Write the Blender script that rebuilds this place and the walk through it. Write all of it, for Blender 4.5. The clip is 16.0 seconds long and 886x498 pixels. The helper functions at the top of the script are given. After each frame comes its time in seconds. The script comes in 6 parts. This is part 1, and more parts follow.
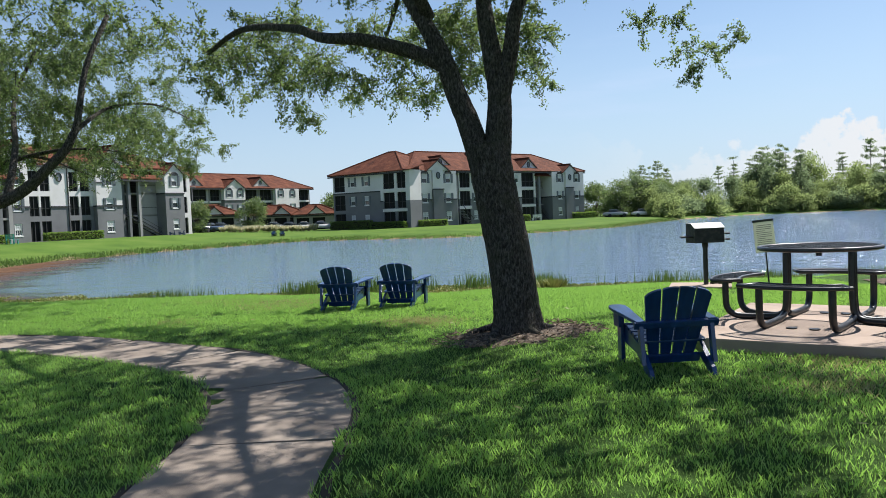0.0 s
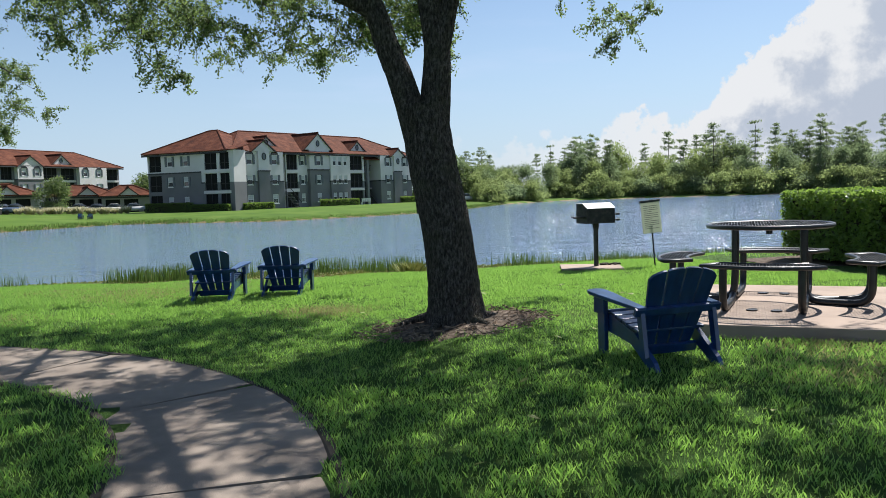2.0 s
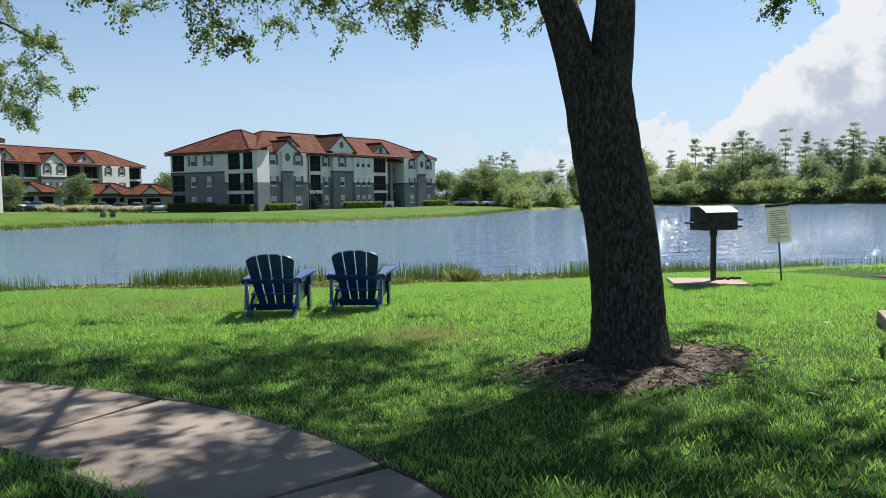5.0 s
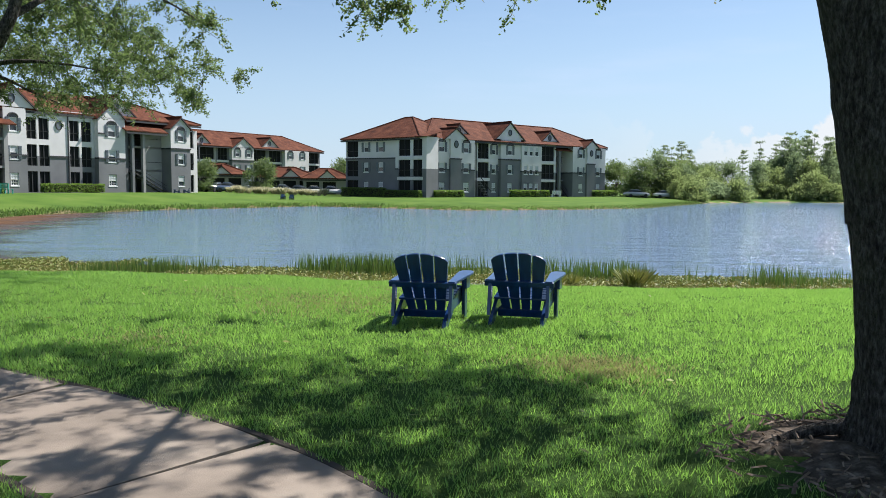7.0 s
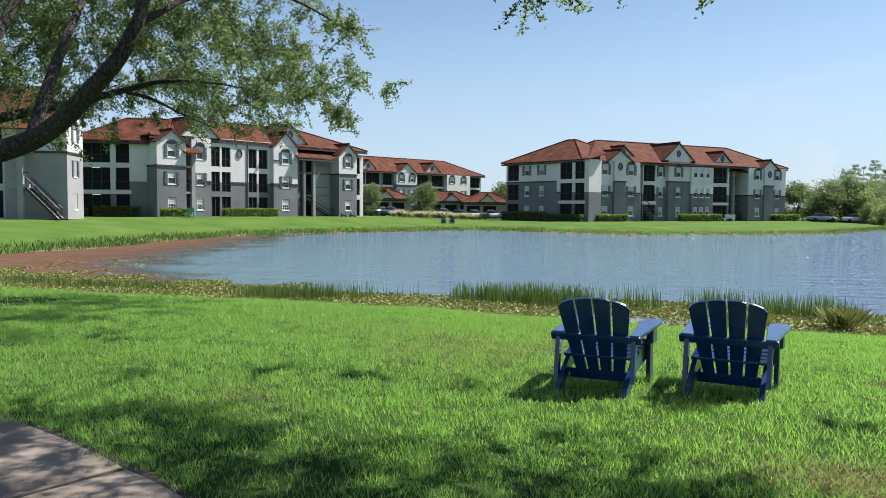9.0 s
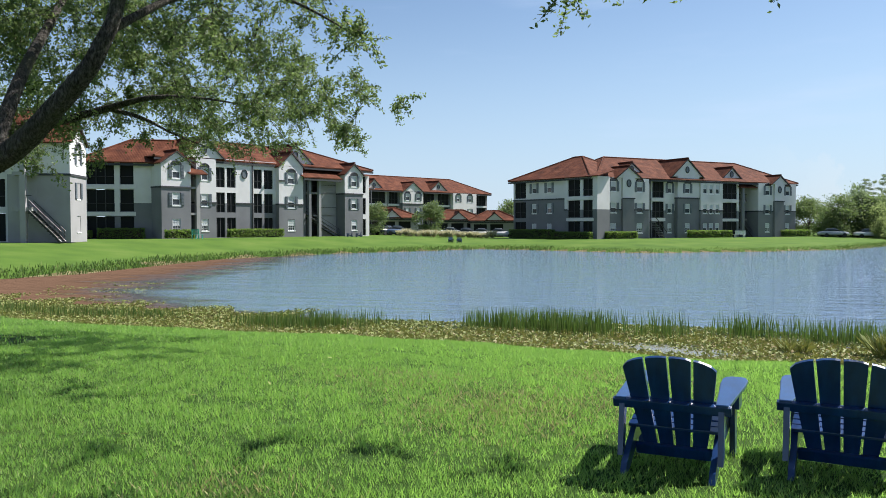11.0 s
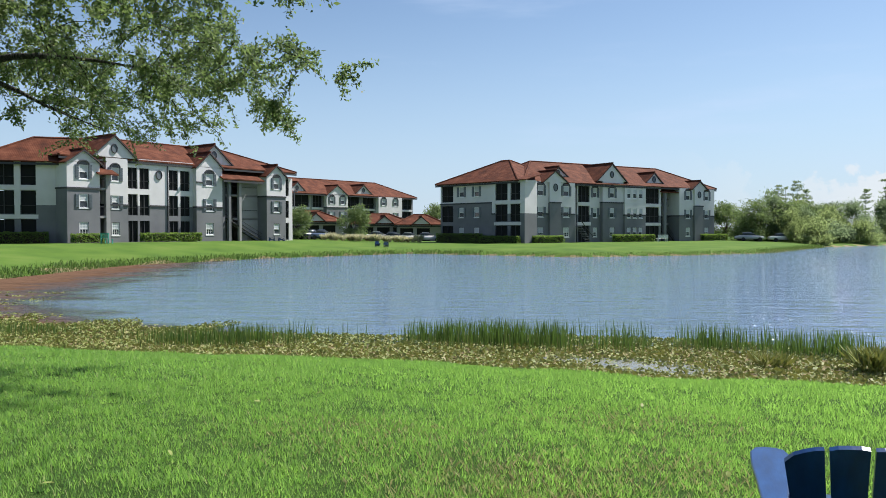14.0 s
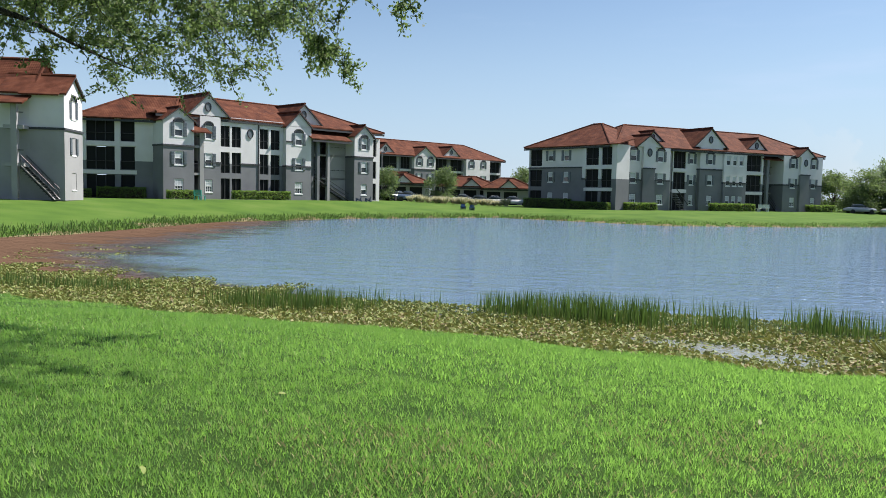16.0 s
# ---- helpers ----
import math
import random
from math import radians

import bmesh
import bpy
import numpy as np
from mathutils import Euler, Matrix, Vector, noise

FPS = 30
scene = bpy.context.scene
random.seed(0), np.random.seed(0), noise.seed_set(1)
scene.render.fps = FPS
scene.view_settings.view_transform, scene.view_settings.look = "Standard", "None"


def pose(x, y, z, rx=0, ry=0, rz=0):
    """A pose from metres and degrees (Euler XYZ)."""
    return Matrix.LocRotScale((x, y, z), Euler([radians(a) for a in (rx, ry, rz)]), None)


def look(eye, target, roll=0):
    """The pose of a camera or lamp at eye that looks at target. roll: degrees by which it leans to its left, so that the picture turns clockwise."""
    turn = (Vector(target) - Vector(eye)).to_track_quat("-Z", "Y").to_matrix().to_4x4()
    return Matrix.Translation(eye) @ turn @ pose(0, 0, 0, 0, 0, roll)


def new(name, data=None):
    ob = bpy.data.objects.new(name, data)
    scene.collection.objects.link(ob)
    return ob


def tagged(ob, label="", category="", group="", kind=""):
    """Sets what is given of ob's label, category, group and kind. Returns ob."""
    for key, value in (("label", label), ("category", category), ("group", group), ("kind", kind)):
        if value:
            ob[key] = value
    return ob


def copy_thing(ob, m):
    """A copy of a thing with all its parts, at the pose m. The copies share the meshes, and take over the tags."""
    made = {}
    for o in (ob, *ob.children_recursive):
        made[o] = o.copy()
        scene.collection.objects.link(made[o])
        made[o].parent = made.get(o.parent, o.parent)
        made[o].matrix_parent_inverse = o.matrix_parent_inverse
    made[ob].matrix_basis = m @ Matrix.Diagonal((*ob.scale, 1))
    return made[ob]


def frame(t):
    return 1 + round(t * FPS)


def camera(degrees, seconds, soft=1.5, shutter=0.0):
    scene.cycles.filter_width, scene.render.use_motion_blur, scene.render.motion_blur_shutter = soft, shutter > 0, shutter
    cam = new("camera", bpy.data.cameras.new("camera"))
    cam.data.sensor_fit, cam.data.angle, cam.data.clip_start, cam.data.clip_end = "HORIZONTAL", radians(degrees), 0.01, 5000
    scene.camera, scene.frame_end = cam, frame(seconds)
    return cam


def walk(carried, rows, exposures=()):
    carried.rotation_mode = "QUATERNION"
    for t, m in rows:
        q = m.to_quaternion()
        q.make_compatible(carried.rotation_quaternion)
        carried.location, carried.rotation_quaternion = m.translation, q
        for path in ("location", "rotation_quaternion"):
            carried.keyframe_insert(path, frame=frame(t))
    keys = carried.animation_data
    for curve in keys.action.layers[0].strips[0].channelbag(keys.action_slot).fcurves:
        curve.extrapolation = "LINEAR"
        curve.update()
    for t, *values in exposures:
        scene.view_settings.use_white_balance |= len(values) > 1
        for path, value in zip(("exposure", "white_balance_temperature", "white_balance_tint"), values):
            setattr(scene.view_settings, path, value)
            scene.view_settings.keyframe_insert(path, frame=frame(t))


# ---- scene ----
cam = camera(60.4, 16.0, soft=0.6)
PATH = [
    (0, (0.48, 2.691, 1.443), (0.403, 4.687, 1.352), -2.4),
    (0.5, (0.184, 2.948, 1.426), (0.211, 4.945, 1.312), -2.7),
    (1, (-0.063, 3.274, 1.378), (0.08, 5.264, 1.244), -2.2),
    (1.5, (-0.301, 3.591, 1.376), (-0.052, 5.572, 1.255), -1.0),
    (2, (-0.552, 3.887, 1.37), (-0.169, 5.844, 1.221), -1.8),
    (2.5, (-0.74, 4.238, 1.345), (-0.25, 6.169, 1.171), -2.9),
    (3, (-0.903, 4.584, 1.331), (-0.292, 6.48, 1.158), -2.0),
    (3.5, (-1.069, 4.943, 1.342), (-0.331, 6.793, 1.163), -1.8),
    (4, (-1.151, 5.301, 1.323), (-0.441, 7.165, 1.169), -2.1),
    (4.5, (-1.198, 5.716, 1.289), (-0.66, 7.639, 1.162), -1.6),
    (4.7, (-1.226, 5.844, 1.287), (-0.778, 7.789, 1.16), -1.3),
    (6.8, (-1.155, 7.156, 1.317), (-1.177, 9.148, 1.141), 0.6),
    (7, (-1.146, 7.319, 1.339), (-1.235, 9.31, 1.174), 0.5),
    (7.5, (-1.171, 7.77, 1.321), (-1.413, 9.749, 1.159), 0.9),
    (8, (-1.238, 8.168, 1.344), (-1.568, 10.133, 1.174), 0.8),
    (8.5, (-1.295, 8.563, 1.336), (-1.703, 10.515, 1.181), 0.4),
    (9, (-1.355, 8.901, 1.338), (-1.858, 10.834, 1.232), 0.4),
    (9.2, (-1.398, 9.031, 1.351), (-1.939, 10.955, 1.277), 0.3),
    (11.3, (-1.89, 10.167, 1.464), (-2.406, 12.099, 1.411), -0.1),
    (11.5, (-1.948, 10.317, 1.47), (-2.463, 12.249, 1.426), 0.2),
    (12, (-2.105, 10.595, 1.451), (-2.588, 12.536, 1.426), 0.3),
    (12.5, (-2.318, 10.901, 1.442), (-2.751, 12.853, 1.405), -0.6),
    (13, (-2.457, 11.234, 1.431), (-2.878, 13.188, 1.376), -0.6),
    (13.5, (-2.574, 11.533, 1.411), (-2.956, 13.495, 1.366), -0.5),
    (14, (-2.693, 11.854, 1.415), (-3.016, 13.827, 1.367), -0.1),
    (14.5, (-2.728, 12.212, 1.405), (-3.211, 14.151, 1.335), 2.0),
    (15, (-2.729, 12.487, 1.4), (-3.293, 14.403, 1.281), 2.5),
    (15.5, (-2.791, 12.869, 1.402), (-3.31, 14.796, 1.26), 2.3),
    (16, (-2.766, 13.176, 1.41), (-3.31, 15.095, 1.264), 1.2),
]
walk(cam, [(t, look(eye, aim, roll)) for t, eye, aim, roll in PATH], exposures=[(0, 0.84), (3, 0.76), (4.7, 0.80), (6.8, 0.90), (9.2, 0.92), (11.3, 0.90), (13, 0.86), (16, 0.84)])

# ---- light and sky ----
SUN_AZ, SUN_EL = radians(50), radians(54)          # azimuth right of the walk's first direction
sun = new("sun", bpy.data.lights.new("sun", "SUN"))
sun.data.energy, sun.data.angle, sun.data.color = 5.0, radians(0.55), (1.0, 0.97, 0.93)
sun.matrix_world = look((0, 0, 0), (-math.sin(SUN_AZ) * math.cos(SUN_EL), -math.cos(SUN_AZ) * math.cos(SUN_EL), -math.sin(SUN_EL)))


def make_world():
    w = bpy.data.worlds.new("sky")
    scene.world = w
    w.use_nodes = True
    nt = w.node_tree
    nt.nodes.clear()
    N, K = nt.nodes.new, nt.links.new
    out, bg = N("ShaderNodeOutputWorld"), N("ShaderNodeBackground")
    sky = N("ShaderNodeTexSky")
    sky.sky_type, sky.sun_disc = "NISHITA", False
    sky.sun_elevation, sky.sun_rotation = SUN_EL, SUN_AZ
    sky.air_density, sky.dust_density, sky.ozone_density = 1.0, 0.35, 2.4
    co = N("ShaderNodeTexCoord")
    sep = N("ShaderNodeSeparateXYZ")
    K(co.outputs["Generated"], sep.inputs[0])

    def math_node(op, a, b=None, clamp=False):
        m = N("ShaderNodeMath")
        m.operation, m.use_clamp = op, clamp
        for i, v in enumerate((a, b)):
            if v is None:
                continue
            if isinstance(v, (int, float)):
                m.inputs[i].default_value = v
            else:
                K(v, m.inputs[i])
        return m.outputs[0]

    def noise_at(scale, detail, vec, rough=0.55):
        n = N("ShaderNodeTexNoise")
        n.inputs["Scale"].default_value, n.inputs["Detail"].default_value, n.inputs["Roughness"].default_value = scale, detail, rough
        K(vec, n.inputs["Vector"])
        return n.outputs["Fac"]

    def ramp(v, a, b):
        m = N("ShaderNodeMapRange")
        m.interpolation_type = "SMOOTHSTEP"
        m.inputs["From Min"].default_value, m.inputs["From Max"].default_value = a, b
        K(v, m.inputs["Value"])
        return m.outputs[0]

    az = math_node("ARCTAN2", sep.outputs["X"], sep.outputs["Y"])
    z = sep.outputs["Z"]
    big = noise_at(5.5, 9.0, co.outputs["Generated"], 0.60)
    # cumulus bank on the horizon, rising to the right of the lake
    rise = ramp(az, radians(27), radians(41))
    top = math_node("ADD", math_node("MULTIPLY", rise, 0.20), 0.070)
    body = math_node("ADD", math_node("SUBTRACT", top, z), math_node("ADD", math_node("MULTIPLY", math_node("SUBTRACT", big, 0.5), 0.22), math_node("MULTIPLY", math_node("SUBTRACT", noise_at(19.0, 8.0, co.outputs["Generated"], 0.62), 0.5), 0.13)))
    cumulus = math_node("MULTIPLY", ramp(body, 0.0, 0.012), math_node("MULTIPLY", ramp(az, radians(6), radians(30)), ramp(az, radians(150), radians(100))))
    st = N("ShaderNodeMapping")
    st.inputs["Scale"].default_value, st.inputs["Rotation"].default_value = (1.5, 1.5, 9.0), (0.25, 0.3, 0)
    K(co.outputs["Generated"], st.inputs["Vector"])
    cirrus = math_node("MULTIPLY", ramp(noise_at(2.2, 6.0, st.outputs[0]), 0.52, 0.8), 0.36)
    haze = math_node("MULTIPLY", ramp(z, 0.30, 0.0), 0.72)
    shade = noise_at(15.0, 8.0, co.outputs["Generated"], 0.6)
    cc = N("ShaderNodeMix")
    cc.data_type = "RGBA"
    cc.inputs["A"].default_value, cc.inputs["B"].default_value = (4.1, 4.6, 5.5, 1), (6.8, 6.95, 7.2, 1)
    K(ramp(math_node("ADD", shade, math_node("MULTIPLY", ramp(body, 0.12, 0.0), 0.34)), 0.48, 0.72), cc.inputs["Factor"])
    col = sky.outputs[0]
    for fac, colour in ((haze, (3.9, 5.2, 7.0, 1)), (cirrus, (5.0, 6.1, 8.1, 1)), (cumulus, None)):
        m = N("ShaderNodeMix")
        m.data_type = "RGBA"
        K(fac, m.inputs["Factor"])
        K(col, m.inputs["A"])
        if colour:
            m.inputs["B"].default_value = colour
        else:
            K(cc.outputs["Result"], m.inputs["B"])
        col = m.outputs["Result"]
    K(col, bg.inputs["Color"])
    bg.inputs["Strength"].default_value = 0.071
    K(bg.outputs[0], out.inputs["Surface"])


make_world()

# ---- materials ----


def material(name, base, rough=0.6, metal=0.0, spec=0.5):
    m = bpy.data.materials.new(name)
    m.use_nodes = True
    p = m.node_tree.nodes["Principled BSDF"]
    p.inputs["Base Color"].default_value = (*base, 1)
    p.inputs["Roughness"].default_value, p.inputs["Metallic"].default_value = rough, metal
    p.inputs["Specular IOR Level"].default_value = spec
    return m


def noise_node(m, scale, detail=4.0, rough=0.55, coords="Object", stretch=(1, 1, 1)):
    nt = m.node_tree
    tc, mp, n = nt.nodes.new("ShaderNodeTexCoord"), nt.nodes.new("ShaderNodeMapping"), nt.nodes.new("ShaderNodeTexNoise")
    mp.inputs["Scale"].default_value = stretch
    n.inputs["Scale"].default_value, n.inputs["Detail"].default_value, n.inputs["Roughness"].default_value = scale, detail, rough
    nt.links.new(tc.outputs[coords], mp.inputs["Vector"])
    nt.links.new(mp.outputs[0], n.inputs["Vector"])
    return n


def tint(m, source, stops):
    """Colour the base by a 0..1 value through a ramp."""
    nt = m.node_tree
    r = nt.nodes.new("ShaderNodeValToRGB")
    while len(r.color_ramp.elements) < len(stops):
        r.color_ramp.elements.new(0.5)
    for e, (at, c) in zip(r.color_ramp.elements, stops):
        e.position, e.color = at, (*c, 1)
    nt.links.new(source, r.inputs["Fac"])
    nt.links.new(r.outputs["Color"], nt.nodes["Principled BSDF"].inputs["Base Color"])
    return r


def overlay(m, source, colour, amount, lo=0.4, hi=0.7):
    """Mix a second colour over whatever drives the base."""
    nt = m.node_tree
    p = nt.nodes["Principled BSDF"]
    mix, rng = nt.nodes.new("ShaderNodeMix"), nt.nodes.new("ShaderNodeMapRange")
    mix.data_type = "RGBA"
    rng.inputs["From Min"].default_value, rng.inputs["From Max"].default_value, rng.inputs["To Max"].default_value = lo, hi, amount
    nt.links.new(source, rng.inputs["Value"])
    nt.links.new(rng.outputs[0], mix.inputs["Factor"])
    if p.inputs["Base Color"].links:
        nt.links.new(p.inputs["Base Color"].links[0].from_socket, mix.inputs["A"])
    else:
        mix.inputs["A"].default_value = p.inputs["Base Color"].default_value
    mix.inputs["B"].default_value = (*colour, 1)
    nt.links.new(mix.outputs["Result"], p.inputs["Base Color"])


def bump(m, source, strength=0.3, distance=0.02):
    nt = m.node_tree
    p = nt.nodes["Principled BSDF"]
    b = nt.nodes.new("ShaderNodeBump")
    b.inputs["Strength"].default_value, b.inputs["Distance"].default_value = strength, distance
    nt.links.new(source, b.inputs["Height"])
    if p.inputs["Normal"].links:
        nt.links.new(p.inputs["Normal"].links[0].from_socket, b.inputs["Normal"])
    nt.links.new(b.outputs[0], p.inputs["Normal"])


def random_value(m, island=True):
    n = m.node_tree.nodes.new("ShaderNodeNewGeometry" if island else "ShaderNodeObjectInfo")
    return n.outputs["Random Per Island" if island else "Random"]


def leafy(name, stops, through_colour, amount=0.35, rough=0.45, island=True):
    """Foliage: colour per leaf, and light that passes through the blade."""
    m = material(name, stops[0][1], rough, 0.0, 0.35)
    nt = m.node_tree
    tint(m, random_value(m, island), stops)
    tr, mix, out = nt.nodes.new("ShaderNodeBsdfTranslucent"), nt.nodes.new("ShaderNodeMixShader"), nt.nodes["Material Output"]
    tr.inputs["Color"].default_value = (*through_colour, 1)
    mix.inputs["Fac"].default_value = amount
    nt.links.new(nt.nodes["Principled BSDF"].outputs[0], mix.inputs[1])
    nt.links.new(tr.outputs[0], mix.inputs[2])
    nt.links.new(mix.outputs[0], out.inputs["Surface"])
    return m


def worn(name, base, dark, light, scale=2.0, rough=0.8, grain=60.0, relief=0.25, metal=0.0):
    m = material(name, base, rough, metal)
    big = noise_node(m, scale, 6.0)
    tint(m, big.outputs["Fac"], [(0.3, dark), (0.5, base), (0.75, light)])
    fine = noise_node(m, grain, 3.0)
    bump(m, fine.outputs["Fac"], relief, 0.01)
    return m


LAWN = worn("lawn_soil_and_thatch", (0.048, 0.098, 0.020), (0.030, 0.066, 0.013), (0.070, 0.125, 0.028), 1.3, 0.9, 90.0, 0.6)
sward = noise_node(LAWN, 75.0, 6.0, 0.75)
overlay(LAWN, sward.outputs["Fac"], (0.115, 0.205, 0.046), 0.9, 0.50, 0.66)
deep = noise_node(LAWN, 120.0, 3.0, 0.6)
overlay(LAWN, deep.outputs["Fac"], (0.016, 0.036, 0.008), 0.5, 0.52, 0.64)
bump(LAWN, sward.outputs["Fac"], 1.0, 0.03)
dry = noise_node(LAWN, 0.5, 5.0)
overlay(LAWN, dry.outputs["Fac"], (0.13, 0.13, 0.04), 0.5, 0.60, 0.78)
BLADE = leafy("grass_blade", [(0.0, (0.092, 0.188, 0.048)), (0.5, (0.185, 0.305, 0.084)), (0.88, (0.300, 0.410, 0.132)), (1.0, (0.42, 0.40, 0.20))], (0.36, 0.64, 0.11), 0.48, 0.30)
FAR_BANK = worn("bank_turf", (0.074, 0.132, 0.022), (0.052, 0.100, 0.018), (0.105, 0.155, 0.034), 0.25, 0.9, 8.0, 0.5)
OAK_LEAF = leafy("oak_leaf", [(0.0, (0.042, 0.072, 0.030)), (0.5, (0.080, 0.120, 0.048)), (0.9, (0.150, 0.195, 0.088)), (1.0, (0.20, 0.17, 0.08))], (0.22, 0.31, 0.095), 0.44, 0.55)
# Far foliage: distance haze is mixed into these paler, greyer leaf colours.
HAZED_WOOD_LEAF = leafy("woodland_leaf", [(0.0, (0.088, 0.128, 0.082)), (0.5, (0.104, 0.146, 0.088)), (1.0, (0.124, 0.166, 0.098))], (0.26, 0.34, 0.17), 0.60, 0.6)
HAZED_SCRUB_LEAF = leafy("scrub_leaf", [(0.0, (0.118, 0.162, 0.078)), (0.5, (0.140, 0.186, 0.086)), (1.0, (0.166, 0.206, 0.098))], (0.32, 0.40, 0.15), 0.60, 0.6)
HAZED_PINE_LEAF = leafy("cypress_needles", [(0.0, (0.075, 0.110, 0.072)), (1.0, (0.125, 0.160, 0.095))], (0.27, 0.34, 0.18), 0.58, 0.6)
HEDGE_LEAF = leafy("hedge_leaf", [(0.0, (0.055, 0.100, 0.026)), (0.6, (0.105, 0.170, 0.042)), (1.0, (0.19, 0.25, 0.07))], (0.26, 0.40, 0.07), 0.46, 0.45)
PLUME = leafy("ornamental_grass", [(0.0, (0.30, 0.30, 0.15)), (0.6, (0.46, 0.42, 0.26)), (1.0, (0.66, 0.60, 0.44))], (0.58, 0.55, 0.36), 0.42, 0.6)
REED = leafy("reed_stem", [(0.0, (0.035, 0.075, 0.016)), (0.6, (0.070, 0.125, 0.028)), (0.9, (0.13, 0.17, 0.05)), (1.0, (0.28, 0.24, 0.12))], (0.13, 0.22, 0.04), 0.3, 0.5)
WEED = leafy("marsh_weed", [(0.0, (0.13, 0.175, 0.035)), (0.6, (0.215, 0.255, 0.065)), (1.0, (0.32, 0.28, 0.12))], (0.2, 0.2, 0.05), 0.25, 0.6)

BARK = material("oak_bark", (0.10, 0.085, 0.07), 0.92, 0.0, 0.2)
plates = noise_node(BARK, 24.0, 8.0, 0.70, "Object", (2.2, 2.2, 0.80))
tint(BARK, plates.outputs["Fac"], [(0.37, (0.022, 0.018, 0.016)), (0.50, (0.085, 0.075, 0.065)), (0.66, (0.21, 0.19, 0.17))])
cracks = BARK.node_tree.nodes.new("ShaderNodeTexVoronoi")
cracks.feature, cracks.inputs["Scale"].default_value = "DISTANCE_TO_EDGE", 24.0
BARK.node_tree.links.new(plates.inputs["Vector"].links[0].from_socket, cracks.inputs["Vector"])
bump(BARK, cracks.outputs["Distance"], 0.9, 0.05)
bump(BARK, plates.outputs["Fac"], 1.0, 0.045)
moss = noise_node(BARK, 2.2, 4.0)
overlay(BARK, moss.outputs["Fac"], (0.10, 0.105, 0.06), 0.45, 0.52, 0.7)

CONCRETE = worn("weathered_path_concrete", (0.205, 0.165, 0.132), (0.130, 0.104, 0.082), (0.270, 0.225, 0.182), 1.6, 0.88, 140.0, 0.3)
speck = noise_node(CONCRETE, 260.0, 2.0)
overlay(CONCRETE, speck.outputs["Fac"], (0.14, 0.12, 0.10), 0.45, 0.58, 0.72)
PAD = worn("pinkish_pad_concrete", (0.30, 0.225, 0.175), (0.215, 0.158, 0.120), (0.36, 0.275, 0.215), 1.9, 0.85, 150.0, 0.2)
NAVY = material("navy_painted_lumber", (0.008, 0.032, 0.115), 0.30)
fade = noise_node(NAVY, 5.0, 5.0, 0.6, "Object", (3, 1, 1))
tint(NAVY, fade.outputs["Fac"], [(0.3, (0.003, 0.020, 0.080)), (0.55, (0.005, 0.034, 0.125)), (0.8, (0.012, 0.060, 0.185))])
NAVY.node_tree.nodes["Principled BSDF"].inputs["Coat Weight"].default_value = 0.4
NAVY.node_tree.nodes["Principled BSDF"].inputs["Coat Roughness"].default_value = 0.12
grainn = noise_node(NAVY, 40.0, 3.0, 0.5, "Object", (4, 0.4, 4))
bump(NAVY, grainn.outputs["Fac"], 0.15, 0.004)
COATED = worn("black_coated_steel", (0.011, 0.012, 0.014), (0.007, 0.007, 0.008), (0.022, 0.023, 0.025), 9.0, 0.36, 120.0, 0.15)
RUSTY = worn("sooty_grill_steel", (0.030, 0.028, 0.027), (0.016, 0.015, 0.014), (0.075, 0.060, 0.050), 12.0, 0.6, 90.0, 0.4, 0.3)
SUNLIT_STEEL = worn("pale_galvanised_steel", (0.46, 0.45, 0.43), (0.36, 0.34, 0.32), (0.54, 0.53, 0.51), 14.0, 0.5, 120.0, 0.15)
PAPER = leafy("cream_translucent_board", [(0.0, (0.58, 0.59, 0.52)), (1.0, (0.64, 0.65, 0.57))], (0.66, 0.68, 0.57), 0.5, 0.5)
INK = material("grey_printed_lines", (0.22, 0.22, 0.20), 0.6)
MULCH = worn("root_mulch", (0.095, 0.073, 0.056), (0.036, 0.028, 0.022), (0.23, 0.19, 0.155), 16.0, 0.95, 60.0, 1.0)
MUD = worn("shore_mud", (0.190, 0.150, 0.080), (0.115, 0.090, 0.045), (0.27, 0.225, 0.13), 1.6, 0.75, 25.0, 0.8)
LITTER = worn("dry_bark_chips", (0.20, 0.145, 0.105), (0.075, 0.052, 0.038), (0.34, 0.27, 0.21), 22.0, 0.9, 90.0, 0.5)
# Dark earth, also used as painted shade at path edges and inside hedges.
EARTH_SHADE = material("kerf_earth", (0.035, 0.026, 0.018), 0.95)

WHITE = worn("white_stucco", (0.62, 0.60, 0.605), (0.55, 0.53, 0.53), (0.68, 0.66, 0.665), 0.35, 0.9, 12.0, 0.25)
GREY = worn("slate_grey_stucco", (0.165, 0.167, 0.180), (0.135, 0.138, 0.150), (0.190, 0.193, 0.206), 0.35, 0.9, 12.0, 0.25)
PALE = worn("pale_grey_stucco", (0.29, 0.282, 0.285), (0.25, 0.243, 0.245), (0.33, 0.32, 0.322), 0.35, 0.9, 12.0, 0.25)
TRIM = material("charcoal_trim", (0.035, 0.037, 0.042), 0.7)
SHUTTER = worn("slate_blue_shutter", (0.115, 0.135, 0.155), (0.09, 0.105, 0.12), (0.14, 0.16, 0.18), 3.0, 0.6, 40.0, 0.2)
FRAME = material("white_vinyl_frame", (0.70, 0.70, 0.70), 0.45)
# Opaque black: insect screen and the shade behind it in one colour.
SCREEN_SHADE = material("black_insect_screen", (0.010, 0.011, 0.012), 0.75, 0.0, 0.2)
BLIND = material("window_blind", (0.46, 0.48, 0.50), 0.7)
GLASS = material("window_glass", (0.045, 0.055, 0.065), 0.06)
IRON = material("dark_iron_rail", (0.02, 0.02, 0.022), 0.5)

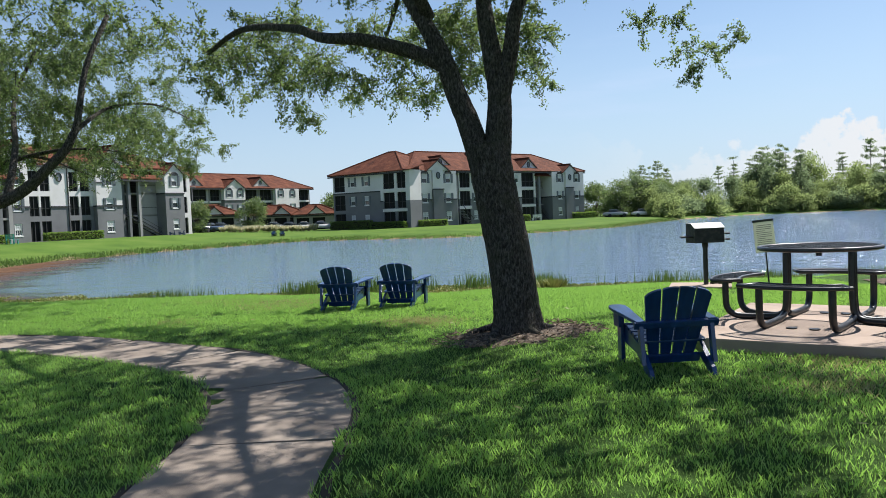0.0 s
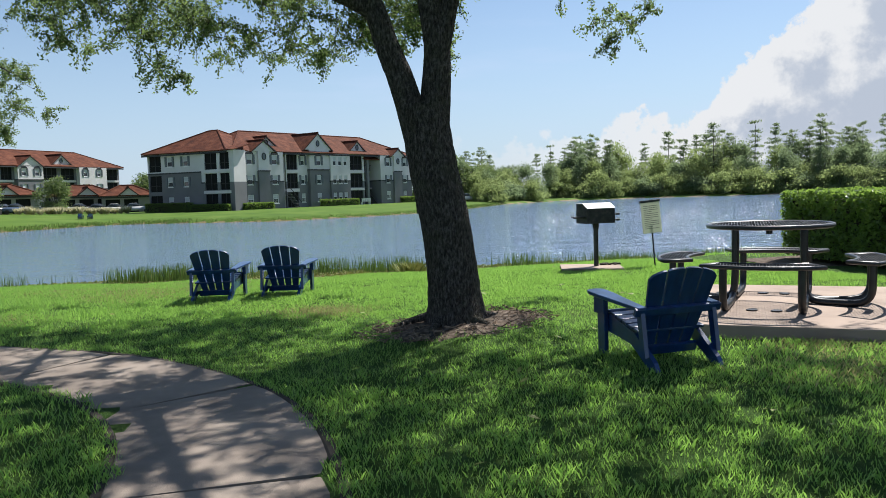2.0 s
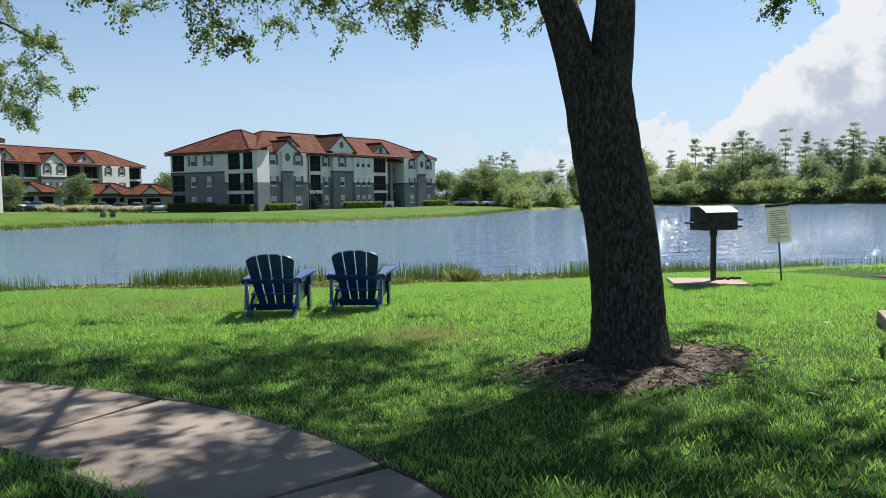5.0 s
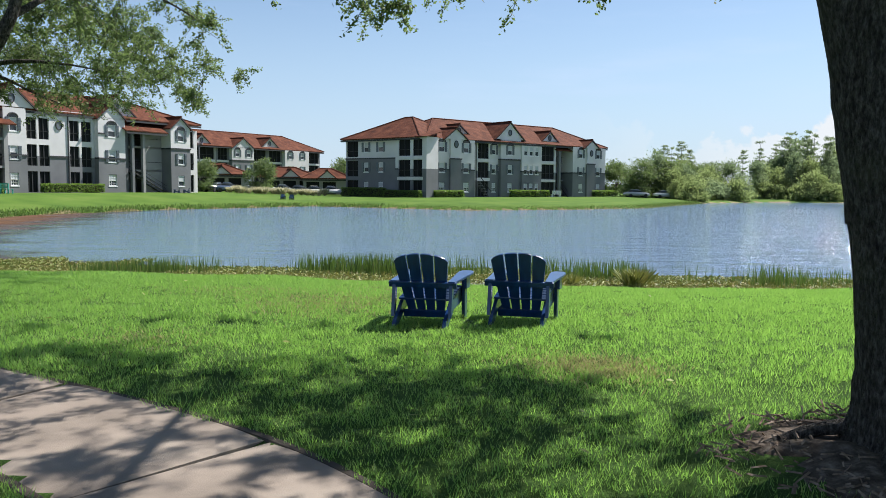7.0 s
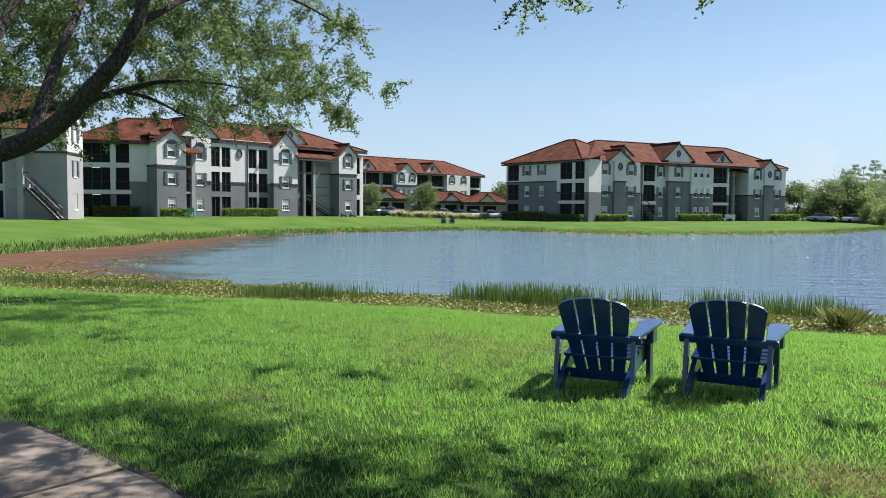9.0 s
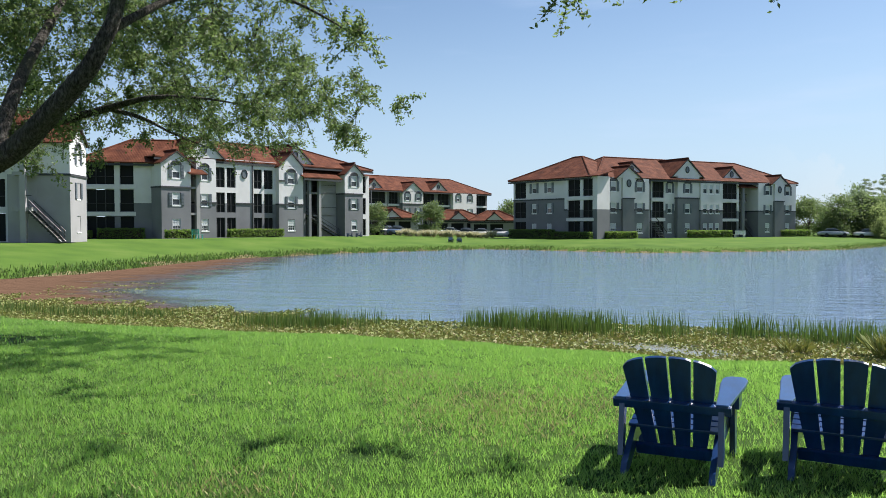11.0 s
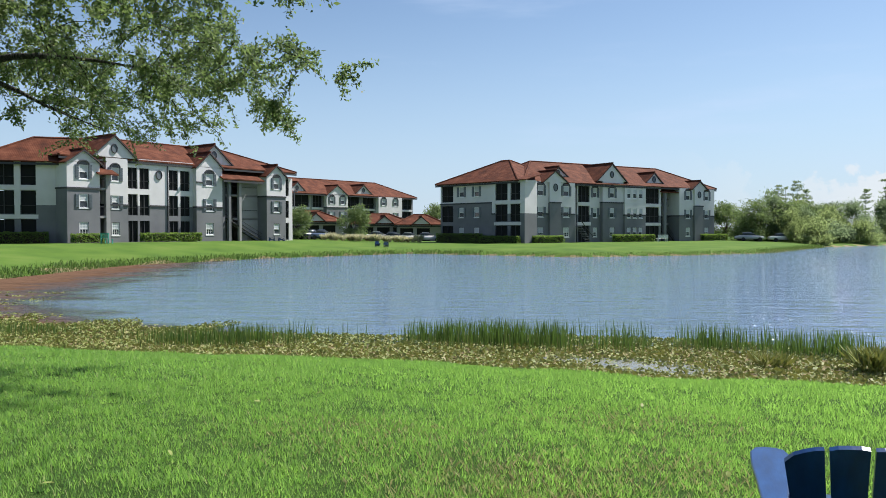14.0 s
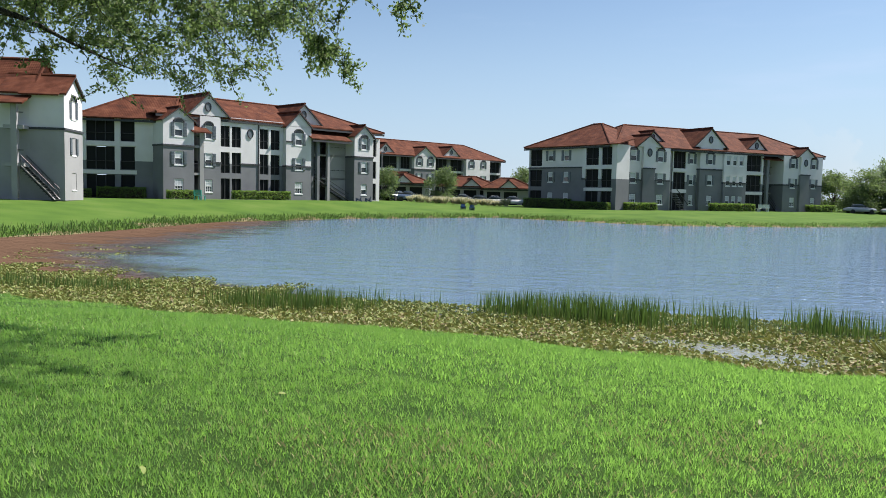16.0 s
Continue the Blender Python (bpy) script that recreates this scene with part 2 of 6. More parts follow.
TILE = material("terracotta_tile", (0.29, 0.085, 0.045), 0.78)
tn = noise_node(TILE, 0.9, 6.0, 0.65)
tint(TILE, tn.outputs["Fac"], [(0.30, (0.052, 0.020, 0.013)), (0.5, (0.098, 0.034, 0.019)), (0.72, (0.158, 0.062, 0.036))])
tc = TILE.node_tree.nodes.new("ShaderNodeTexCoord")
for direction, scale, strength in (("X", 1.9, 0.22), ("Y", 1.9, 0.22), ("Z", 3.2, 0.3)):
    wv = TILE.node_tree.nodes.new("ShaderNodeTexWave")
    wv.bands_direction, wv.inputs["Scale"].default_value = direction, scale
    TILE.node_tree.links.new(tc.outputs["Object"], wv.inputs["Vector"])
    bump(TILE, wv.outputs["Fac"], strength, 0.07)

WATER = material("lake_water", (0.03, 0.06, 0.10), 0.05)
depth = WATER.node_tree.nodes.new("ShaderNodeAttribute")      # share of silt, stored on the mesh
depth.attribute_name = "silt"
cloudy = noise_node(WATER, 0.55, 5.0, 0.6)
silty = WATER.node_tree.nodes.new("ShaderNodeMath")
silty.operation = "MULTIPLY_ADD"
silty.inputs[1].default_value = 0.55
WATER.node_tree.links.new(cloudy.outputs["Fac"], silty.inputs[0])
WATER.node_tree.links.new(depth.outputs["Fac"], silty.inputs[2])
# Open water's blue base colour includes reflected sky as well as scattered light.
tint(WATER, silty.outputs[0], [(0.36, (0.125, 0.185, 0.275)), (0.54, (0.058, 0.056, 0.054)), (0.68, (0.080, 0.050, 0.034)), (0.95, (0.118, 0.070, 0.046))])
w1 = noise_node(WATER, 0.62, 5.0, 0.62, "Object", (0.45, 1.9, 1))
w2 = noise_node(WATER, 2.4, 3.0, 0.6, "Object", (0.5, 1.8, 1))
silt = WATER.node_tree.nodes.new("ShaderNodeMapRange")     # weedy, silty bay: matter than open water
silt.inputs["From Min"].default_value, silt.inputs["From Max"].default_value = 0.50, 0.85
silt.inputs["To Min"].default_value, silt.inputs["To Max"].default_value = 0.06, 0.7
WATER.node_tree.links.new(silty.outputs[0], silt.inputs["Value"])
WATER.node_tree.links.new(silt.outputs[0], WATER.node_tree.nodes["Principled BSDF"].inputs["Roughness"])
matt = WATER.node_tree.nodes.new("ShaderNodeMapRange")
matt.inputs["From Min"].default_value, matt.inputs["From Max"].default_value = 0.50, 0.80
matt.inputs["To Min"].default_value, matt.inputs["To Max"].default_value = 0.5, 0.0
WATER.node_tree.links.new(silty.outputs[0], matt.inputs["Value"])
WATER.node_tree.links.new(matt.outputs[0], WATER.node_tree.nodes["Principled BSDF"].inputs["Specular IOR Level"])
bump(WATER, w1.outputs["Fac"], 1.0, 0.42)
bump(WATER, w2.outputs["Fac"], 1.0, 0.11)

PUDDLE = material("muddy_puddle_water", (0.115, 0.100, 0.075), 0.10)
pn = noise_node(PUDDLE, 9.0, 5.0)
tint(PUDDLE, pn.outputs["Fac"], [(0.44, (0.20, 0.215, 0.22)), (0.58, (0.20, 0.185, 0.13)), (0.68, (0.23, 0.22, 0.085))])
bump(PUDDLE, pn.outputs["Fac"], 0.5, 0.03)
for m in (TILE, LAWN, FAR_BANK, MULCH, MUD, LITTER, HAZED_WOOD_LEAF, HAZED_SCRUB_LEAF, HAZED_PINE_LEAF):
    m.node_tree.nodes["Principled BSDF"].inputs["Specular IOR Level"].default_value = 0.08

# ---- mesh helpers ----


def mesh_object(name, verts, faces, mat, parent=None, label="", smooth=False, slots=None):
    me = bpy.data.meshes.new(name)
    me.from_pydata([tuple(v) for v in verts], [], faces)
    for m in (mat if isinstance(mat, (list, tuple)) else [mat]):
        me.materials.append(m)
    if slots is not None:
        me.polygons.foreach_set("material_index", slots)
    if smooth:
        me.polygons.foreach_set("use_smooth", [True] * len(me.polygons))
    me.update()
    ob = new(name, me)
    ob.parent = parent
    if label:
        tagged(ob, label)
    return ob


def part(name, bm, mat, parent=None, label="", smooth=False):
    me = bpy.data.meshes.new(name)
    bm.to_mesh(me)
    bm.free()
    for m in (mat if isinstance(mat, (list, tuple)) else [mat]):
        me.materials.append(m)
    if smooth:
        me.polygons.foreach_set("use_smooth", [True] * len(me.polygons))
    ob = new(name, me)
    ob.parent = parent
    if label:
        tagged(ob, label)
    return ob


def again(ob, parent, m):
    """Another object on the same mesh, with its own children, under a parent."""
    o = new(ob.name.split(".")[0], ob.data)
    o.parent, o.matrix_basis = parent, m
    if "label" in ob:
        o["label"] = ob["label"]
    for c in ob.children:
        again(c, o, c.matrix_basis.copy())
    return o


def empty(name, label, category, m=None, group="", kind=""):
    e = new(name)
    e.empty_display_size = 0.2
    if m is not None:
        e.matrix_basis = m
    return tagged(e, label, category, group, kind)


def add_box(bm, x0, x1, y0, y1, z0, z1, bevel=0.0, m=None, slot=0):
    r = bmesh.ops.create_cube(bm, size=1.0)
    vs = r["verts"]
    bmesh.ops.scale(bm, vec=(x1 - x0, y1 - y0, z1 - z0), verts=vs)
    bmesh.ops.translate(bm, vec=((x0 + x1) / 2, (y0 + y1) / 2, (z0 + z1) / 2), verts=vs)
    if m is not None:
        bmesh.ops.transform(bm, matrix=m, verts=vs)
    for f in {f for v in vs for f in v.link_faces}:
        f.material_index = slot
    if bevel:
        es = list({e for v in vs for e in v.link_edges})
        bmesh.ops.bevel(bm, geom=es, offset=bevel, segments=2, affect="EDGES", profile=0.6)
    return bm


def box(*a, bevel=0.0, m=None):
    return add_box(bmesh.new(), *a, bevel=bevel, m=m)


def tube(points, radii, sides=8, closed_ends=True):
    """Vertices and faces of a tube along points."""
    pts = [Vector(p) for p in points]
    verts, faces = [], []
    side = Vector((1, 0, 0))
    for i, p in enumerate(pts):
        d = (pts[min(i + 1, len(pts) - 1)] - pts[max(i - 1, 0)]).normalized()
        side = (side - d * side.dot(d))
        side = side.normalized() if side.length > 1e-4 else d.orthogonal().normalized()
        up = d.cross(side)
        r = radii[i] if hasattr(radii, "__len__") else radii
        for k in range(sides):
            a = 2 * math.pi * k / sides
            verts.append(p + (side * math.cos(a) + up * math.sin(a)) * r)
    for i in range(len(pts) - 1):
        for k in range(sides):
            a, b = i * sides + k, i * sides + (k + 1) % sides
            faces.append((a, b, b + sides, a + sides))
    if closed_ends:
        faces.append(tuple(reversed(range(sides))))
        faces.append(tuple(range((len(pts) - 1) * sides, len(pts) * sides)))
    return verts, faces


def bend(points, per=6):
    """A smooth line through points (Catmull-Rom)."""
    p = [Vector(q) for q in points]
    p = [2 * p[0] - p[1]] + p + [2 * p[-1] - p[-2]]
    out = []
    for i in range(1, len(p) - 2):
        for k in range(per):
            t = k / per
            a, b, c, d = p[i - 1], p[i], p[i + 1], p[i + 2]
            out.append(0.5 * (2 * b + (c - a) * t + (2 * a - 5 * b + 4 * c - d) * t * t + (3 * b - a - 3 * c + d) * t ** 3))
    out.append(p[-2])
    return out


def cards(centres, along, across, length, width, mat, name, parent=None, label="", fold=0.18, simple=False):
    """Many small pointed leaves: a folded rhombus for each centre."""
    n = len(centres)
    along = along / np.linalg.norm(along, axis=1, keepdims=True)
    across = across - along * np.sum(along * across, 1, keepdims=True)
    across = across / np.maximum(np.linalg.norm(across, axis=1, keepdims=True), 1e-6)
    up = np.cross(along, across)
    L, W = np.reshape(length, (-1, 1)) * np.ones((n, 1)), np.reshape(width, (-1, 1)) * np.ones((n, 1))
    v = np.empty((n, 4, 3))
    v[:, 0] = centres - along * L * 0.5
    v[:, 1] = centres + across * W * 0.5 + up * W * fold
    v[:, 2] = centres + along * L * 0.5
    v[:, 3] = centres - across * W * 0.5 + up * W * fold
    if simple:            # far leaves: one triangle each
        v[:, 1] += across * W * 0.5
        return raw_mesh(name, v[:, :3].reshape(-1, 3), np.arange(n * 3).reshape(-1, 3), mat, parent, label)
    return raw_mesh(name, v.reshape(-1, 3), np.arange(n * 4).reshape(-1, 4), mat, parent, label)


def raw_mesh(name, verts, faces, mat, parent=None, label=""):
    me = bpy.data.meshes.new(name)
    k = faces.shape[1]
    me.vertices.add(len(verts))
    me.vertices.foreach_set("co", np.asarray(verts, dtype=np.float32).ravel())
    me.loops.add(faces.size)
    me.loops.foreach_set("vertex_index", faces.astype(np.int32).ravel())
    me.polygons.add(len(faces))
    me.polygons.foreach_set("loop_start", np.arange(0, faces.size, k, dtype=np.int32))
    me.materials.append(mat)
    me.update(calc_edges=True)
    me.validate()
    ob = new(name, me)
    ob.parent = parent
    if label:
        tagged(ob, label)
    return ob

# ---- ground, lake and paving ----
WL = -1.25
SHORE = [(64, 36), (40, 31.5), (25, 30), (17, 29), (10, 28.2), (3, 28.3), (0, 29.6), (-3, 29.8), (-7, 29.2), (-12, 29.0), (-18, 29.4), (-25, 31), (-31, 33),
         (-35, 37), (-34.5, 42), (-33.5, 47), (-35, 56), (-36.5, 66), (-34, 74), (-32, 82), (-29, 85), (-21, 98), (-14, 95), (-7, 91),
         (-2, 88), (4, 92), (10, 95), (20, 104), (30, 124), (38, 140), (55, 157), (76, 155), (98, 145), (111, 133), (124, 108), (122, 76), (100, 52)]
CENTRE = [(1.3, -2.0), (0.95, 0.6), (0.45, 2.6), (-0.2, 4.3), (-0.75, 5.7), (-0.93, 6.7), (-0.95, 7.6), (-1.06, 8.52), (-1.38, 9.37), (-1.93, 10.13), (-2.7, 10.85),
          (-3.65, 11.48), (-4.8, 12.02), (-6.4, 12.6), (-9.0, 13.4), (-12.0, 14.2), (-16.0, 15.3)]
HALF = 0.55
TREE_AT = (0.93, 10.93)
PAD_E1, PAD_E2 = np.array((0.843, -0.538)), np.array((0.538, 0.843))
PAD_CORNER = np.array((3.87, 12.17))
PAD_W, PAD_D, PAD_TOP = 2.75, 2.7, 0.20


def ease(v, a, b):
    t = np.clip((np.asarray(v, float) - a) / (b - a), 0, 1)
    return t * t * (3 - 2 * t)


def line_distance(x, y, line, closed):
    p = np.array(line, float)
    q = np.roll(p, -1, 0) if closed else p[1:]
    p = p if closed else p[:-1]
    best = np.full(np.shape(x), 1e9)
    for (ax, ay), (bx, by) in zip(p, q):
        dx, dy = bx - ax, by - ay
        t = np.clip(((x - ax) * dx + (y - ay) * dy) / (dx * dx + dy * dy), 0, 1)
        best = np.minimum(best, np.hypot(x - ax - t * dx, y - ay - t * dy))
    return best


def lake_distance(x, y):
    """Distance from the waterline: positive on land."""
    x, y = np.asarray(x, float), np.asarray(y, float)
    inside = np.zeros(x.shape, bool)
    n = len(SHORE)
    for i in range(n):
        (ax, ay), (bx, by) = SHORE[i], SHORE[(i + 1) % n]
        cross = ((ay > y) != (by > y)) & (x < (bx - ax) * (y - ay) / ((by - ay) or 1e-9) + ax)
        inside ^= cross
    d = line_distance(x, y, SHORE, True)
    return np.where(inside, -d, d)


path_line = [(p.x, p.y) for p in bend([(x, y, 0) for x, y in CENTRE], 6)]


def lawn_edge(x):
    """How far towards the lake the mown lawn reaches; mud and weed lie beyond."""
    x = np.asarray(x, float)
    return np.interp(x, (-27, -20, -17, -14, -10, -7.5, -5, -3, -1.5, 0, 3, 8, 12, 20, 40), (30, 28.0, 27.2, 26.9, 26.6, 26.7, 26.4, 26.0, 25.6, 25.5, 25.5, 26.0, 26.4, 28.0, 30.5)) + 0.12 * np.sin(x * 2.1)


def ground_z(x, y, cut=True):
    x, y = np.asarray(x, float), np.asarray(y, float)
    d = lake_distance(x, y)
    e = lawn_edge(x) - y
    near = np.interp(e, (-1.6, -0.5, 0, 1, 2.5, 4, 6.5, 9, 11.5), (-1.235, -1.215, -1.17, -1.03, -0.78, -0.55, -0.25, -0.07, 0.0))
    near = np.minimum(near, np.interp(d, (-8, -1.5, 0, 1.0), (-2.6, -1.42, -1.27, 9.0)))
    far_level = 0.2 - 0.52 * ease(x, -44, -24)
    far = np.interp(d, (-8, -1.5, 0, 1.2, 4.0, 14.0), (-2.6, -1.5, -1.28, -1.0, -0.72, 0.0)) + ease(d, 3, 14) * far_level
    is_far = (y > 36) | (x < -27)
    z = np.where(is_far, far, near)
    z = z + np.where(is_far, 0, 0.10 * ease(x, 0.3, 2.2) * (1 - ease(y, 11.5, 15.0)))
    t = np.hypot(x - TREE_AT[0], y - TREE_AT[1])
    z = z + 0.10 * (1 - ease(t, 0.25, 1.4))
    z = z + 0.018 * np.sin(x * 1.7 + 0.6 * y) * np.cos(y * 1.3) * (d > 2)
    if cut:
        pd = line_distance(x, y, path_line, False)
        z = z - 0.05 * (pd < HALF - 0.12)
    return z


def gz(x, y):
    return float(ground_z(np.array([x]), np.array([y]), False)[0])


def spread(a, b, step, reach, grow):
    mid = list(np.arange(a, b + 1e-6, step))
    s, v = step, mid[-1]
    while v < reach:
        s *= grow
        v += s
        mid.append(v)
    s, v = step, mid[0]
    while v > -reach:
        s *= grow
        v -= s
        mid.insert(0, v)
    return np.array(mid)


gx, gy = spread(-14, 12, 0.2, 1800, 1.09), np.concatenate([np.arange(-1200, -20, 60.0), np.arange(-20, 0, 1.0), np.arange(0, 34, 0.2), np.arange(34, 170, 1.2), np.geomspace(170, 2500, 24)])
GX, GY = np.meshgrid(gx, gy)
GZ = ground_z(GX, GY)
idx = np.arange(GX.size).reshape(GX.shape)
quads = np.stack([idx[:-1, :-1], idx[:-1, 1:], idx[1:, 1:], idx[1:, :-1]], -1).reshape(-1, 4)
ground = raw_mesh("ground", np.stack([GX, GY, GZ], -1).reshape(-1, 3), quads, LAWN)
ground.data.materials.append(FAR_BANK)
ground.data.materials.append(MUD)
fc = np.stack([GX.ravel()[quads].mean(1), GY.ravel()[quads].mean(1)], -1)
fd = lake_distance(fc[:, 0], fc[:, 1])
wob = np.sin(fc[:, 0] * 0.9) * 0.35 + np.sin(fc[:, 0] * 2.3 + 1) * 0.25
slot = np.where((fc[:, 1] > 36) | (fc[:, 0] < -27), 1, 0)
slot = np.where((fc[:, 1] > lawn_edge(fc[:, 0]) + 0.1 * wob) & (slot == 0) & (fc[:, 0] < 60), 2, slot)
slot = np.where((fd < 0.5) & (slot == 1), 2, slot)
ground.data.polygons.foreach_set("material_index", slot.astype(np.int32))
ground.data.polygons.foreach_set("use_smooth", np.ones(len(quads), bool))
tagged(ground, "mown green lawn sloping gently down to a lake shore", "lawn", kind="structure")

wx, wy = np.concatenate([np.arange(-46, 0, 0.9), np.arange(0, 136, 4.0)]), np.concatenate([np.arange(24, 64, 0.9), np.arange(64, 168, 3.0)])
WX, WY = np.meshgrid(wx, wy)
widx = np.arange(WX.size).reshape(WX.shape)
wq = np.stack([widx[:-1, :-1], widx[:-1, 1:], widx[1:, 1:], widx[1:, :-1]], -1).reshape(-1, 4)
wd = lake_distance(WX, WY).ravel()
wq = wq[wd[wq].min(1) < 1.6]
water = raw_mesh("water", np.stack([WX, WY, np.full_like(WX, WL)], -1).reshape(-1, 3), wq, WATER)
# silt hangs in the shallow western bay, thinning away from its bank
edge_x = np.interp(WY, (29, 30.5, 32, 34.5, 38, 44.6, 56, 73, 85, 88), (-8.5, -11.5, -15, -20.5, -23, -26, -28.5, -34, -32, -40))
edge_x = edge_x + 0.7 * np.sin(WY * 1.3) + 0.5 * np.sin(WY * 2.9 + 1)
silt_amount = np.clip(0.30 + 0.075 * (edge_x - WX), 0, 0.75).ravel()
water.data.attributes.new("silt", "FLOAT", "POINT").data.foreach_set("value", silt_amount.astype(np.float32))
tagged(water, "rippled blue lake with brown shallows along the bank", "lake", kind="structure")


def ribbon(name, line, half, z_of, thick, mat, s0, s1, step=0.22, inset=0.0):
    """A slab that follows a plan line between two lengths along it."""
    p = np.array(line)
    seg = np.hypot(*np.diff(p, axis=0).T)
    s = np.concatenate([[0], np.cumsum(seg)])
    k = max(2, int((s1 - s0) / step) + 1)
    ss = np.linspace(s0, s1, k)
    x, y = np.interp(ss, s, p[:, 0]), np.interp(ss, s, p[:, 1])
    tx, ty = np.gradient(x), np.gradient(y)
    l = np.maximum(np.hypot(tx, ty), 1e-6)
    nx, ny = -ty / l, tx / l
    verts, faces = [], []
    rows = ((-half, -thick), (-half, -0.012), (-half + 0.012, 0.0), (half - 0.012, 0.0), (half, -0.012), (half, -thick))
    for i in range(k):
        for off, dz in rows:
            px, py = x[i] + nx[i] * off, y[i] + ny[i] * off
            drop = 0.010 if i in (0, k - 1) else 0.0
            verts.append((px, py, z_of(x[i], y[i]) + dz - (drop if dz > -0.05 else 0)))
    m = len(rows)
    for i in range(k - 1):
        for j in range(m - 1):
            a = i * m + j
            faces.append((a, a + m, a + m + 1, a + 1))
    faces.append(tuple(range(m)))
    faces.append(tuple(reversed(range((k - 1) * m, k * m))))
    return mesh_object(name, verts, faces, mat, smooth=False)


path = empty("path", "curved weathered concrete footpath with dark joints between slabs", "path", kind="structure")
pl = np.array(path_line)
plen = np.concatenate([[0], np.cumsum(np.hypot(*np.diff(pl, axis=0).T))])
joint0 = plen[np.argmin(np.hypot(pl[:, 0] + 0.89, pl[:, 1] - 7.68))]
joint1 = plen[np.argmin(np.hypot(pl[:, 0] + 1.37, pl[:, 1] - 9.33))]
gap = joint1 - joint0
cuts = [joint0 + gap * k for k in range(-8, 12)]
cuts = [c for c in cuts if 0 < c < plen[-1]]
for a, b in zip([0.0] + cuts, cuts + [plen[-1]]):
    if b - a > 0.2:
        slab = ribbon("slab", path_line, HALF, lambda x, y: gz(x, y) + 0.004, 0.12, CONCRETE, a + 0.014, b - 0.014)
        slab.parent = path


# Dark ribbons: bare soil with the path edge's shadow line in their colour.
for side in (-1, 1):
    tx, ty = np.gradient(pl[:, 0]), np.gradient(pl[:, 1])
    tl = np.maximum(np.hypot(tx, ty), 1e-6)
    off = side * (HALF + 0.022)
    edge = [(a - v / l * off, b + u / l * off) for (a, b), u, v, l in zip(pl, tx, ty, tl)]
    trench = ribbon("soil_edge", edge, 0.034, lambda x, y: gz(x, y) + 0.006, 0.05, EARTH_SHADE, 0.1, plen[-1] - 0.4, 0.12)
    tagged(trench, "thin dark strip of bare soil and painted shadow line along the path", "soil", kind="structure")


def flat_slab(name, corner, e1, e2, w, d, top, thick, mat, label):
    bm = bmesh.new()
    c = np.array(corner)
    m = Matrix(((e1[0], -e2[0], 0, 0), (e1[1], -e2[1], 0, 0), (0, 0, 1, 0), (0, 0, 0, 1)))
    add_box(bm, 0, w, 0, d, -thick, 0, 0.015)
    bmesh.ops.transform(bm, matrix=Matrix.Translation((c[0], c[1], top)) @ m, verts=bm.verts)
    bmesh.ops.recalc_face_normals(bm, faces=bm.faces)
    return tagged(part(name, bm, mat), label, "slab", kind="structure")


flat_slab("picnic_pad", PAD_CORNER, PAD_E1, PAD_E2, PAD_W, PAD_D, PAD_TOP, 0.3, PAD, "square pinkish concrete pad raised above the lawn")
GRILL_AT = (4.62, 16.39)
flat_slab("grill_pad", (4.15, 16.95), (0.95, -0.31), (0.31, 0.95), 1.05, 0.85, gz(*GRILL_AT) + 0.05, 0.3, PAD, "small weathered concrete pad under the grill")

# ---- lawn chairs ----


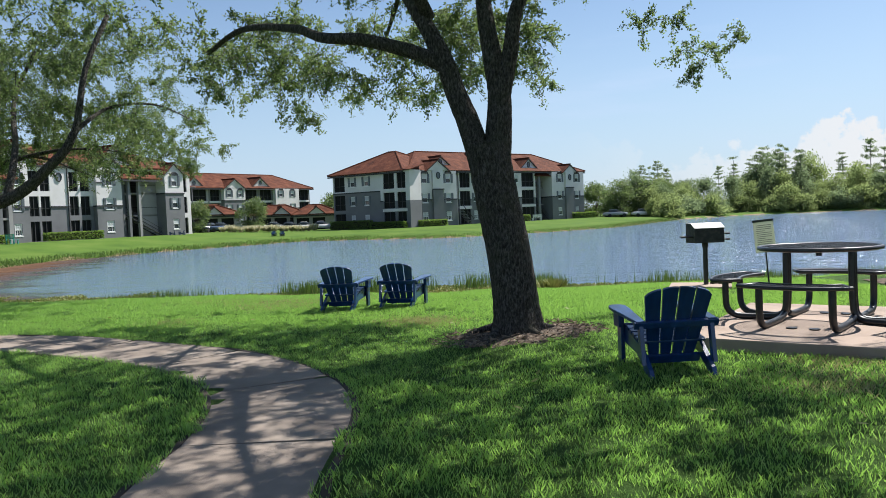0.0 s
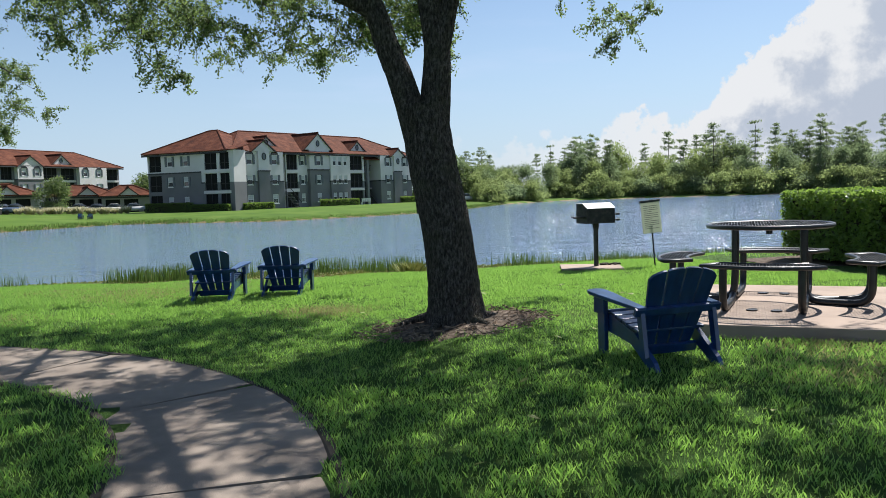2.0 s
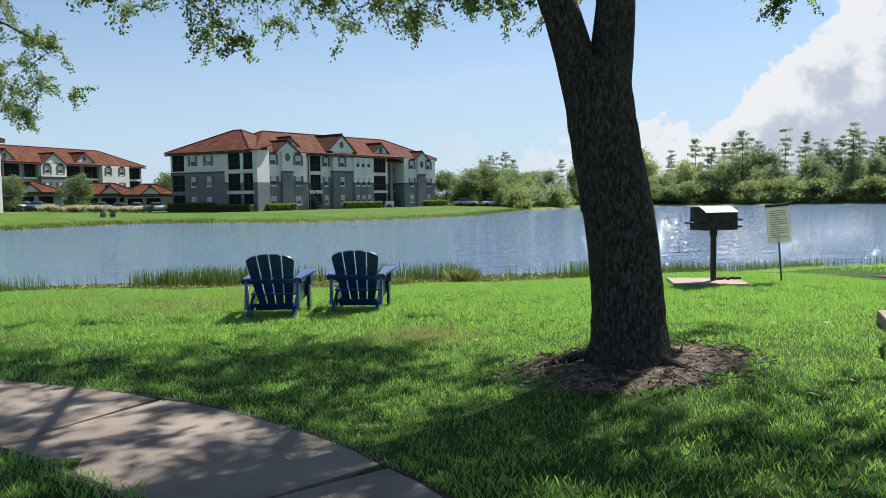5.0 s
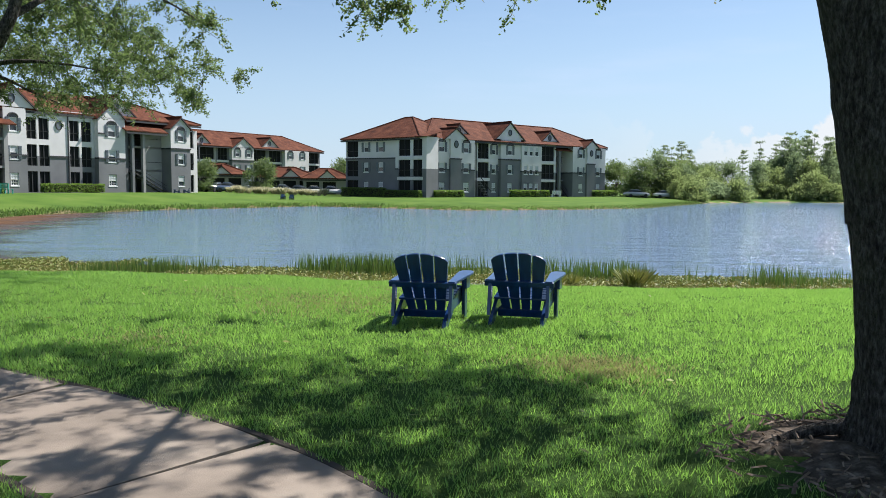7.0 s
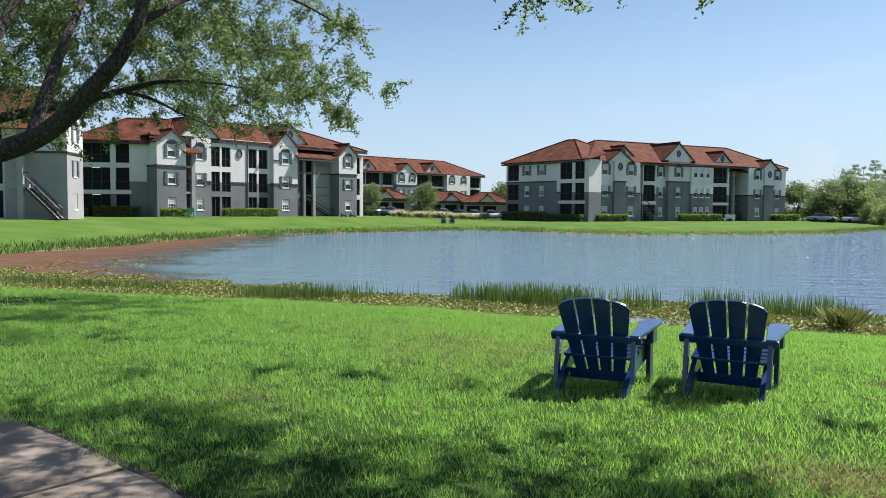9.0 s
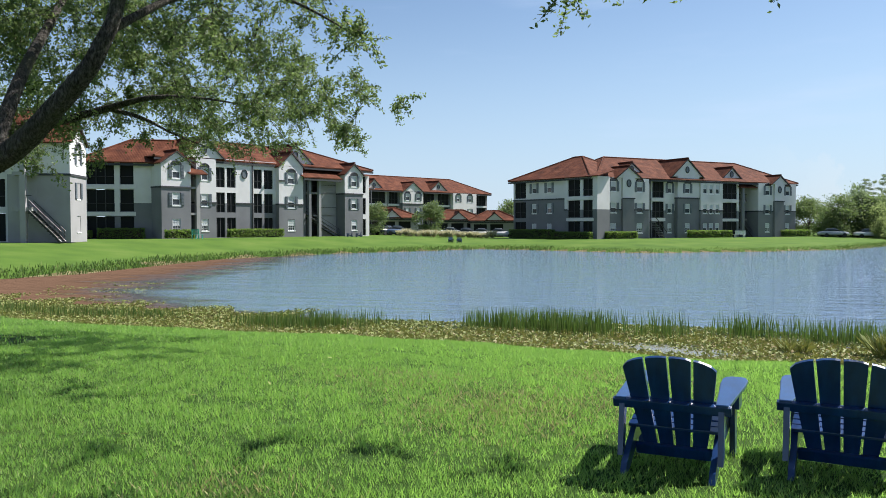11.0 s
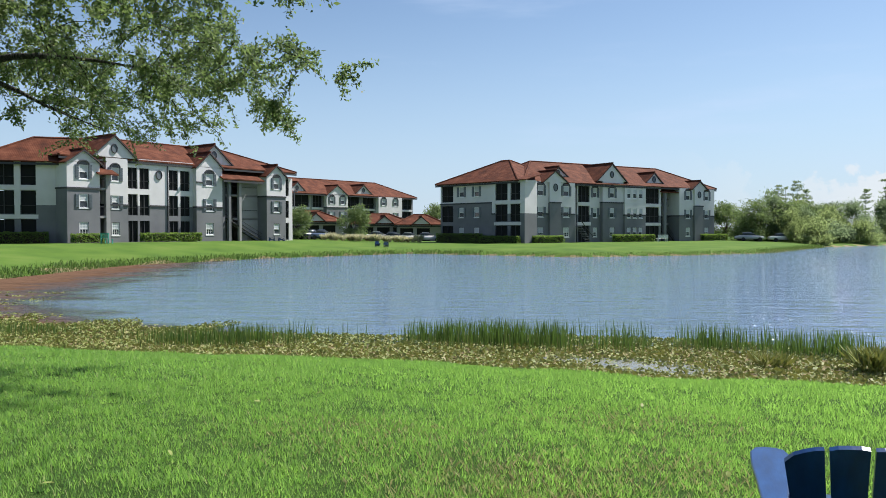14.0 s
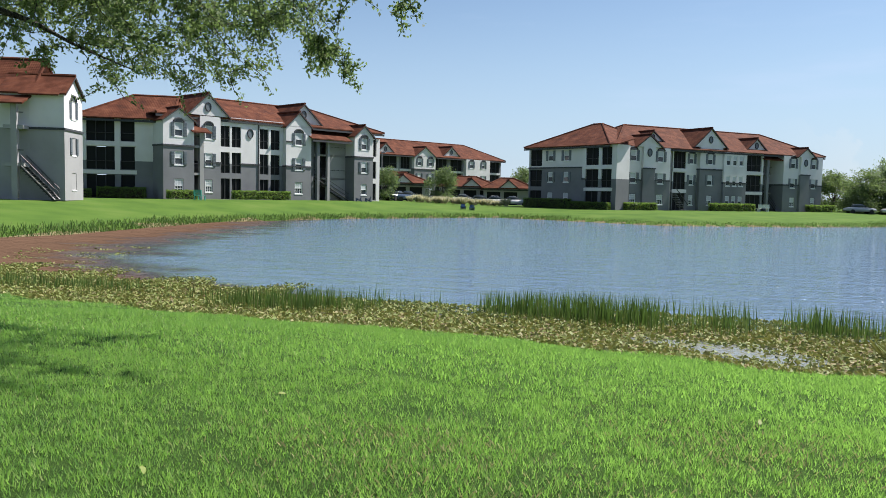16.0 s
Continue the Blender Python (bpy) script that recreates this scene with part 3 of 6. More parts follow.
def adirondack(label, m):
    thing = empty("lawn_chair", label, "chair", m @ Matrix.Scale(0.95, 4), "adirondack chairs on the lawn")

    def board(name, bm):
        return part(name, bm, NAVY, thing)

    for s in (-1, 1):
        # stringer that is both seat rail and rear leg
        pts = [(0.425, 0.20), (0.425, 0.315), (0.30, 0.335), (-0.10, 0.235), (-0.355, 0.060), (-0.395, 0.0), (-0.295, 0.0), (-0.04, 0.145)]
        bm = bmesh.new()
        a = [bm.verts.new((s * 0.245, y, z)) for y, z in pts]
        b = [bm.verts.new((s * 0.282, y, z)) for y, z in pts]
        bm.faces.new(a), bm.faces.new(list(reversed(b)))
        for i in range(len(pts)):
            j = (i + 1) % len(pts)
            bm.faces.new((a[i], b[i], b[j], a[j]))
        bmesh.ops.recalc_face_normals(bm, faces=bm.faces)
        board("rear_leg", bm)
        board("front_leg", box(s * 0.302 - 0.018, s * 0.302 + 0.018, 0.30, 0.415, 0.0, 0.458, bevel=0.006))
        # arm, wider and rounded at the front
        half = [(-0.26, 0.036), (-0.19, 0.044), (0.08, 0.062), (0.28, 0.080), (0.43, 0.082), (0.485, 0.064), (0.505, 0.030)]
        bm = bmesh.new()
        ring = [(s * 0.308 - w, y) for y, w in half] + [(s * 0.308 + w, y) for y, w in reversed(half)]
        lo = [bm.verts.new((x, y, 0.455 + 0.07 * (y - 0.15))) for x, y in ring]
        hi = [bm.verts.new((x, y, 0.483 + 0.07 * (y - 0.15))) for x, y in ring]
        bm.faces.new(list(reversed(lo))), bm.faces.new(hi)
        for i in range(len(ring)):
            j = (i + 1) % len(ring)
            bm.faces.new((lo[i], lo[j], hi[j], hi[i]))
        bmesh.ops.recalc_face_normals(bm, faces=bm.faces)
        bmesh.ops.bevel(bm, geom=[e for e in bm.edges if abs(e.verts[0].co.z - e.verts[1].co.z) < 0.0265], offset=0.005, segments=1, affect="EDGES")
        board("arm", bm)
        board("arm_bracket", box(s * 0.338 - 0.014, s * 0.338 + 0.014, 0.25, 0.415, 0.33, 0.458, bevel=0.005))
        # slanted post from the arm down to the rear leg
        v, f = [], []
        for y, z in ((-0.25, 0.442), (-0.185, 0.446), (-0.305, 0.09), (-0.24, 0.13)):
            for x in (s * 0.302 - 0.017, s * 0.302 + 0.017):
                v.append((x, y, z))
        f = [(0, 1, 3, 2), (4, 6, 7, 5), (0, 4, 5, 1), (2, 3, 7, 6), (0, 2, 6, 4), (1, 5, 7, 3)]
        ob = mesh_object("back_post", v, f, NAVY, thing)
        bm = bmesh.new()
        bm.from_mesh(ob.data)
        bmesh.ops.recalc_face_normals(bm, faces=bm.faces)
        bm.to_mesh(ob.data)
        bm.free()
    for k in range(7):
        y = 0.385 - k * 0.083
        z = np.interp(y, (-0.10, 0.30, 0.40), (0.245, 0.335, 0.315)) + 0.004
        tilt = math.degrees(math.atan2(0.09, 0.40)) if y < 0.3 else -8
        board("seat_slat", box(-0.285, 0.285, -0.034, 0.034, 0, 0.022, bevel=0.005, m=pose(0, y, z, tilt)))
    # four fanned back slats with an arched top
    lean = Matrix.Translation((0, -0.06, 0.06)) @ pose(0, 0, 0, 24)
    for k in range(4):
        u0, u1 = -1 + 0.5 * k, -0.5 + 0.5 * k
        bm = bmesh.new()
        rows = 7
        pts = []
        for u, seq in ((u0, range(rows + 1)), (u1, range(rows, -1, -1))):
            for i in seq:
                t = i / rows
                wide = 0.185 + 0.105 * t ** 0.8
                top = 0.735 - 0.055 * u * u - 0.03 * u ** 6
                gapx = 0.008 * (1 if u == u0 else -1)
                pts.append((u * wide + gapx, t * top))
        for f in (0.75, 0.5, 0.25):
            v = u0 + (u1 - u0) * f
            pts.insert(rows + 1, (v * 0.29, 0.739 - 0.055 * v * v - 0.03 * v ** 6))
        curve = lambda x: -0.10 * x * x
        lo = [bm.verts.new((x, 0.0 - curve(x), z)) for x, z in pts]
        hi = [bm.verts.new((x, 0.022 - curve(x), z)) for x, z in pts]
        bm.faces.new(lo), bm.faces.new(list(reversed(hi)))
        for i in range(len(pts)):
            j = (i + 1) % len(pts)
            bm.faces.new((lo[i], hi[i], hi[j], lo[j]))
        bmesh.ops.recalc_face_normals(bm, faces=bm.faces)
        bmesh.ops.transform(bm, matrix=lean, verts=bm.verts)
        board("back_slat", bm)
    board("upper_back_rail", box(-0.36, 0.36, -0.036, -0.001, -0.03, 0.03, bevel=0.006, m=pose(0, -0.222, 0.425, 24)))
    board("lower_back_rail", box(-0.245, 0.245, -0.034, -0.001, -0.04, 0.035, bevel=0.006, m=pose(0, -0.082, 0.110, 24)))
    return thing


for x, y, turn, label in ((-1.62, 14.86, -12, "navy painted wooden adirondack chair facing the lake on the lawn"),
                          (-0.68, 14.92, -14, "navy painted wooden adirondack chair facing the lake beside its twin"),
                          (2.06, 9.01, 5, "navy painted wooden adirondack chair standing alone near the picnic pad")):
    zs = [gz(x + dx, y + dy) for dx in (-0.3, 0.3) for dy in (-0.35, 0.35)]
    pitch = math.degrees(math.atan2((zs[1] + zs[3]) / 2 - (zs[0] + zs[2]) / 2, 0.70))
    roll = math.degrees(math.atan2((zs[0] + zs[1]) / 2 - (zs[2] + zs[3]) / 2, 0.6))
    adirondack(label, pose(x, y, sum(zs) / 4 + 0.004, pitch, roll, turn))

# ---- picnic table, grill, sign ----

def picnic_table(at, top_z):
    thing = empty("picnic_table", "round black coated steel picnic table with curved mesh bench seats", "picnic table", pose(at[0], at[1], PAD_TOP, 0, 0, -32.5))
    h = top_z - PAD_TOP

    def mesh_plate(name, inside, reach, z, label):
        """Expanded-metal sheet: thin bars both ways inside an outline, with a rolled rim drawn apart."""
        step, bar = 0.027, 0.0016
        verts, faces = [], []
        grid = np.arange(-reach, reach + step, step)
        for a in grid:
            for horizontal in (True, False):
                run = [b for b in np.arange(-reach, reach, 0.01) if inside(*((b, a) if horizontal else (a, b)))]
                if not run:
                    continue
                spans, start, last = [], run[0], run[0]
                for b in run[1:]:
                    if b - last > 0.015:
                        spans.append((start, last))
                        start = b
                    last = b
                spans.append((start, last))
                for s0, s1 in spans:
                    if s1 - s0 < 0.02:
                        continue
                    x0, x1, y0, y1 = (s0, s1, a - bar, a + bar) if horizontal else (a - bar, a + bar, s0, s1)
                    k, lift = len(verts), (0.0 if horizontal else 0.0015)
                    for zz in (z - 0.003 + lift, z + lift):
                        verts += [(x0, y0, zz), (x1, y0, zz), (x1, y1, zz), (x0, y1, zz)]
                    faces += [(k + 3, k + 2, k + 1, k), (k + 4, k + 5, k + 6, k + 7)] + [(k + i, k + (i + 1) % 4, k + 4 + (i + 1) % 4, k + 4 + i) for i in range(4)]
        return tagged(mesh_object(name, verts, faces, COATED, thing, label), kind="stuff")

    def rim_tube(name, ring, r):
        v, f = tube(ring + [ring[0], ring[1]], r, 8, False)
        return mesh_object(name, v, f, COATED, thing, smooth=True)

    R = 0.56
    mesh_plate("tabletop", lambda x, y: x * x + y * y < R * R, R, h, "open-mesh black steel top")
    rim_tube("tabletop_rim", [(R * math.cos(a), R * math.sin(a), h - 0.012) for a in np.linspace(0, 2 * math.pi, 48, endpoint=False)], 0.022)
    r0, r1, spread_a = 0.76, 1.035, radians(29)
    for k in range(4):
        c = k * math.pi / 2 - radians(6)

        def in_seat(x, y, c=c):
            r, a = math.hypot(x, y), (math.atan2(y, x) - c + math.pi) % (2 * math.pi) - math.pi
            return r0 < r < r1 and abs(a) < spread_a
        mesh_plate("bench_seat", in_seat, 1.05, 0.445, "open-mesh curved seat")
        arc = np.linspace(-spread_a, spread_a, 14)
        ring = [(r1 * math.cos(c + a), r1 * math.sin(c + a), 0.435) for a in arc] + [(r0 * math.cos(c + a), r0 * math.sin(c + a), 0.435) for a in reversed(arc)]
        rim_tube("seat_rim", ring, 0.019)
        for s in (-1, 1):
            def q(r, z, c=c, s=s):
                a = c + s * radians(np.interp(r, (0.33, 0.60, 0.90), (6.0, 10.0, 14.0)))
                return (r * math.cos(a), r * math.sin(a), z)
            if k % 2 == 0:
                line = bend([q(0.90, 0.43), q(0.90, 0.25), q(0.885, 0.12), q(0.80, 0.045), q(0.60, 0.03), q(0.42, 0.035), q(0.335, 0.09), q(0.315, 0.22), q(0.31, 0.45), q(0.31, h - 0.03)], 5)
            else:           # these seats brace sideways to the two pairs of risers
                outer, inner = c + s * radians(21), c + s * radians(80)
                p0, p1 = Vector((0.90 * math.cos(outer), 0.90 * math.sin(outer), 0)), Vector((0.33 * math.cos(inner), 0.33 * math.sin(inner), 0))
                line = bend([tuple(p0.lerp(p1, f) + Vector((0, 0, zz))) for f, zz in ((0, 0.43), (0, 0.25), (0.02, 0.12), (0.12, 0.045), (0.35, 0.03), (0.80, 0.035), (1.0, 0.07))], 5)
            v, f = tube(line, 0.034, 10)
            mesh_object("pipe_leg", v, f, COATED, thing, smooth=True)
            mesh_object("foot_plate", *tube([q(0.60, 0.0), q(0.60, 0.012)], 0.05, 10), COATED, thing)
    mesh_object("umbrella_collar", *tube([(0, 0, h - 0.10), (0, 0, h + 0.006)], 0.03, 12), COATED, thing)
    return thing


TABLE_AT = (3.98, 10.52)
picnic_table(TABLE_AT, 0.965)


def charcoal_grill(at):
    z0 = gz(*GRILL_AT) + 0.05
    thing = empty("charcoal_grill", "black steel park charcoal grill with a pale lid on a post", "grill", pose(at[0], at[1], z0, 0, 0, 8))
    mesh_object("post", *tube([(0, 0, 0), (0, 0, 0.74)], 0.042, 12), COATED, thing, smooth=False)
    mesh_object("collar", *tube([(0, 0, 0.66), (0, 0, 0.76)], 0.055, 12), RUSTY, thing)
    bm = bmesh.new()
    add_box(bm, -0.27, 0.27, -0.19, 0.19, 0.75, 0.765)
    add_box(bm, -0.27, 0.27, -0.19, -0.178, 0.765, 0.97)
    add_box(bm, -0.27, 0.27, 0.178, 0.19, 0.765, 0.97)
    add_box(bm, -0.27, -0.258, -0.178, 0.178, 0.765, 0.97)
    add_box(bm, 0.258, 0.27, -0.178, 0.178, 0.765, 0.97)
    part("firebox", bm, RUSTY, thing)
    side = [(-0.188, 0.972), (0.188, 0.972), (0.188, 1.085), (-0.035, 1.085), (-0.188, 1.004)]
    mesh_object("hood", [(x, y, z) for x in (-0.268, 0.268) for y, z in side], [(0, 1, 2, 3, 4), (9, 8, 7, 6, 5)] + [(i, i + 5, (i + 1) % 5 + 5, (i + 1) % 5) for i in range(5)], RUSTY, thing)
    # Lid colour is lightened for sunlight falling on the sloped top.
    bm = box(-0.278, 0.278, 0.0, 0.184, 0.0, 0.010, bevel=0.003, m=pose(0, -0.196, 1.003, 28))
    part("lid", bm, SUNLIT_STEEL, thing, "grill lid coloured pale for the sun on it")
    part("lid_top", box(-0.278, 0.278, -0.036, 0.195, 1.089, 1.098, bevel=0.003), SUNLIT_STEEL, thing)
    for x in np.linspace(-0.24, 0.24, 9):
        mesh_object("grate_bar", *tube([(x, -0.175, 0.955), (x, 0.175, 0.955)], 0.006, 6), RUSTY, thing)
    for z in (0.90, 0.80):
        mesh_object("shelf_arm", *tube([(0.27, -0.12, z), (0.40, -0.12, z)], 0.011, 8), RUSTY, thing)
        mesh_object("spring_grip", *tube([(0.33, -0.12, z), (0.40, -0.12, z)], 0.019, 10), RUSTY, thing)
    mesh_object("side_shelf", *tube([(-0.27, -0.1, 0.86), (-0.48, -0.1, 0.86)], 0.018, 8), RUSTY, thing)
    mesh_object("side_rod", *tube([(-0.27, 0.1, 0.86), (-0.42, 0.1, 0.86)], 0.012, 8), RUSTY, thing)
    for i in range(14):
        a, r = random.uniform(0, 6.28), random.uniform(0.05, 0.2)
        s = random.uniform(0.015, 0.035)
        part("ash_clump", box(-s, s, -s, s, 0, s, bevel=s * 0.3, m=pose(0.28 + r * math.cos(a), 0.05 + 0.5 * r * math.sin(a), 0, 0, 0, random.uniform(0, 90))), EARTH_SHADE, thing)


charcoal_grill(GRILL_AT)


def notice_sign(at):
    z0 = gz(*at)
    thing = empty("notice_sign", "cream notice board with black top edge leaning on a thin post", "sign", pose(at[0], at[1], z0 - 0.02, 0, -5, -12))
    mesh_object("post", *tube([(-0.01, 0.02, 0.0), (0, 0.02, 0.78)], 0.013, 8), COATED, thing)
    part("board", box(-0.17, 0.17, -0.004, 0.004, 0.625, 1.175, bevel=0.003), PAPER, thing)
    part("top_cap", box(-0.18, 0.18, -0.014, 0.014, 1.17, 1.208, bevel=0.005), COATED, thing)
    for i in range(13):
        w = 0.125 if i % 4 != 3 else 0.07
        part("text_line", box(-0.125, -0.125 + 2 * w, -0.0085, -0.0062, 1.10 - i * 0.033, 1.111 - i * 0.033), INK, thing)


notice_sign((5.73, 16.35))

# ---- near oaks ----
rng = np.random.default_rng(7)


def unit(n):
    v = rng.normal(size=(n, 3))
    return v / np.linalg.norm(v, axis=1, keepdims=True)


def wood(name, limbs, parent, sides=14, flare=None):
    """Trunk and limbs as one mesh: tapered, slightly crooked tubes."""
    V, F = [], []
    for points, r0, r1 in limbs:
        line = bend(points, 7)
        k = len(line)
        jit = [Vector((random.gauss(0, 1), random.gauss(0, 1), random.gauss(0, 1))) * 0.008 * r0 for _ in line]
        line = [p + j for p, j in zip(line, jit)]
        radii = [r0 + (r1 - r0) * (i / (k - 1)) ** 0.8 for i in range(k)]
        if flare and points is limbs[0][0]:
            radii = [r + flare * math.exp(-(p.z - line[0].z) / 0.16) for r, p in zip(radii, line)]
        v, f = tube(line, radii, sides if r0 > 0.08 else 8)
        if flare and points is limbs[0][0]:
            v2 = []
            for i, p in enumerate(v):
                c, a = line[i // sides], 2 * math.pi * (i % sides) / sides
                lobe = 1 + (0.10 * math.sin(3 * a + 0.7) + 0.06 * math.sin(5 * a)) * math.exp(-(p.z - line[0].z) / 0.45)
                v2.append(c + (p - c) * lobe)
            v = v2
        o = len(V)
        V += v
        F += [tuple(i + o for i in q) for q in f]
    return mesh_object(name, V, F, BARK, parent, smooth=True)


def sprays(clumps, per, radius, length, width, droop=0.35):
    """Leaves set along short twigs inside each clump."""
    C, A, X = [], [], []
    twigs_v, twigs_f = [], []
    for c, r in clumps:
        m = max(5, int(9 * r / radius))
        r = r * 0.78
        for _ in range(m):
            d = unit(1)[0] * np.array((1, 1, 0.7))
            start = np.array(c) + d * r * rng.uniform(0.0, 0.55)
            end = start + (unit(1)[0] + d * 0.8 + np.array((0, 0, -droop))) * r * 0.65
            line = [tuple(start), tuple((start + end) / 2 + unit(1)[0] * 0.04), tuple(end)]
            v, f = tube(line, [0.006, 0.004, 0.002], 3, False)
            o = len(twigs_v)
            twigs_v += v
            twigs_f += [tuple(i + o for i in q) for q in f]
            k = int(per / m)
            t = rng.uniform(0, 1.05, (k, 1))
            ax = (end - start) / np.linalg.norm(end - start)
            p = start + (end - start) * t + unit(k) * rng.uniform(0.01, 0.085, (k, 1))
            C.append(p)
            A.append(ax * 0.5 + unit(k))
            X.append(unit(k))
    return np.concatenate(C), np.concatenate(A), np.concatenate(X), twigs_v, twigs_f


def crown_points(n, centre, radii, low, holes=()):
    """Clump centres filling a dome, thinned into an uneven outline."""
    out = []
    while len(out) < n:
        d = unit(1)[0]
        r = rng.uniform(0.25, 1.0) ** 0.45
        lump = 0.82 + 0.30 * noise.noise(Vector(d * 1.9) + Vector(centre))
        p = np.array(centre) + d * np.array(radii) * r * lump
        if p[2] < low(p[0], p[1]) + rng.uniform(0, 0.35):
            continue
        if any((p[0] - hx) ** 2 + (p[1] - hy) ** 2 < hr * hr and p[2] < hz for hx, hy, hr, hz in holes):
            continue
        out.append((p, rng.uniform(0.35, 0.62)))
    return out


def oak(label, limbs, clumps, flare, leaf=(0.050, 0.025), per=400):
    base = limbs[0][0][0]
    thing = empty("oak_tree", label, "tree", pose(base[0], base[1], base[2]), "oaks on the lawn")
    inv = Matrix.Translation((-base[0], -base[1], -base[2]))
    trunk = wood("trunk", limbs, thing, flare=flare)
    trunk.data.transform(inv)
    for name, share, grow, chosen in (("crown", per, 1.0, [c for c in clumps if c[0][2] < 5.3]), ("upper_crown", per * 0.45, 1.6, [c for c in clumps if c[0][2] >= 5.3])):
        C, A, X, tv, tf = sprays(chosen, share, 0.5, *leaf)
        crown = cards(C, A, X, leaf[0] * grow * rng.uniform(0.7, 1.25, len(C)), leaf[1] * grow * rng.uniform(0.75, 1.2, len(C)), OAK_LEAF, name, thing, simple=name == "upper_crown")
        crown.data.transform(inv)
        tw = mesh_object("twig_work", tv, tf, BARK, thing)
        tw.data.transform(inv)
        tagged(tw, kind="stuff")
    return thing


bz = gz(*TREE_AT)
TX, TY = TREE_AT[0] - 0.93, TREE_AT[1] - 10.9
near_limbs = [
    ([(0.945, 10.9, bz - 0.12), (0.925, 10.9, 0.42), (0.872, 10.91, 1.0), (0.785, 10.93, 1.5), (0.715, 10.95, 1.95), (0.69, 10.96, 2.2)], 0.25, 0.225),
    ([(0.765, 10.95, 1.2), (0.685, 10.96, 1.68), (0.53, 10.97, 2.3), (0.37, 10.98, 2.75), (0.24, 11.0, 3.15), (0.02, 11.1, 3.6), (-0.35, 11.4, 4.3), (-0.8, 11.7, 5.0), (-1.4, 12.1, 5.8)], 0.168, 0.05),
    ([(0.75, 10.95, 1.70), (0.815, 10.94, 2.3), (0.835, 10.94, 2.7), (0.79, 10.95, 3.05), (0.73, 10.98, 3.45), (0.70, 11.05, 3.9), (0.72, 11.4, 4.9), (1.0, 11.9, 6.3)], 0.168, 0.05),
    ([(0.86, 10.94, 2.70), (0.97, 10.92, 3.15), (1.10, 10.90, 3.70), (1.7, 11.2, 4.5), (2.8, 12.2, 4.9), (3.8, 13.0, 4.6)], 0.105, 0.035),
    ([(0.27, 11.0, 3.05), (-0.05, 10.98, 3.20), (-0.6, 10.95, 3.36), (-1.07, 11.1, 3.44), (-1.5, 11.5, 3.66), (-2.4, 12.6, 3.95), (-3.2, 13.6, 3.9)], 0.095, 0.03),
    ([(-0.05, 11.15, 3.85), (-0.25, 11.9, 4.3), (-0.4, 13.0, 4.3), (-0.8, 14.3, 3.9)], 0.07, 0.02),
    ([(0.70, 11.1, 3.95), (1.2, 12.3, 4.6), (1.6, 13.8, 4.5)], 0.07, 0.02),
    ([(0.1, 11.1, 3.6), (-0.3, 10.2, 4.4), (-0.9, 8.9, 5.1)], 0.08, 0.025),
    ([(0.9, 11.1, 4.4), (1.8, 10.0, 5.2), (2.6, 8.8, 5.6)], 0.08, 0.025),
    ([(-0.6, 11.5, 4.8), (-1.8, 11.0, 5.4), (-3.2, 10.6, 5.5)], 0.06, 0.02),
]
near_limbs = [([(x + TX, y + TY, z) for x, y, z in pts], a, b) for pts, a, b in near_limbs]
for k in range(5):
    a = k * 1.27 + 0.1
    near_limbs.append(([(TREE_AT[0] + 0.2 * math.cos(a), TREE_AT[1] + 0.2 * math.sin(a), bz + 0.08), (TREE_AT[0] + 0.45 * math.cos(a + 0.1), TREE_AT[1] + 0.45 * math.sin(a + 0.1), bz + 0.012),
                        (TREE_AT[0] + 0.7 * math.cos(a + 0.3), TREE_AT[1] + 0.7 * math.sin(a + 0.3), bz - 0.07)], 0.05, 0.018))
near_clumps = crown_points(360, (1.2, 10.8, 5.9), (6.2, 4.5, 2.7), lambda x, y: 4.05 - 0.16 * max(0, y - 10.5), holes=((0.6, 9.0, 3.0, 4.6), (1.9, 14.2, 0.9, 4.2)))
for (x, y, z), r in (((-3.0, 14.5, 3.85), 0.5), ((-2.2, 14.4, 3.15), 0.42), ((-1.9, 14.3, 2.95), 0.3), ((-1.2, 14.2, 3.45), 0.5), ((-0.5, 14.0, 3.25), 0.45), ((-0.1, 13.9, 3.1), 0.35),
                     ((-1.6, 14.0, 3.7), 0.55), ((-0.8, 13.8, 3.75), 0.55), ((0.1, 13.7, 3.6), 0.5), ((0.5, 13.4, 3.3), 0.45), ((-2.6, 14.0, 4.0), 0.5), ((0.95, 13.4, 3.55), 0.4),
                     ((3.5, 13.3, 3.55), 0.45), ((3.9, 13.5, 3.6), 0.45), ((3.65, 13.3, 3.25), 0.25), ((4.35, 13.8, 3.75), 0.3), ((2.9, 13.2, 3.9), 0.45), ((3.3, 13.1, 3.95), 0.4),
                     ((-2.4, 16.0, 3.35), 0.4), ((-1.5, 16.2, 3.55), 0.4), ((-0.7, 16.1, 3.5), 0.35), ((-3.2, 15.7, 3.6), 0.4), ((1.9, 15.6, 3.55), 0.35), ((0.9, 15.9, 3.75), 0.3),
                     ((-3.6, 14.9, 4.1), 0.5), ((-2.3, 13.4, 4.2), 0.5), ((-3.6, 12.9, 4.2), 0.5)):
    near_clumps.append((np.array((x, y, z)), r))
for _ in range(130):
    near_clumps.append((np.array((rng.uniform(0.3, 3.6), rng.uniform(8.0, 12.8), rng.uniform(4.7, 6.6))), rng.uniform(0.4, 0.65)))
for _ in range(42):
    near_clumps.append((np.array((rng.uniform(4.0, 6.6), rng.uniform(8.4, 11.6), rng.uniform(4.9, 6.2))), rng.uniform(0.4, 0.65)))
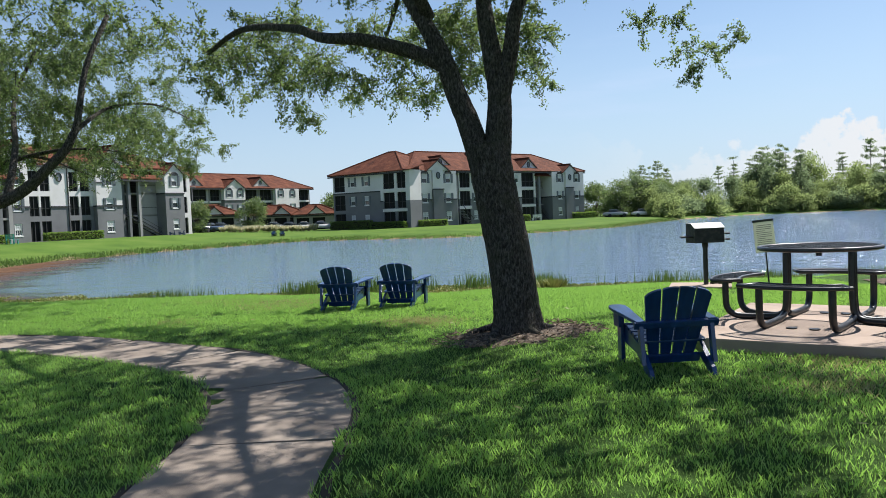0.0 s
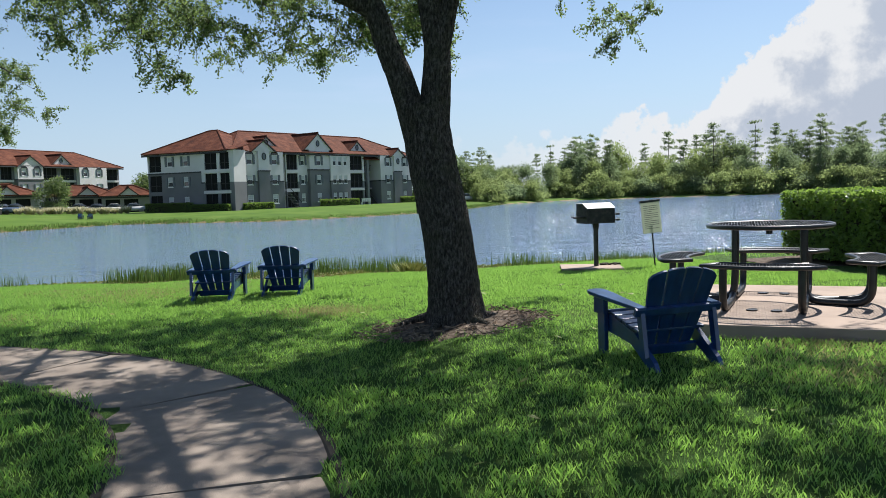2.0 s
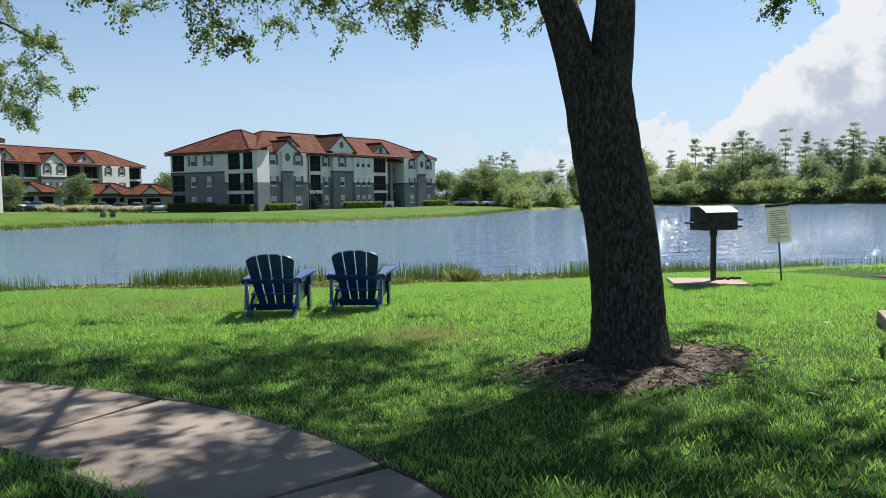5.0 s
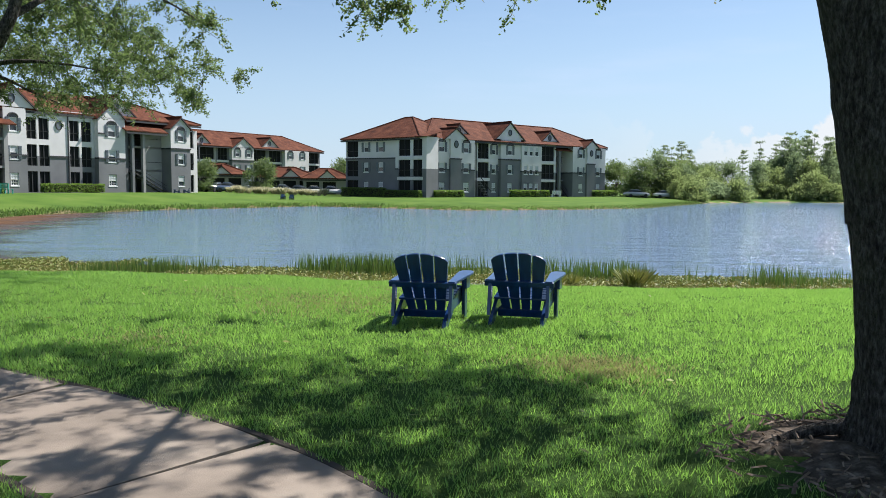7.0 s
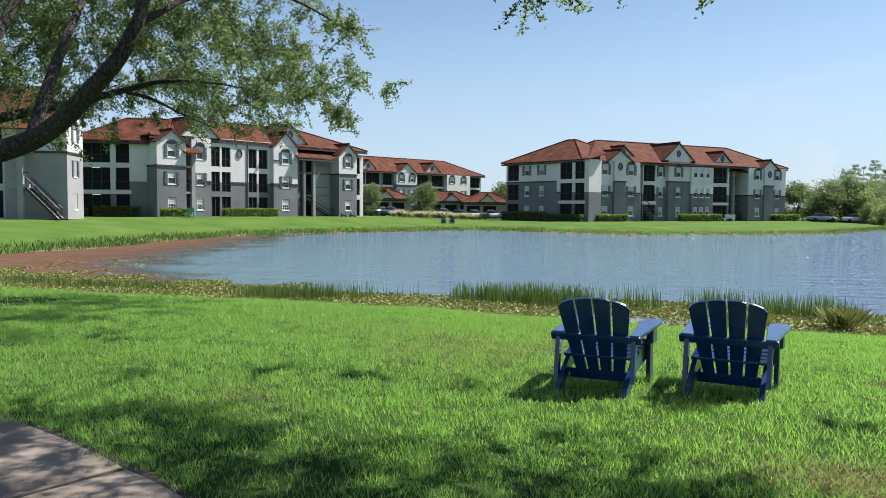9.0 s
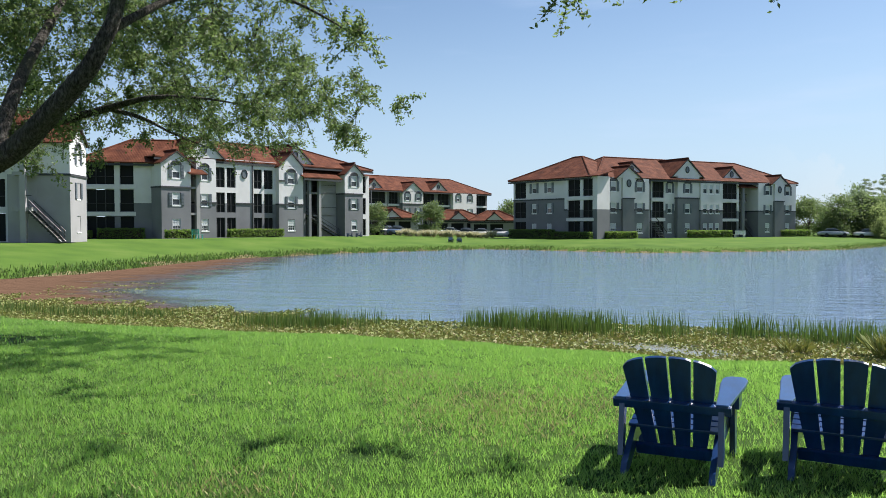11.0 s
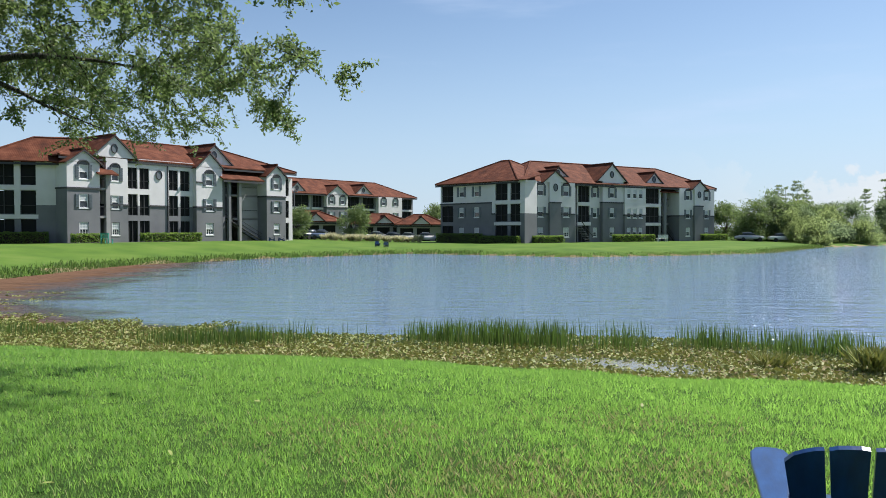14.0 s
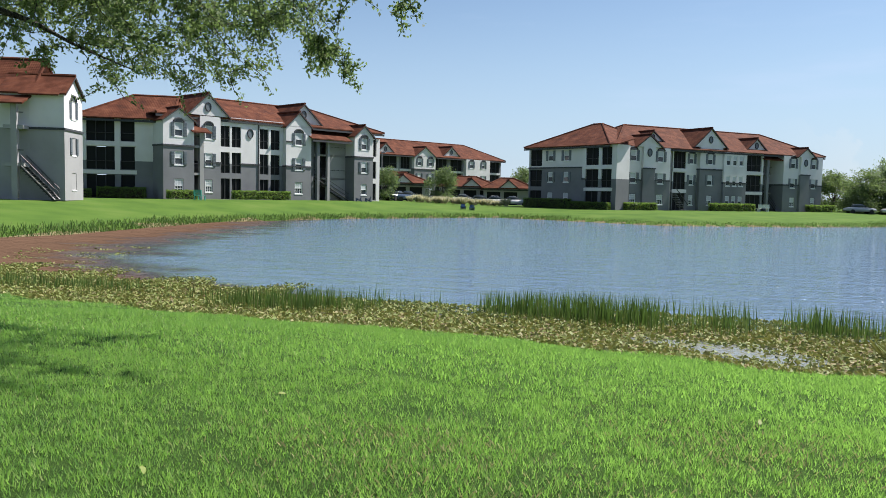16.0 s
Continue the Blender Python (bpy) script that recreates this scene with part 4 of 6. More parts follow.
for _ in range(78):
    near_clumps.append((np.array((rng.uniform(-3.4, 1.1), rng.uniform(13.0, 15.0), rng.uniform(3.35, 4.4))), rng.uniform(0.35, 0.6)))
for _ in range(16):
    near_clumps.append((np.array((rng.uniform(0.9, 1.7), rng.uniform(13.1, 14.3), rng.uniform(3.35, 4.4))), rng.uniform(0.3, 0.5)))
oak("leaning twin-stemmed oak with furrowed bark and small drooping leaves", near_limbs, near_clumps, 0.13)

left_limbs = [
    ([(-10.9, 15.4, gz(-10.9, 15.4) - 0.1), (-10.85, 15.45, 0.7), (-10.7, 15.6, 1.3), (-10.5, 15.7, 1.6)], 0.30, 0.25),
    ([(-10.5, 15.6, 1.35), (-9.3, 15.45, 1.62), (-8.1, 15.4, 1.83), (-7.41, 15.4, 2.0), (-7.0, 15.4, 2.21), (-6.66, 15.4, 2.5), (-6.36, 15.4, 2.77), (-6.22, 15.42, 3.0), (-6.14, 15.5, 3.3), (-6.05, 15.7, 4.2), (-5.8, 16.1, 5.2)], 0.15, 0.04),
    ([(-10.5, 15.7, 1.5), (-10.3, 17.4, 2.4), (-9.6, 18.6, 2.87), (-8.9, 18.85, 3.08), (-8.1, 18.7, 3.16), (-7.5, 18.9, 3.15), (-6.9, 19.0, 3.05)], 0.10, 0.006),
    ([(-8.9, 18.85, 3.07), (-8.6, 19.2, 2.96), (-8.38, 19.55, 2.79), (-8.0, 19.9, 2.6)], 0.04, 0.006),
    ([(-10.6, 15.6, 1.5), (-10.3, 15.9, 2.6), (-10.0, 16.2, 3.6), (-9.7, 16.6, 5.0)], 0.18, 0.06),
    ([(-10.4, 15.8, 1.7), (-9.7, 16.4, 2.9), (-9.2, 16.9, 4.0), (-8.8, 17.5, 5.2)], 0.12, 0.04),
    ([(-6.2, 15.45, 3.1), (-5.9, 16.2, 3.6), (-5.3, 16.8, 3.7), (-4.6, 17.1, 3.35)], 0.045, 0.006),
    ([(-10.7, 15.5, 1.5), (-11.6, 14.6, 2.6), (-12.4, 13.8, 4.2)], 0.16, 0.05),
    ([(-8.6, 15.45, 1.75), (-8.5, 15.6, 2.6), (-8.8, 16.7, 3.8), (-8.5, 16.9, 5.0)], 0.11, 0.05),
    ([(-7.4, 15.4, 2.0), (-7.5, 15.9, 2.9), (-8.3, 17.3, 4.0), (-8.0, 17.6, 5.0)], 0.075, 0.03),
    ([(-8.1, 15.4, 1.85), (-8.0, 14.9, 2.7), (-7.9, 14.3, 3.6)], 0.06, 0.02),
]
left_clumps = crown_points(230, (-9.1, 16.8, 5.2), (4.9, 4.6, 2.8), lambda x, y: 2.75 - 0.22 * max(0.0, -8.5 - x) + 0.35 * max(0.0, 14.5 - y))
for (x, y, z), r in (((-4.5, 17.1, 3.35), 0.40), ((-4.9, 17.4, 3.55), 0.5), ((-5.1, 19.9, 3.15), 0.35), ((-5.6, 19.7, 3.25), 0.45), ((-5.8, 19.6, 2.75), 0.35), ((-6.4, 19.8, 3.0), 0.45),
                     ((-7.0, 20.3, 2.75), 0.45), ((-7.7, 21.0, 2.75), 0.5), ((-8.1, 21.5, 2.85), 0.5), ((-7.4, 20.0, 3.3), 0.5), ((-6.5, 18.5, 3.5), 0.5), ((-5.6, 18.2, 3.9), 0.5),
                     ((-5.2, 17.0, 4.0), 0.5), ((-6.0, 16.8, 3.7), 0.5), ((-8.7, 20.4, 2.6), 0.45), ((-9.3, 19.2, 2.5), 0.45), ((-6.9, 19.0, 3.6), 0.5), ((-8.4, 16.2, 1.95), 0.28), ((-8.9, 17.6, 2.2), 0.35)):
    left_clumps.append((np.array((x, y, z)), r))
for _ in range(90):
    left_clumps.append((np.array((rng.uniform(-10.2, -5.2), rng.uniform(15.5, 20.8), rng.uniform(3.0, 5.3))), rng.uniform(0.35, 0.6)))
for _ in range(105):
    left_clumps.append((np.array((rng.uniform(-12.5, -8.3), rng.uniform(17.6, 21.0), rng.uniform(2.7, 5.8))), rng.uniform(0.35, 0.6)))
for _ in range(60):
    left_clumps.append((np.array((rng.uniform(-9.8, -6.4), rng.uniform(19.0, 22.3), rng.uniform(2.85, 4.2))), rng.uniform(0.32, 0.55)))
left_clumps = [c for c in left_clumps if not (-9.2 < c[0][0] < -5.7 and c[0][1] < 16.6 and 1.8 < c[0][2] < 3.7)]
oak("spreading oak with low arching limbs and dense small leaves", left_limbs, left_clumps, 0.12)

# roots' bare soil ring
verts, faces = [(TREE_AT[0], TREE_AT[1], bz + 0.02)], []
for ring_i, rr in enumerate((0.40, 0.60, 0.76)):
    for k in range(40):
        a = 2 * math.pi * k / 40
        r = rr * (1 + 0.16 * math.sin(3 * a + 1) + 0.10 * math.sin(7 * a) + 0.05 * math.sin(13 * a)) * (1.12 if math.cos(a) > 0 else 0.95)
        x, y = TREE_AT[0] + r * math.cos(a) * 1.12, TREE_AT[1] + r * math.sin(a) * 0.85
        verts.append((x, y, gz(x, y) + (0.030, 0.014, -0.012)[ring_i] + random.uniform(-0.012, 0.012)))
for k in range(40):
    faces.append((0, 1 + k, 1 + (k + 1) % 40))
    for q in (0, 40):
        faces.append((1 + q + k, 41 + q + k, 41 + q + (k + 1) % 40, 1 + q + (k + 1) % 40))
tagged(mesh_object("mulch_bed", verts, faces, MULCH, smooth=True), "bare brown soil and roots around the oak", "soil", kind="structure")
verts, faces = [], []
for k in range(420):
    a, r = random.uniform(0, 6.283), math.sqrt(random.uniform(0.16, 0.80))
    x, y = TREE_AT[0] + r * math.cos(a) * 1.1, TREE_AT[1] + r * math.sin(a) * 0.85
    m = pose(x, y, gz(x, y) + random.uniform(0.02, 0.05), random.uniform(-30, 30), random.uniform(-30, 30), random.uniform(0, 360))
    l, w, i0 = random.uniform(0.012, 0.05), random.uniform(0.003, 0.010), len(verts)
    verts += [tuple(m @ Vector(v)) for v in ((-l, -w, 0), (l, -w * 0.6, 0), (l, w * 0.6, 0), (-l, w, 0), (-l * 0.9, 0, 0.008), (l * 0.9, 0, 0.007))]
    faces += [(i0 + 3, i0 + 2, i0 + 1, i0), (i0, i0 + 1, i0 + 5, i0 + 4), (i0 + 2, i0 + 3, i0 + 4, i0 + 5), (i0 + 1, i0 + 2, i0 + 5), (i0 + 3, i0, i0 + 4)]
tagged(mesh_object("bark_litter", verts, faces, LITTER), "dry bark chips and twigs round the oak roots", "mulch", kind="stuff")

# ---- apartment houses across the lake ----


def wall_grid(u0, u1, z0, z1, holes, front, thick, bands):
    """A wall with openings through it: boxes on a grid, coloured by height."""
    bm = bmesh.new()
    us = sorted({u0, u1, *[h for a, b, c, d in holes for h in (a, b) if u0 < h < u1]})
    zs = sorted({z0, z1, *[h for a, b, c, d in holes for h in (c, d) if z0 < h < z1], *[b for b, s in bands if z0 < b < z1]})
    for a, b in zip(us, us[1:]):
        run = None
        for c, d in list(zip(zs, zs[1:])) + [(None, None)]:
            solid, slot = False, 0
            if c is not None:
                mu, mz = (a + b) / 2, (c + d) / 2
                solid = not any(h[0] < mu < h[1] and h[2] < mz < h[3] for h in holes)
                slot = next((s for top, s in bands if mz < top), bands[-1][1])
            if run and (not solid or slot != run[2]):
                add_box(bm, a, b, front, front + thick, run[0], run[1], slot=run[2])
                run = None
            if solid:
                run = (run[0] if run else c, d, slot)
    return bm


def house(label, P0, P1, z0, name="apartment_building"):
    d = math.degrees(math.atan2(P1[1] - P0[1], P1[0] - P0[0]))
    return empty(name, label, "building", pose(P0[0], P0[1], z0, 0, 0, d), "apartment houses round the lake")


def slope(parent, quads_pts, thick=0.13, label=""):
    """A tiled roof of flat facets with thickness."""
    bm = bmesh.new()
    for q in quads_pts:
        hi = [bm.verts.new(p) for p in q]
        lo = [bm.verts.new((p[0], p[1], p[2] - thick)) for p in q]
        bm.faces.new(hi)
        bm.faces.new(list(reversed(lo)))
        for i in range(len(q)):
            j = (i + 1) % len(q)
            bm.faces.new((lo[i], lo[j], hi[j], hi[i]))
    bmesh.ops.recalc_face_normals(bm, faces=bm.faces)
    return part("roof", bm, TILE, parent, label)


def ridge_tiles(parent, a, b, r=0.14):
    a, b = Vector(a), Vector(b)
    mesh_object("ridge_tile", *tube([a, b], r, 6), TILE, parent)


def hip_roof(parent, u0, u1, v0, v1, eave, rise, over=0.6, left=True, right=True):
    u0, u1, v0, v1 = u0 - over, u1 + over, v0 - over, v1 + over
    run = (v1 - v0) / 2
    ra, rb = (u0 + run if left else u0), (u1 - run if right else u1)
    if ra > rb:
        ra = rb = (u0 + u1) / 2
    vm, top = (v0 + v1) / 2, eave + rise
    A, B, C, D = (u0, v0, eave), (u1, v0, eave), (u1, v1, eave), (u0, v1, eave)
    R, S = (ra, vm, top), (rb, vm, top)
    slope(parent, [(A, B, S, R), (B, C, S), (C, D, R, S), (D, A, R)])
    for p, q in ((R, S), (A, R), (B, S), (C, S), (D, R)):
        if (Vector(p) - Vector(q)).length > 0.3:
            ridge_tiles(parent, p, q)
    part("fascia", box(u0 + 0.02, u1 - 0.02, v0 + 0.02, v0 + 0.10, eave - 0.42, eave - 0.19), TRIM, parent)


def gable_roof(parent, u0, u1, front, back, eave, rise, over=0.24, wall=WHITE, vent=True, vent_z=None):
    """A cross gable whose triangular end faces the lake."""
    um, o = (u0 + u1) / 2, over
    pitch = rise / ((u1 - u0) / 2)
    e, top = eave - pitch * o + 0.05, eave + rise + 0.05
    slope(parent, [((u0 - o, front - o, e), (um, front - o, top), (um, back, top), (u0 - o, back, e)),
                   ((um, front - o, top), (u1 + o, front - o, e), (u1 + o, back, e), (um, back, top))])
    ridge_tiles(parent, (um, front - o, top + 0.03), (um, back, top + 0.03))
    v = [(u0, front, eave - 0.1), (u1, front, eave - 0.1), (um, front, eave + rise - 0.12), (u0, front + 0.3, eave - 0.1), (u1, front + 0.3, eave - 0.1), (um, front + 0.3, eave + rise - 0.12)]
    mesh_object("gable_wall", v, [(0, 1, 2), (5, 4, 3), (0, 2, 5, 3), (2, 1, 4, 5), (1, 0, 3, 4)], wall, parent)
    for s in (0, 1):
        a = (u0 - o, front - o - 0.01, e - 0.20) if s == 0 else (um, front - o - 0.01, top - 0.20)
        b = (um, front - o - 0.01, top - 0.19) if s == 0 else (u1 + o, front - o - 0.01, e - 0.20)
        v = [a, b, (b[0], b[1], b[2] + 0.12), (a[0], a[1], a[2] + 0.12)]
        v += [(p[0], p[1] + 0.1, p[2]) for p in v]
        mesh_object("barge_board", v, [(0, 1, 2, 3), (7, 6, 5, 4), (0, 4, 5, 1), (1, 5, 6, 2), (2, 6, 7, 3), (3, 7, 4, 0)], TRIM, parent)
    if vent:
        oval_vent(parent, um, front, vent_z or eave + rise * 0.36, 0.33, 0.45)


def oval_vent(parent, u, front, z, w, h):
    ring = [(u + w * math.cos(a), front - 0.05, z + h * math.sin(a)) for a in np.linspace(0, 2 * math.pi, 20, endpoint=False)]
    mesh_object("oval_vent", [*ring, *[(x, y + 0.06, zz) for x, y, zz in ring]], [tuple(range(20))] + [(i, 20 + i, 20 + (i + 1) % 20, (i + 1) % 20) for i in range(20)], SHUTTER, parent)
    v, f = tube(ring + ring[:2], 0.07, 6, False)
    mesh_object("vent_rim", v, f, TRIM, parent)


TEMPLATE = {}


def window(parent, u, z, front, kind="plain", w=0.95, h=1.5, shutters=True, blind=0.5):
    """One sash window: frame with bars, pane, blind, sill, shutters, arched hood for the top floor."""
    key = (kind, w, h, shutters, blind)
    if key not in TEMPLATE:
        bm = bmesh.new()
        t = 0.07
        for a in ((-w / 2, -w / 2 + t, -h / 2, h / 2), (w / 2 - t, w / 2, -h / 2, h / 2), (-w / 2 + t, w / 2 - t, h / 2 - t, h / 2), (-w / 2 + t, w / 2 - t, -h / 2, -h / 2 + t),
                  (-w / 2 + t, w / 2 - t, -0.035, 0.035)):
            add_box(bm, a[0], a[1], -0.06, 0.10, a[2], a[3])
        if kind == "barred":
            for k in (-1, 1):
                add_box(bm, k * w / 6 - 0.015, k * w / 6 + 0.015, -0.04, 0.06, -h / 2 + t, h / 2 - t)
            for zz in (-h / 4, h / 4):
                add_box(bm, -w / 2 + t, w / 2 - t, -0.04, 0.06, zz - 0.015, zz + 0.015)
        root = part("window", bm, FRAME)
        part("pane", box(-w / 2 + 0.05, w / 2 - 0.05, 0.0, 0.02, -h / 2 + 0.05, h / 2 - 0.05), GLASS, root)
        if blind:
            part("blind", box(-w / 2 + 0.07, w / 2 - 0.07, -0.02, -0.006, h / 2 - 0.07 - (h - 0.14) * blind, h / 2 - 0.07), BLIND, root)
        part("sill", box(-w / 2 - 0.08, w / 2 + 0.08, -0.14, 0.04, -h / 2 - 0.13, -h / 2 - 0.004, bevel=0.01), FRAME if kind != "dark" else TRIM, root)
        if shutters:
            for s in (-1, 1):
                bm = bmesh.new()
                x = s * (w / 2 + 0.23)
                add_box(bm, x - 0.19, x + 0.19, -0.17, -0.104, -h / 2, h / 2)
                for k in range(9):
                    zz = -h / 2 + (k + 0.5) * h / 9
                    add_box(bm, x - 0.14, x + 0.14, -0.19, -0.168, zz - 0.045, zz + 0.03)
                part("shutter", bm, SHUTTER, root)
        if kind == "arched":
            v, f = tube([((w / 2 + 0.12) * math.cos(a), -0.13, h / 2 + 0.02 + 0.42 * math.sin(a)) for a in np.linspace(0, math.pi, 10)], 0.10, 6)
            mesh_object("arch_hood", v, f, TRIM, root)
            ring = [(w / 2 * math.cos(a), -0.115, h / 2 + 0.36 * math.sin(a)) for a in np.linspace(0, math.pi, 10)]
            mesh_object("fanlight", ring + [(x, 0.02, z) for x, y, z in ring], [tuple(range(10)), tuple(range(19, 9, -1))], GLASS, root)
        root.parent = parent
        root.matrix_basis = pose(u, front, z)
        TEMPLATE[key] = root
        return root
    return again(TEMPLATE[key], parent, pose(u, front, z))


FLOORS = (0.0, 2.95, 5.9)


def balcony_bay(parent, u0, u1, front, screens, depth=1.5, sill=0.12, head=2.45, rail=True):
    """Screened balconies in an opening on each floor: opaque sheet, black for the shade within, mullions, rail."""
    for z in FLOORS:
        part("screen", box(u0 - 0.02, u1 + 0.02, front + 0.20, front + 0.23, z + sill - 0.03, z + head + 0.03), SCREEN_SHADE, parent, "black sheet for the balcony screen and the shade behind it")
        for k in range(1, screens):
            u = u0 + (u1 - u0) * k / screens
            part("mullion", box(u - 0.045, u + 0.045, front + 0.10, front + 0.19, z + sill, z + head), TRIM if rail else FRAME, parent)
        if rail and z > 0:
            part("balcony_rail", box(u0, u1, front + 0.06, front + 0.12, z + 0.98, z + 1.05), IRON, parent)


def three_windows(parent, u, front, w=0.95, kind_top="arched", kinds=("barred", "plain"), shutters=True):
    window(parent, u, 1.55, front, kinds[0], w, 1.35, False, 0.55)
    window(parent, u, 4.45, front, kinds[1], w, 1.4, shutters, 0.5)
    window(parent, u, 7.45, front, kind_top, w, 1.45, shutters, 0.5)


def block(parent, u0, u1, front, back, top, holes, bands, mats, base=0.0, band_trim=None):
    bm = wall_grid(u0, u1, base, top, holes, front, 0.3, bands)
    part("wall", bm, mats, parent)
    for s, x in ((0, u0), (1, u1 - 0.3)):
        bm = bmesh.new()
        lo = base
        for b, slot in bands:
            hi = min(b, top)
            if hi > lo:
                add_box(bm, x + 0.002 * (1 - 2 * s), x + 0.3 + 0.002 * (1 - 2 * s), front + 0.3, back, lo, hi, slot=slot)
                lo = hi
        part("side_wall", bm, mats, parent)
    if band_trim:
        part("string_course", box(u0 - 0.06, u1 + 0.06, front - 0.09, front - 0.003, band_trim - 0.09, band_trim + 0.09), TRIM, parent)
        for s in (0, 1):
            x = u0 - 0.06 if s == 0 else u1 + 0.003
            part("string_course", box(x, x + 0.057, front, min(back, front + 3), band_trim - 0.09, band_trim + 0.09), TRIM, parent)


def stair(parent, u0, u1, front, back, top, flights=((0.0, 2.95, 1),)):
    """Open stairwell: dark back wall, landings, pillars, flights of steps with rails."""
    part("stair_back_wall", box(u0 + 0.3, u1 - 0.3, back - 0.2, back, 0.0, top), GREY, parent)
    for z in FLOORS[1:]:
        part("landing", box(u0 + 0.01, u1 - 0.01, front + 1.4, back - 0.21, z - 0.22, z), PALE, parent)
        part("landing_rail", box(u0 + 0.05, u1 - 0.05, front + 1.40, front + 1.46, z + 0.95, z + 1.02), IRON, parent)
        for k in range(9):
            u = u0 + 0.15 + (u1 - u0 - 0.3) * k / 8
            part("baluster", box(u - 0.018, u + 0.018, front + 1.41, front + 1.45, z, z + 0.95), IRON, parent)
    n = 14
    for k in range(n):
        a, z = u1 - 0.4 - (u1 - u0 - 1.2) * k / n, 2.95 * (k + 0.5) / n
        part("stair_step", box(a - 0.3, a, front + 0.15, front + 1.25, z - 0.06, z), GREY, parent)
    for y in (front + 0.12, front + 1.27):
        p, q = (u1 - 0.4, y, 0.0), (u0 + 0.5, y, 2.85)
        for dz in (0.05, 0.95, 0.5):
            mesh_object("stair_rail", *tube([(p[0], p[1], p[2] + dz), (q[0], q[1], q[2] + dz)], 0.09 if dz < 0.1 else 0.03, 6), IRON, parent)


UPPER = [(5.75, 0), (99, 1)]          # grey below, white above
LOWER = [(4.15, 0), (99, 1)]
GW = [GREY, WHITE]


def lake_house():
    """The long house on the near side bend of the lake."""
    b = house("three-storey apartment house, white over grey, terracotta roof, screened balconies", (-54, 82.4), (-41, 107.5), 0.12)
    # gabled bay by the corner
    wins = [(1.95 - 0.5, 1.95 + 0.5, z, z + 1.4) for z in (0.86, 3.76, 6.74)]
    block(b, 0.2, 3.7, -1.2, 6, 8.5, wins, UPPER, GW, band_trim=5.75)
    gable_roof(b, 0.2, 3.7, -1.2, 5, 8.5, 1.25, vent=False)
    three_windows(b, 1.95, -1.1)
    # stair slot with a pillar and a lean-to roof
    part("pillar", box(4.5, 4.95, -1.0, -0.55, 0, 7.3), PALE, b)
    part("stair_back_wall", box(3.7, 4.9, 2.0, 2.2, 0, 8.0), GREY, b)
    for z in FLOORS[1:]:
        part("landing", box(3.71, 4.9, -0.9, 2.0, z - 0.25, z), PALE, b)
        part("landing_rail", box(3.72, 4.5, -0.9, -0.84, z + 0.95, z + 1.02), IRON, b)
    slope(b, [((3.3, -1.6, 7.35), (5.6, -1.6, 7.35), (5.6, 1.2, 8.6), (3.3, 1.2, 8.6))])
    # gabled wing
    wins = [(5.95 - 0.45, 5.95 + 0.45, z, z + 1.4) for z in (0.86, 3.76, 6.74)]
    block(b, 4.9, 7.4, -0.3, 8, 9.2, wins, LOWER, GW, band_trim=4.15)
    gable_roof(b, 3.4, 8.4, -0.25, 7, 9.4, 2.3)
    three_windows(b, 5.95, -0.2, 0.85)
    # long middle with two stacks of paired balconies
    holes = [(u, v, z + 0.12, z + 2.45) for u, v in ((7.6, 8.75), (9.0, 10.2), (12.7, 13.9), (14.2, 15.5)) for z in FLOORS]
    block(b, 7.4, 15.9, 0.0, 12, 9.35, holes, LOWER, GW, band_trim=None)
    for u0, u1 in ((7.6, 8.75), (9.0, 10.2), (12.7, 13.9), (14.2, 15.5)):
        balcony_bay(b, u0, u1, 0.0, 2)
    part("string_course", box(10.25, 12.65, -0.08, -0.003, 4.06, 4.24), TRIM, b)
    oval_vent(b, 11.4, 0, 7.7, 0.36, 0.5)
    part("downpipe", box(12.45, 12.56, -0.12, -0.003, 0, 9.1), TRIM, b)
    # second bay and tall gable
    wins = [(17.75 - 0.55, 17.75 + 0.55, z, z + 1.4) for z in (0.86, 3.76, 6.74)]
    block(b, 15.9, 19.6, -0.7, 8, 9.0, wins, LOWER, GW, band_trim=4.15)
    gable_roof(b, 15.9, 19.6, -0.7, 7, 9.0, 1.7, vent=False)
    gable_roof(b, 16.6, 22.2, 0.6, 8, 9.5, 2.4, vent_z=10.6)
    three_windows(b, 17.75, -0.6, 1.05)
    part("string_course", box(15.9, 16.8, -0.78, -0.703, 7.0, 7.18), TRIM, b)
    # open stair hall
    stair(b, 19.6, 26.1, -0.8, 3.5, 8.4)
    for u in (20.4, 22.0):
        part("pillar", box(u, u + 0.36, -0.9, -0.5, 0, 7.6), PALE if u > 20.5 else GREY, b)
    part("hall_wall", box(19.62, 20.4, -0.2, 0.1, 0, 8.2), GREY, b)
    part("stair_side_wall", box(23.2, 26.1, 0.6, 0.8, 0, 8.2), PALE, b)
    slope(b, [((19.2, -1.4, 7.7), (25.6, -1.4, 7.7), (25.6, 2.2, 9.3), (19.2, 2.2, 9.3))])
    part("fascia", box(19.3, 25.5, -1.38, -1.28, 7.28, 7.5), TRIM, b)
    # end bay
    wins = [(27.75 - 0.5, 27.75 + 0.5, z, z + 1.4) for z in (0.86, 3.76, 6.74)]
    block(b, 26.1, 29.3, -1.2, 8, 8.5, wins, UPPER, GW, band_trim=5.75)
    gable_roof(b, 26.1, 29.3, -1.2, 6, 8.5, 1.35, vent=False)
    three_windows(b, 27.75, -1.1, kinds=("plain", "plain"))
    holes = [(29.7, 31.3, z + 0.12, z + 2.4) for z in FLOORS]
    block(b, 29.3, 31.9, 0.4, 10, 8.4, holes, UPPER, [WHITE, WHITE])
    balcony_bay(b, 29.7, 31.3, 0.4, 2)
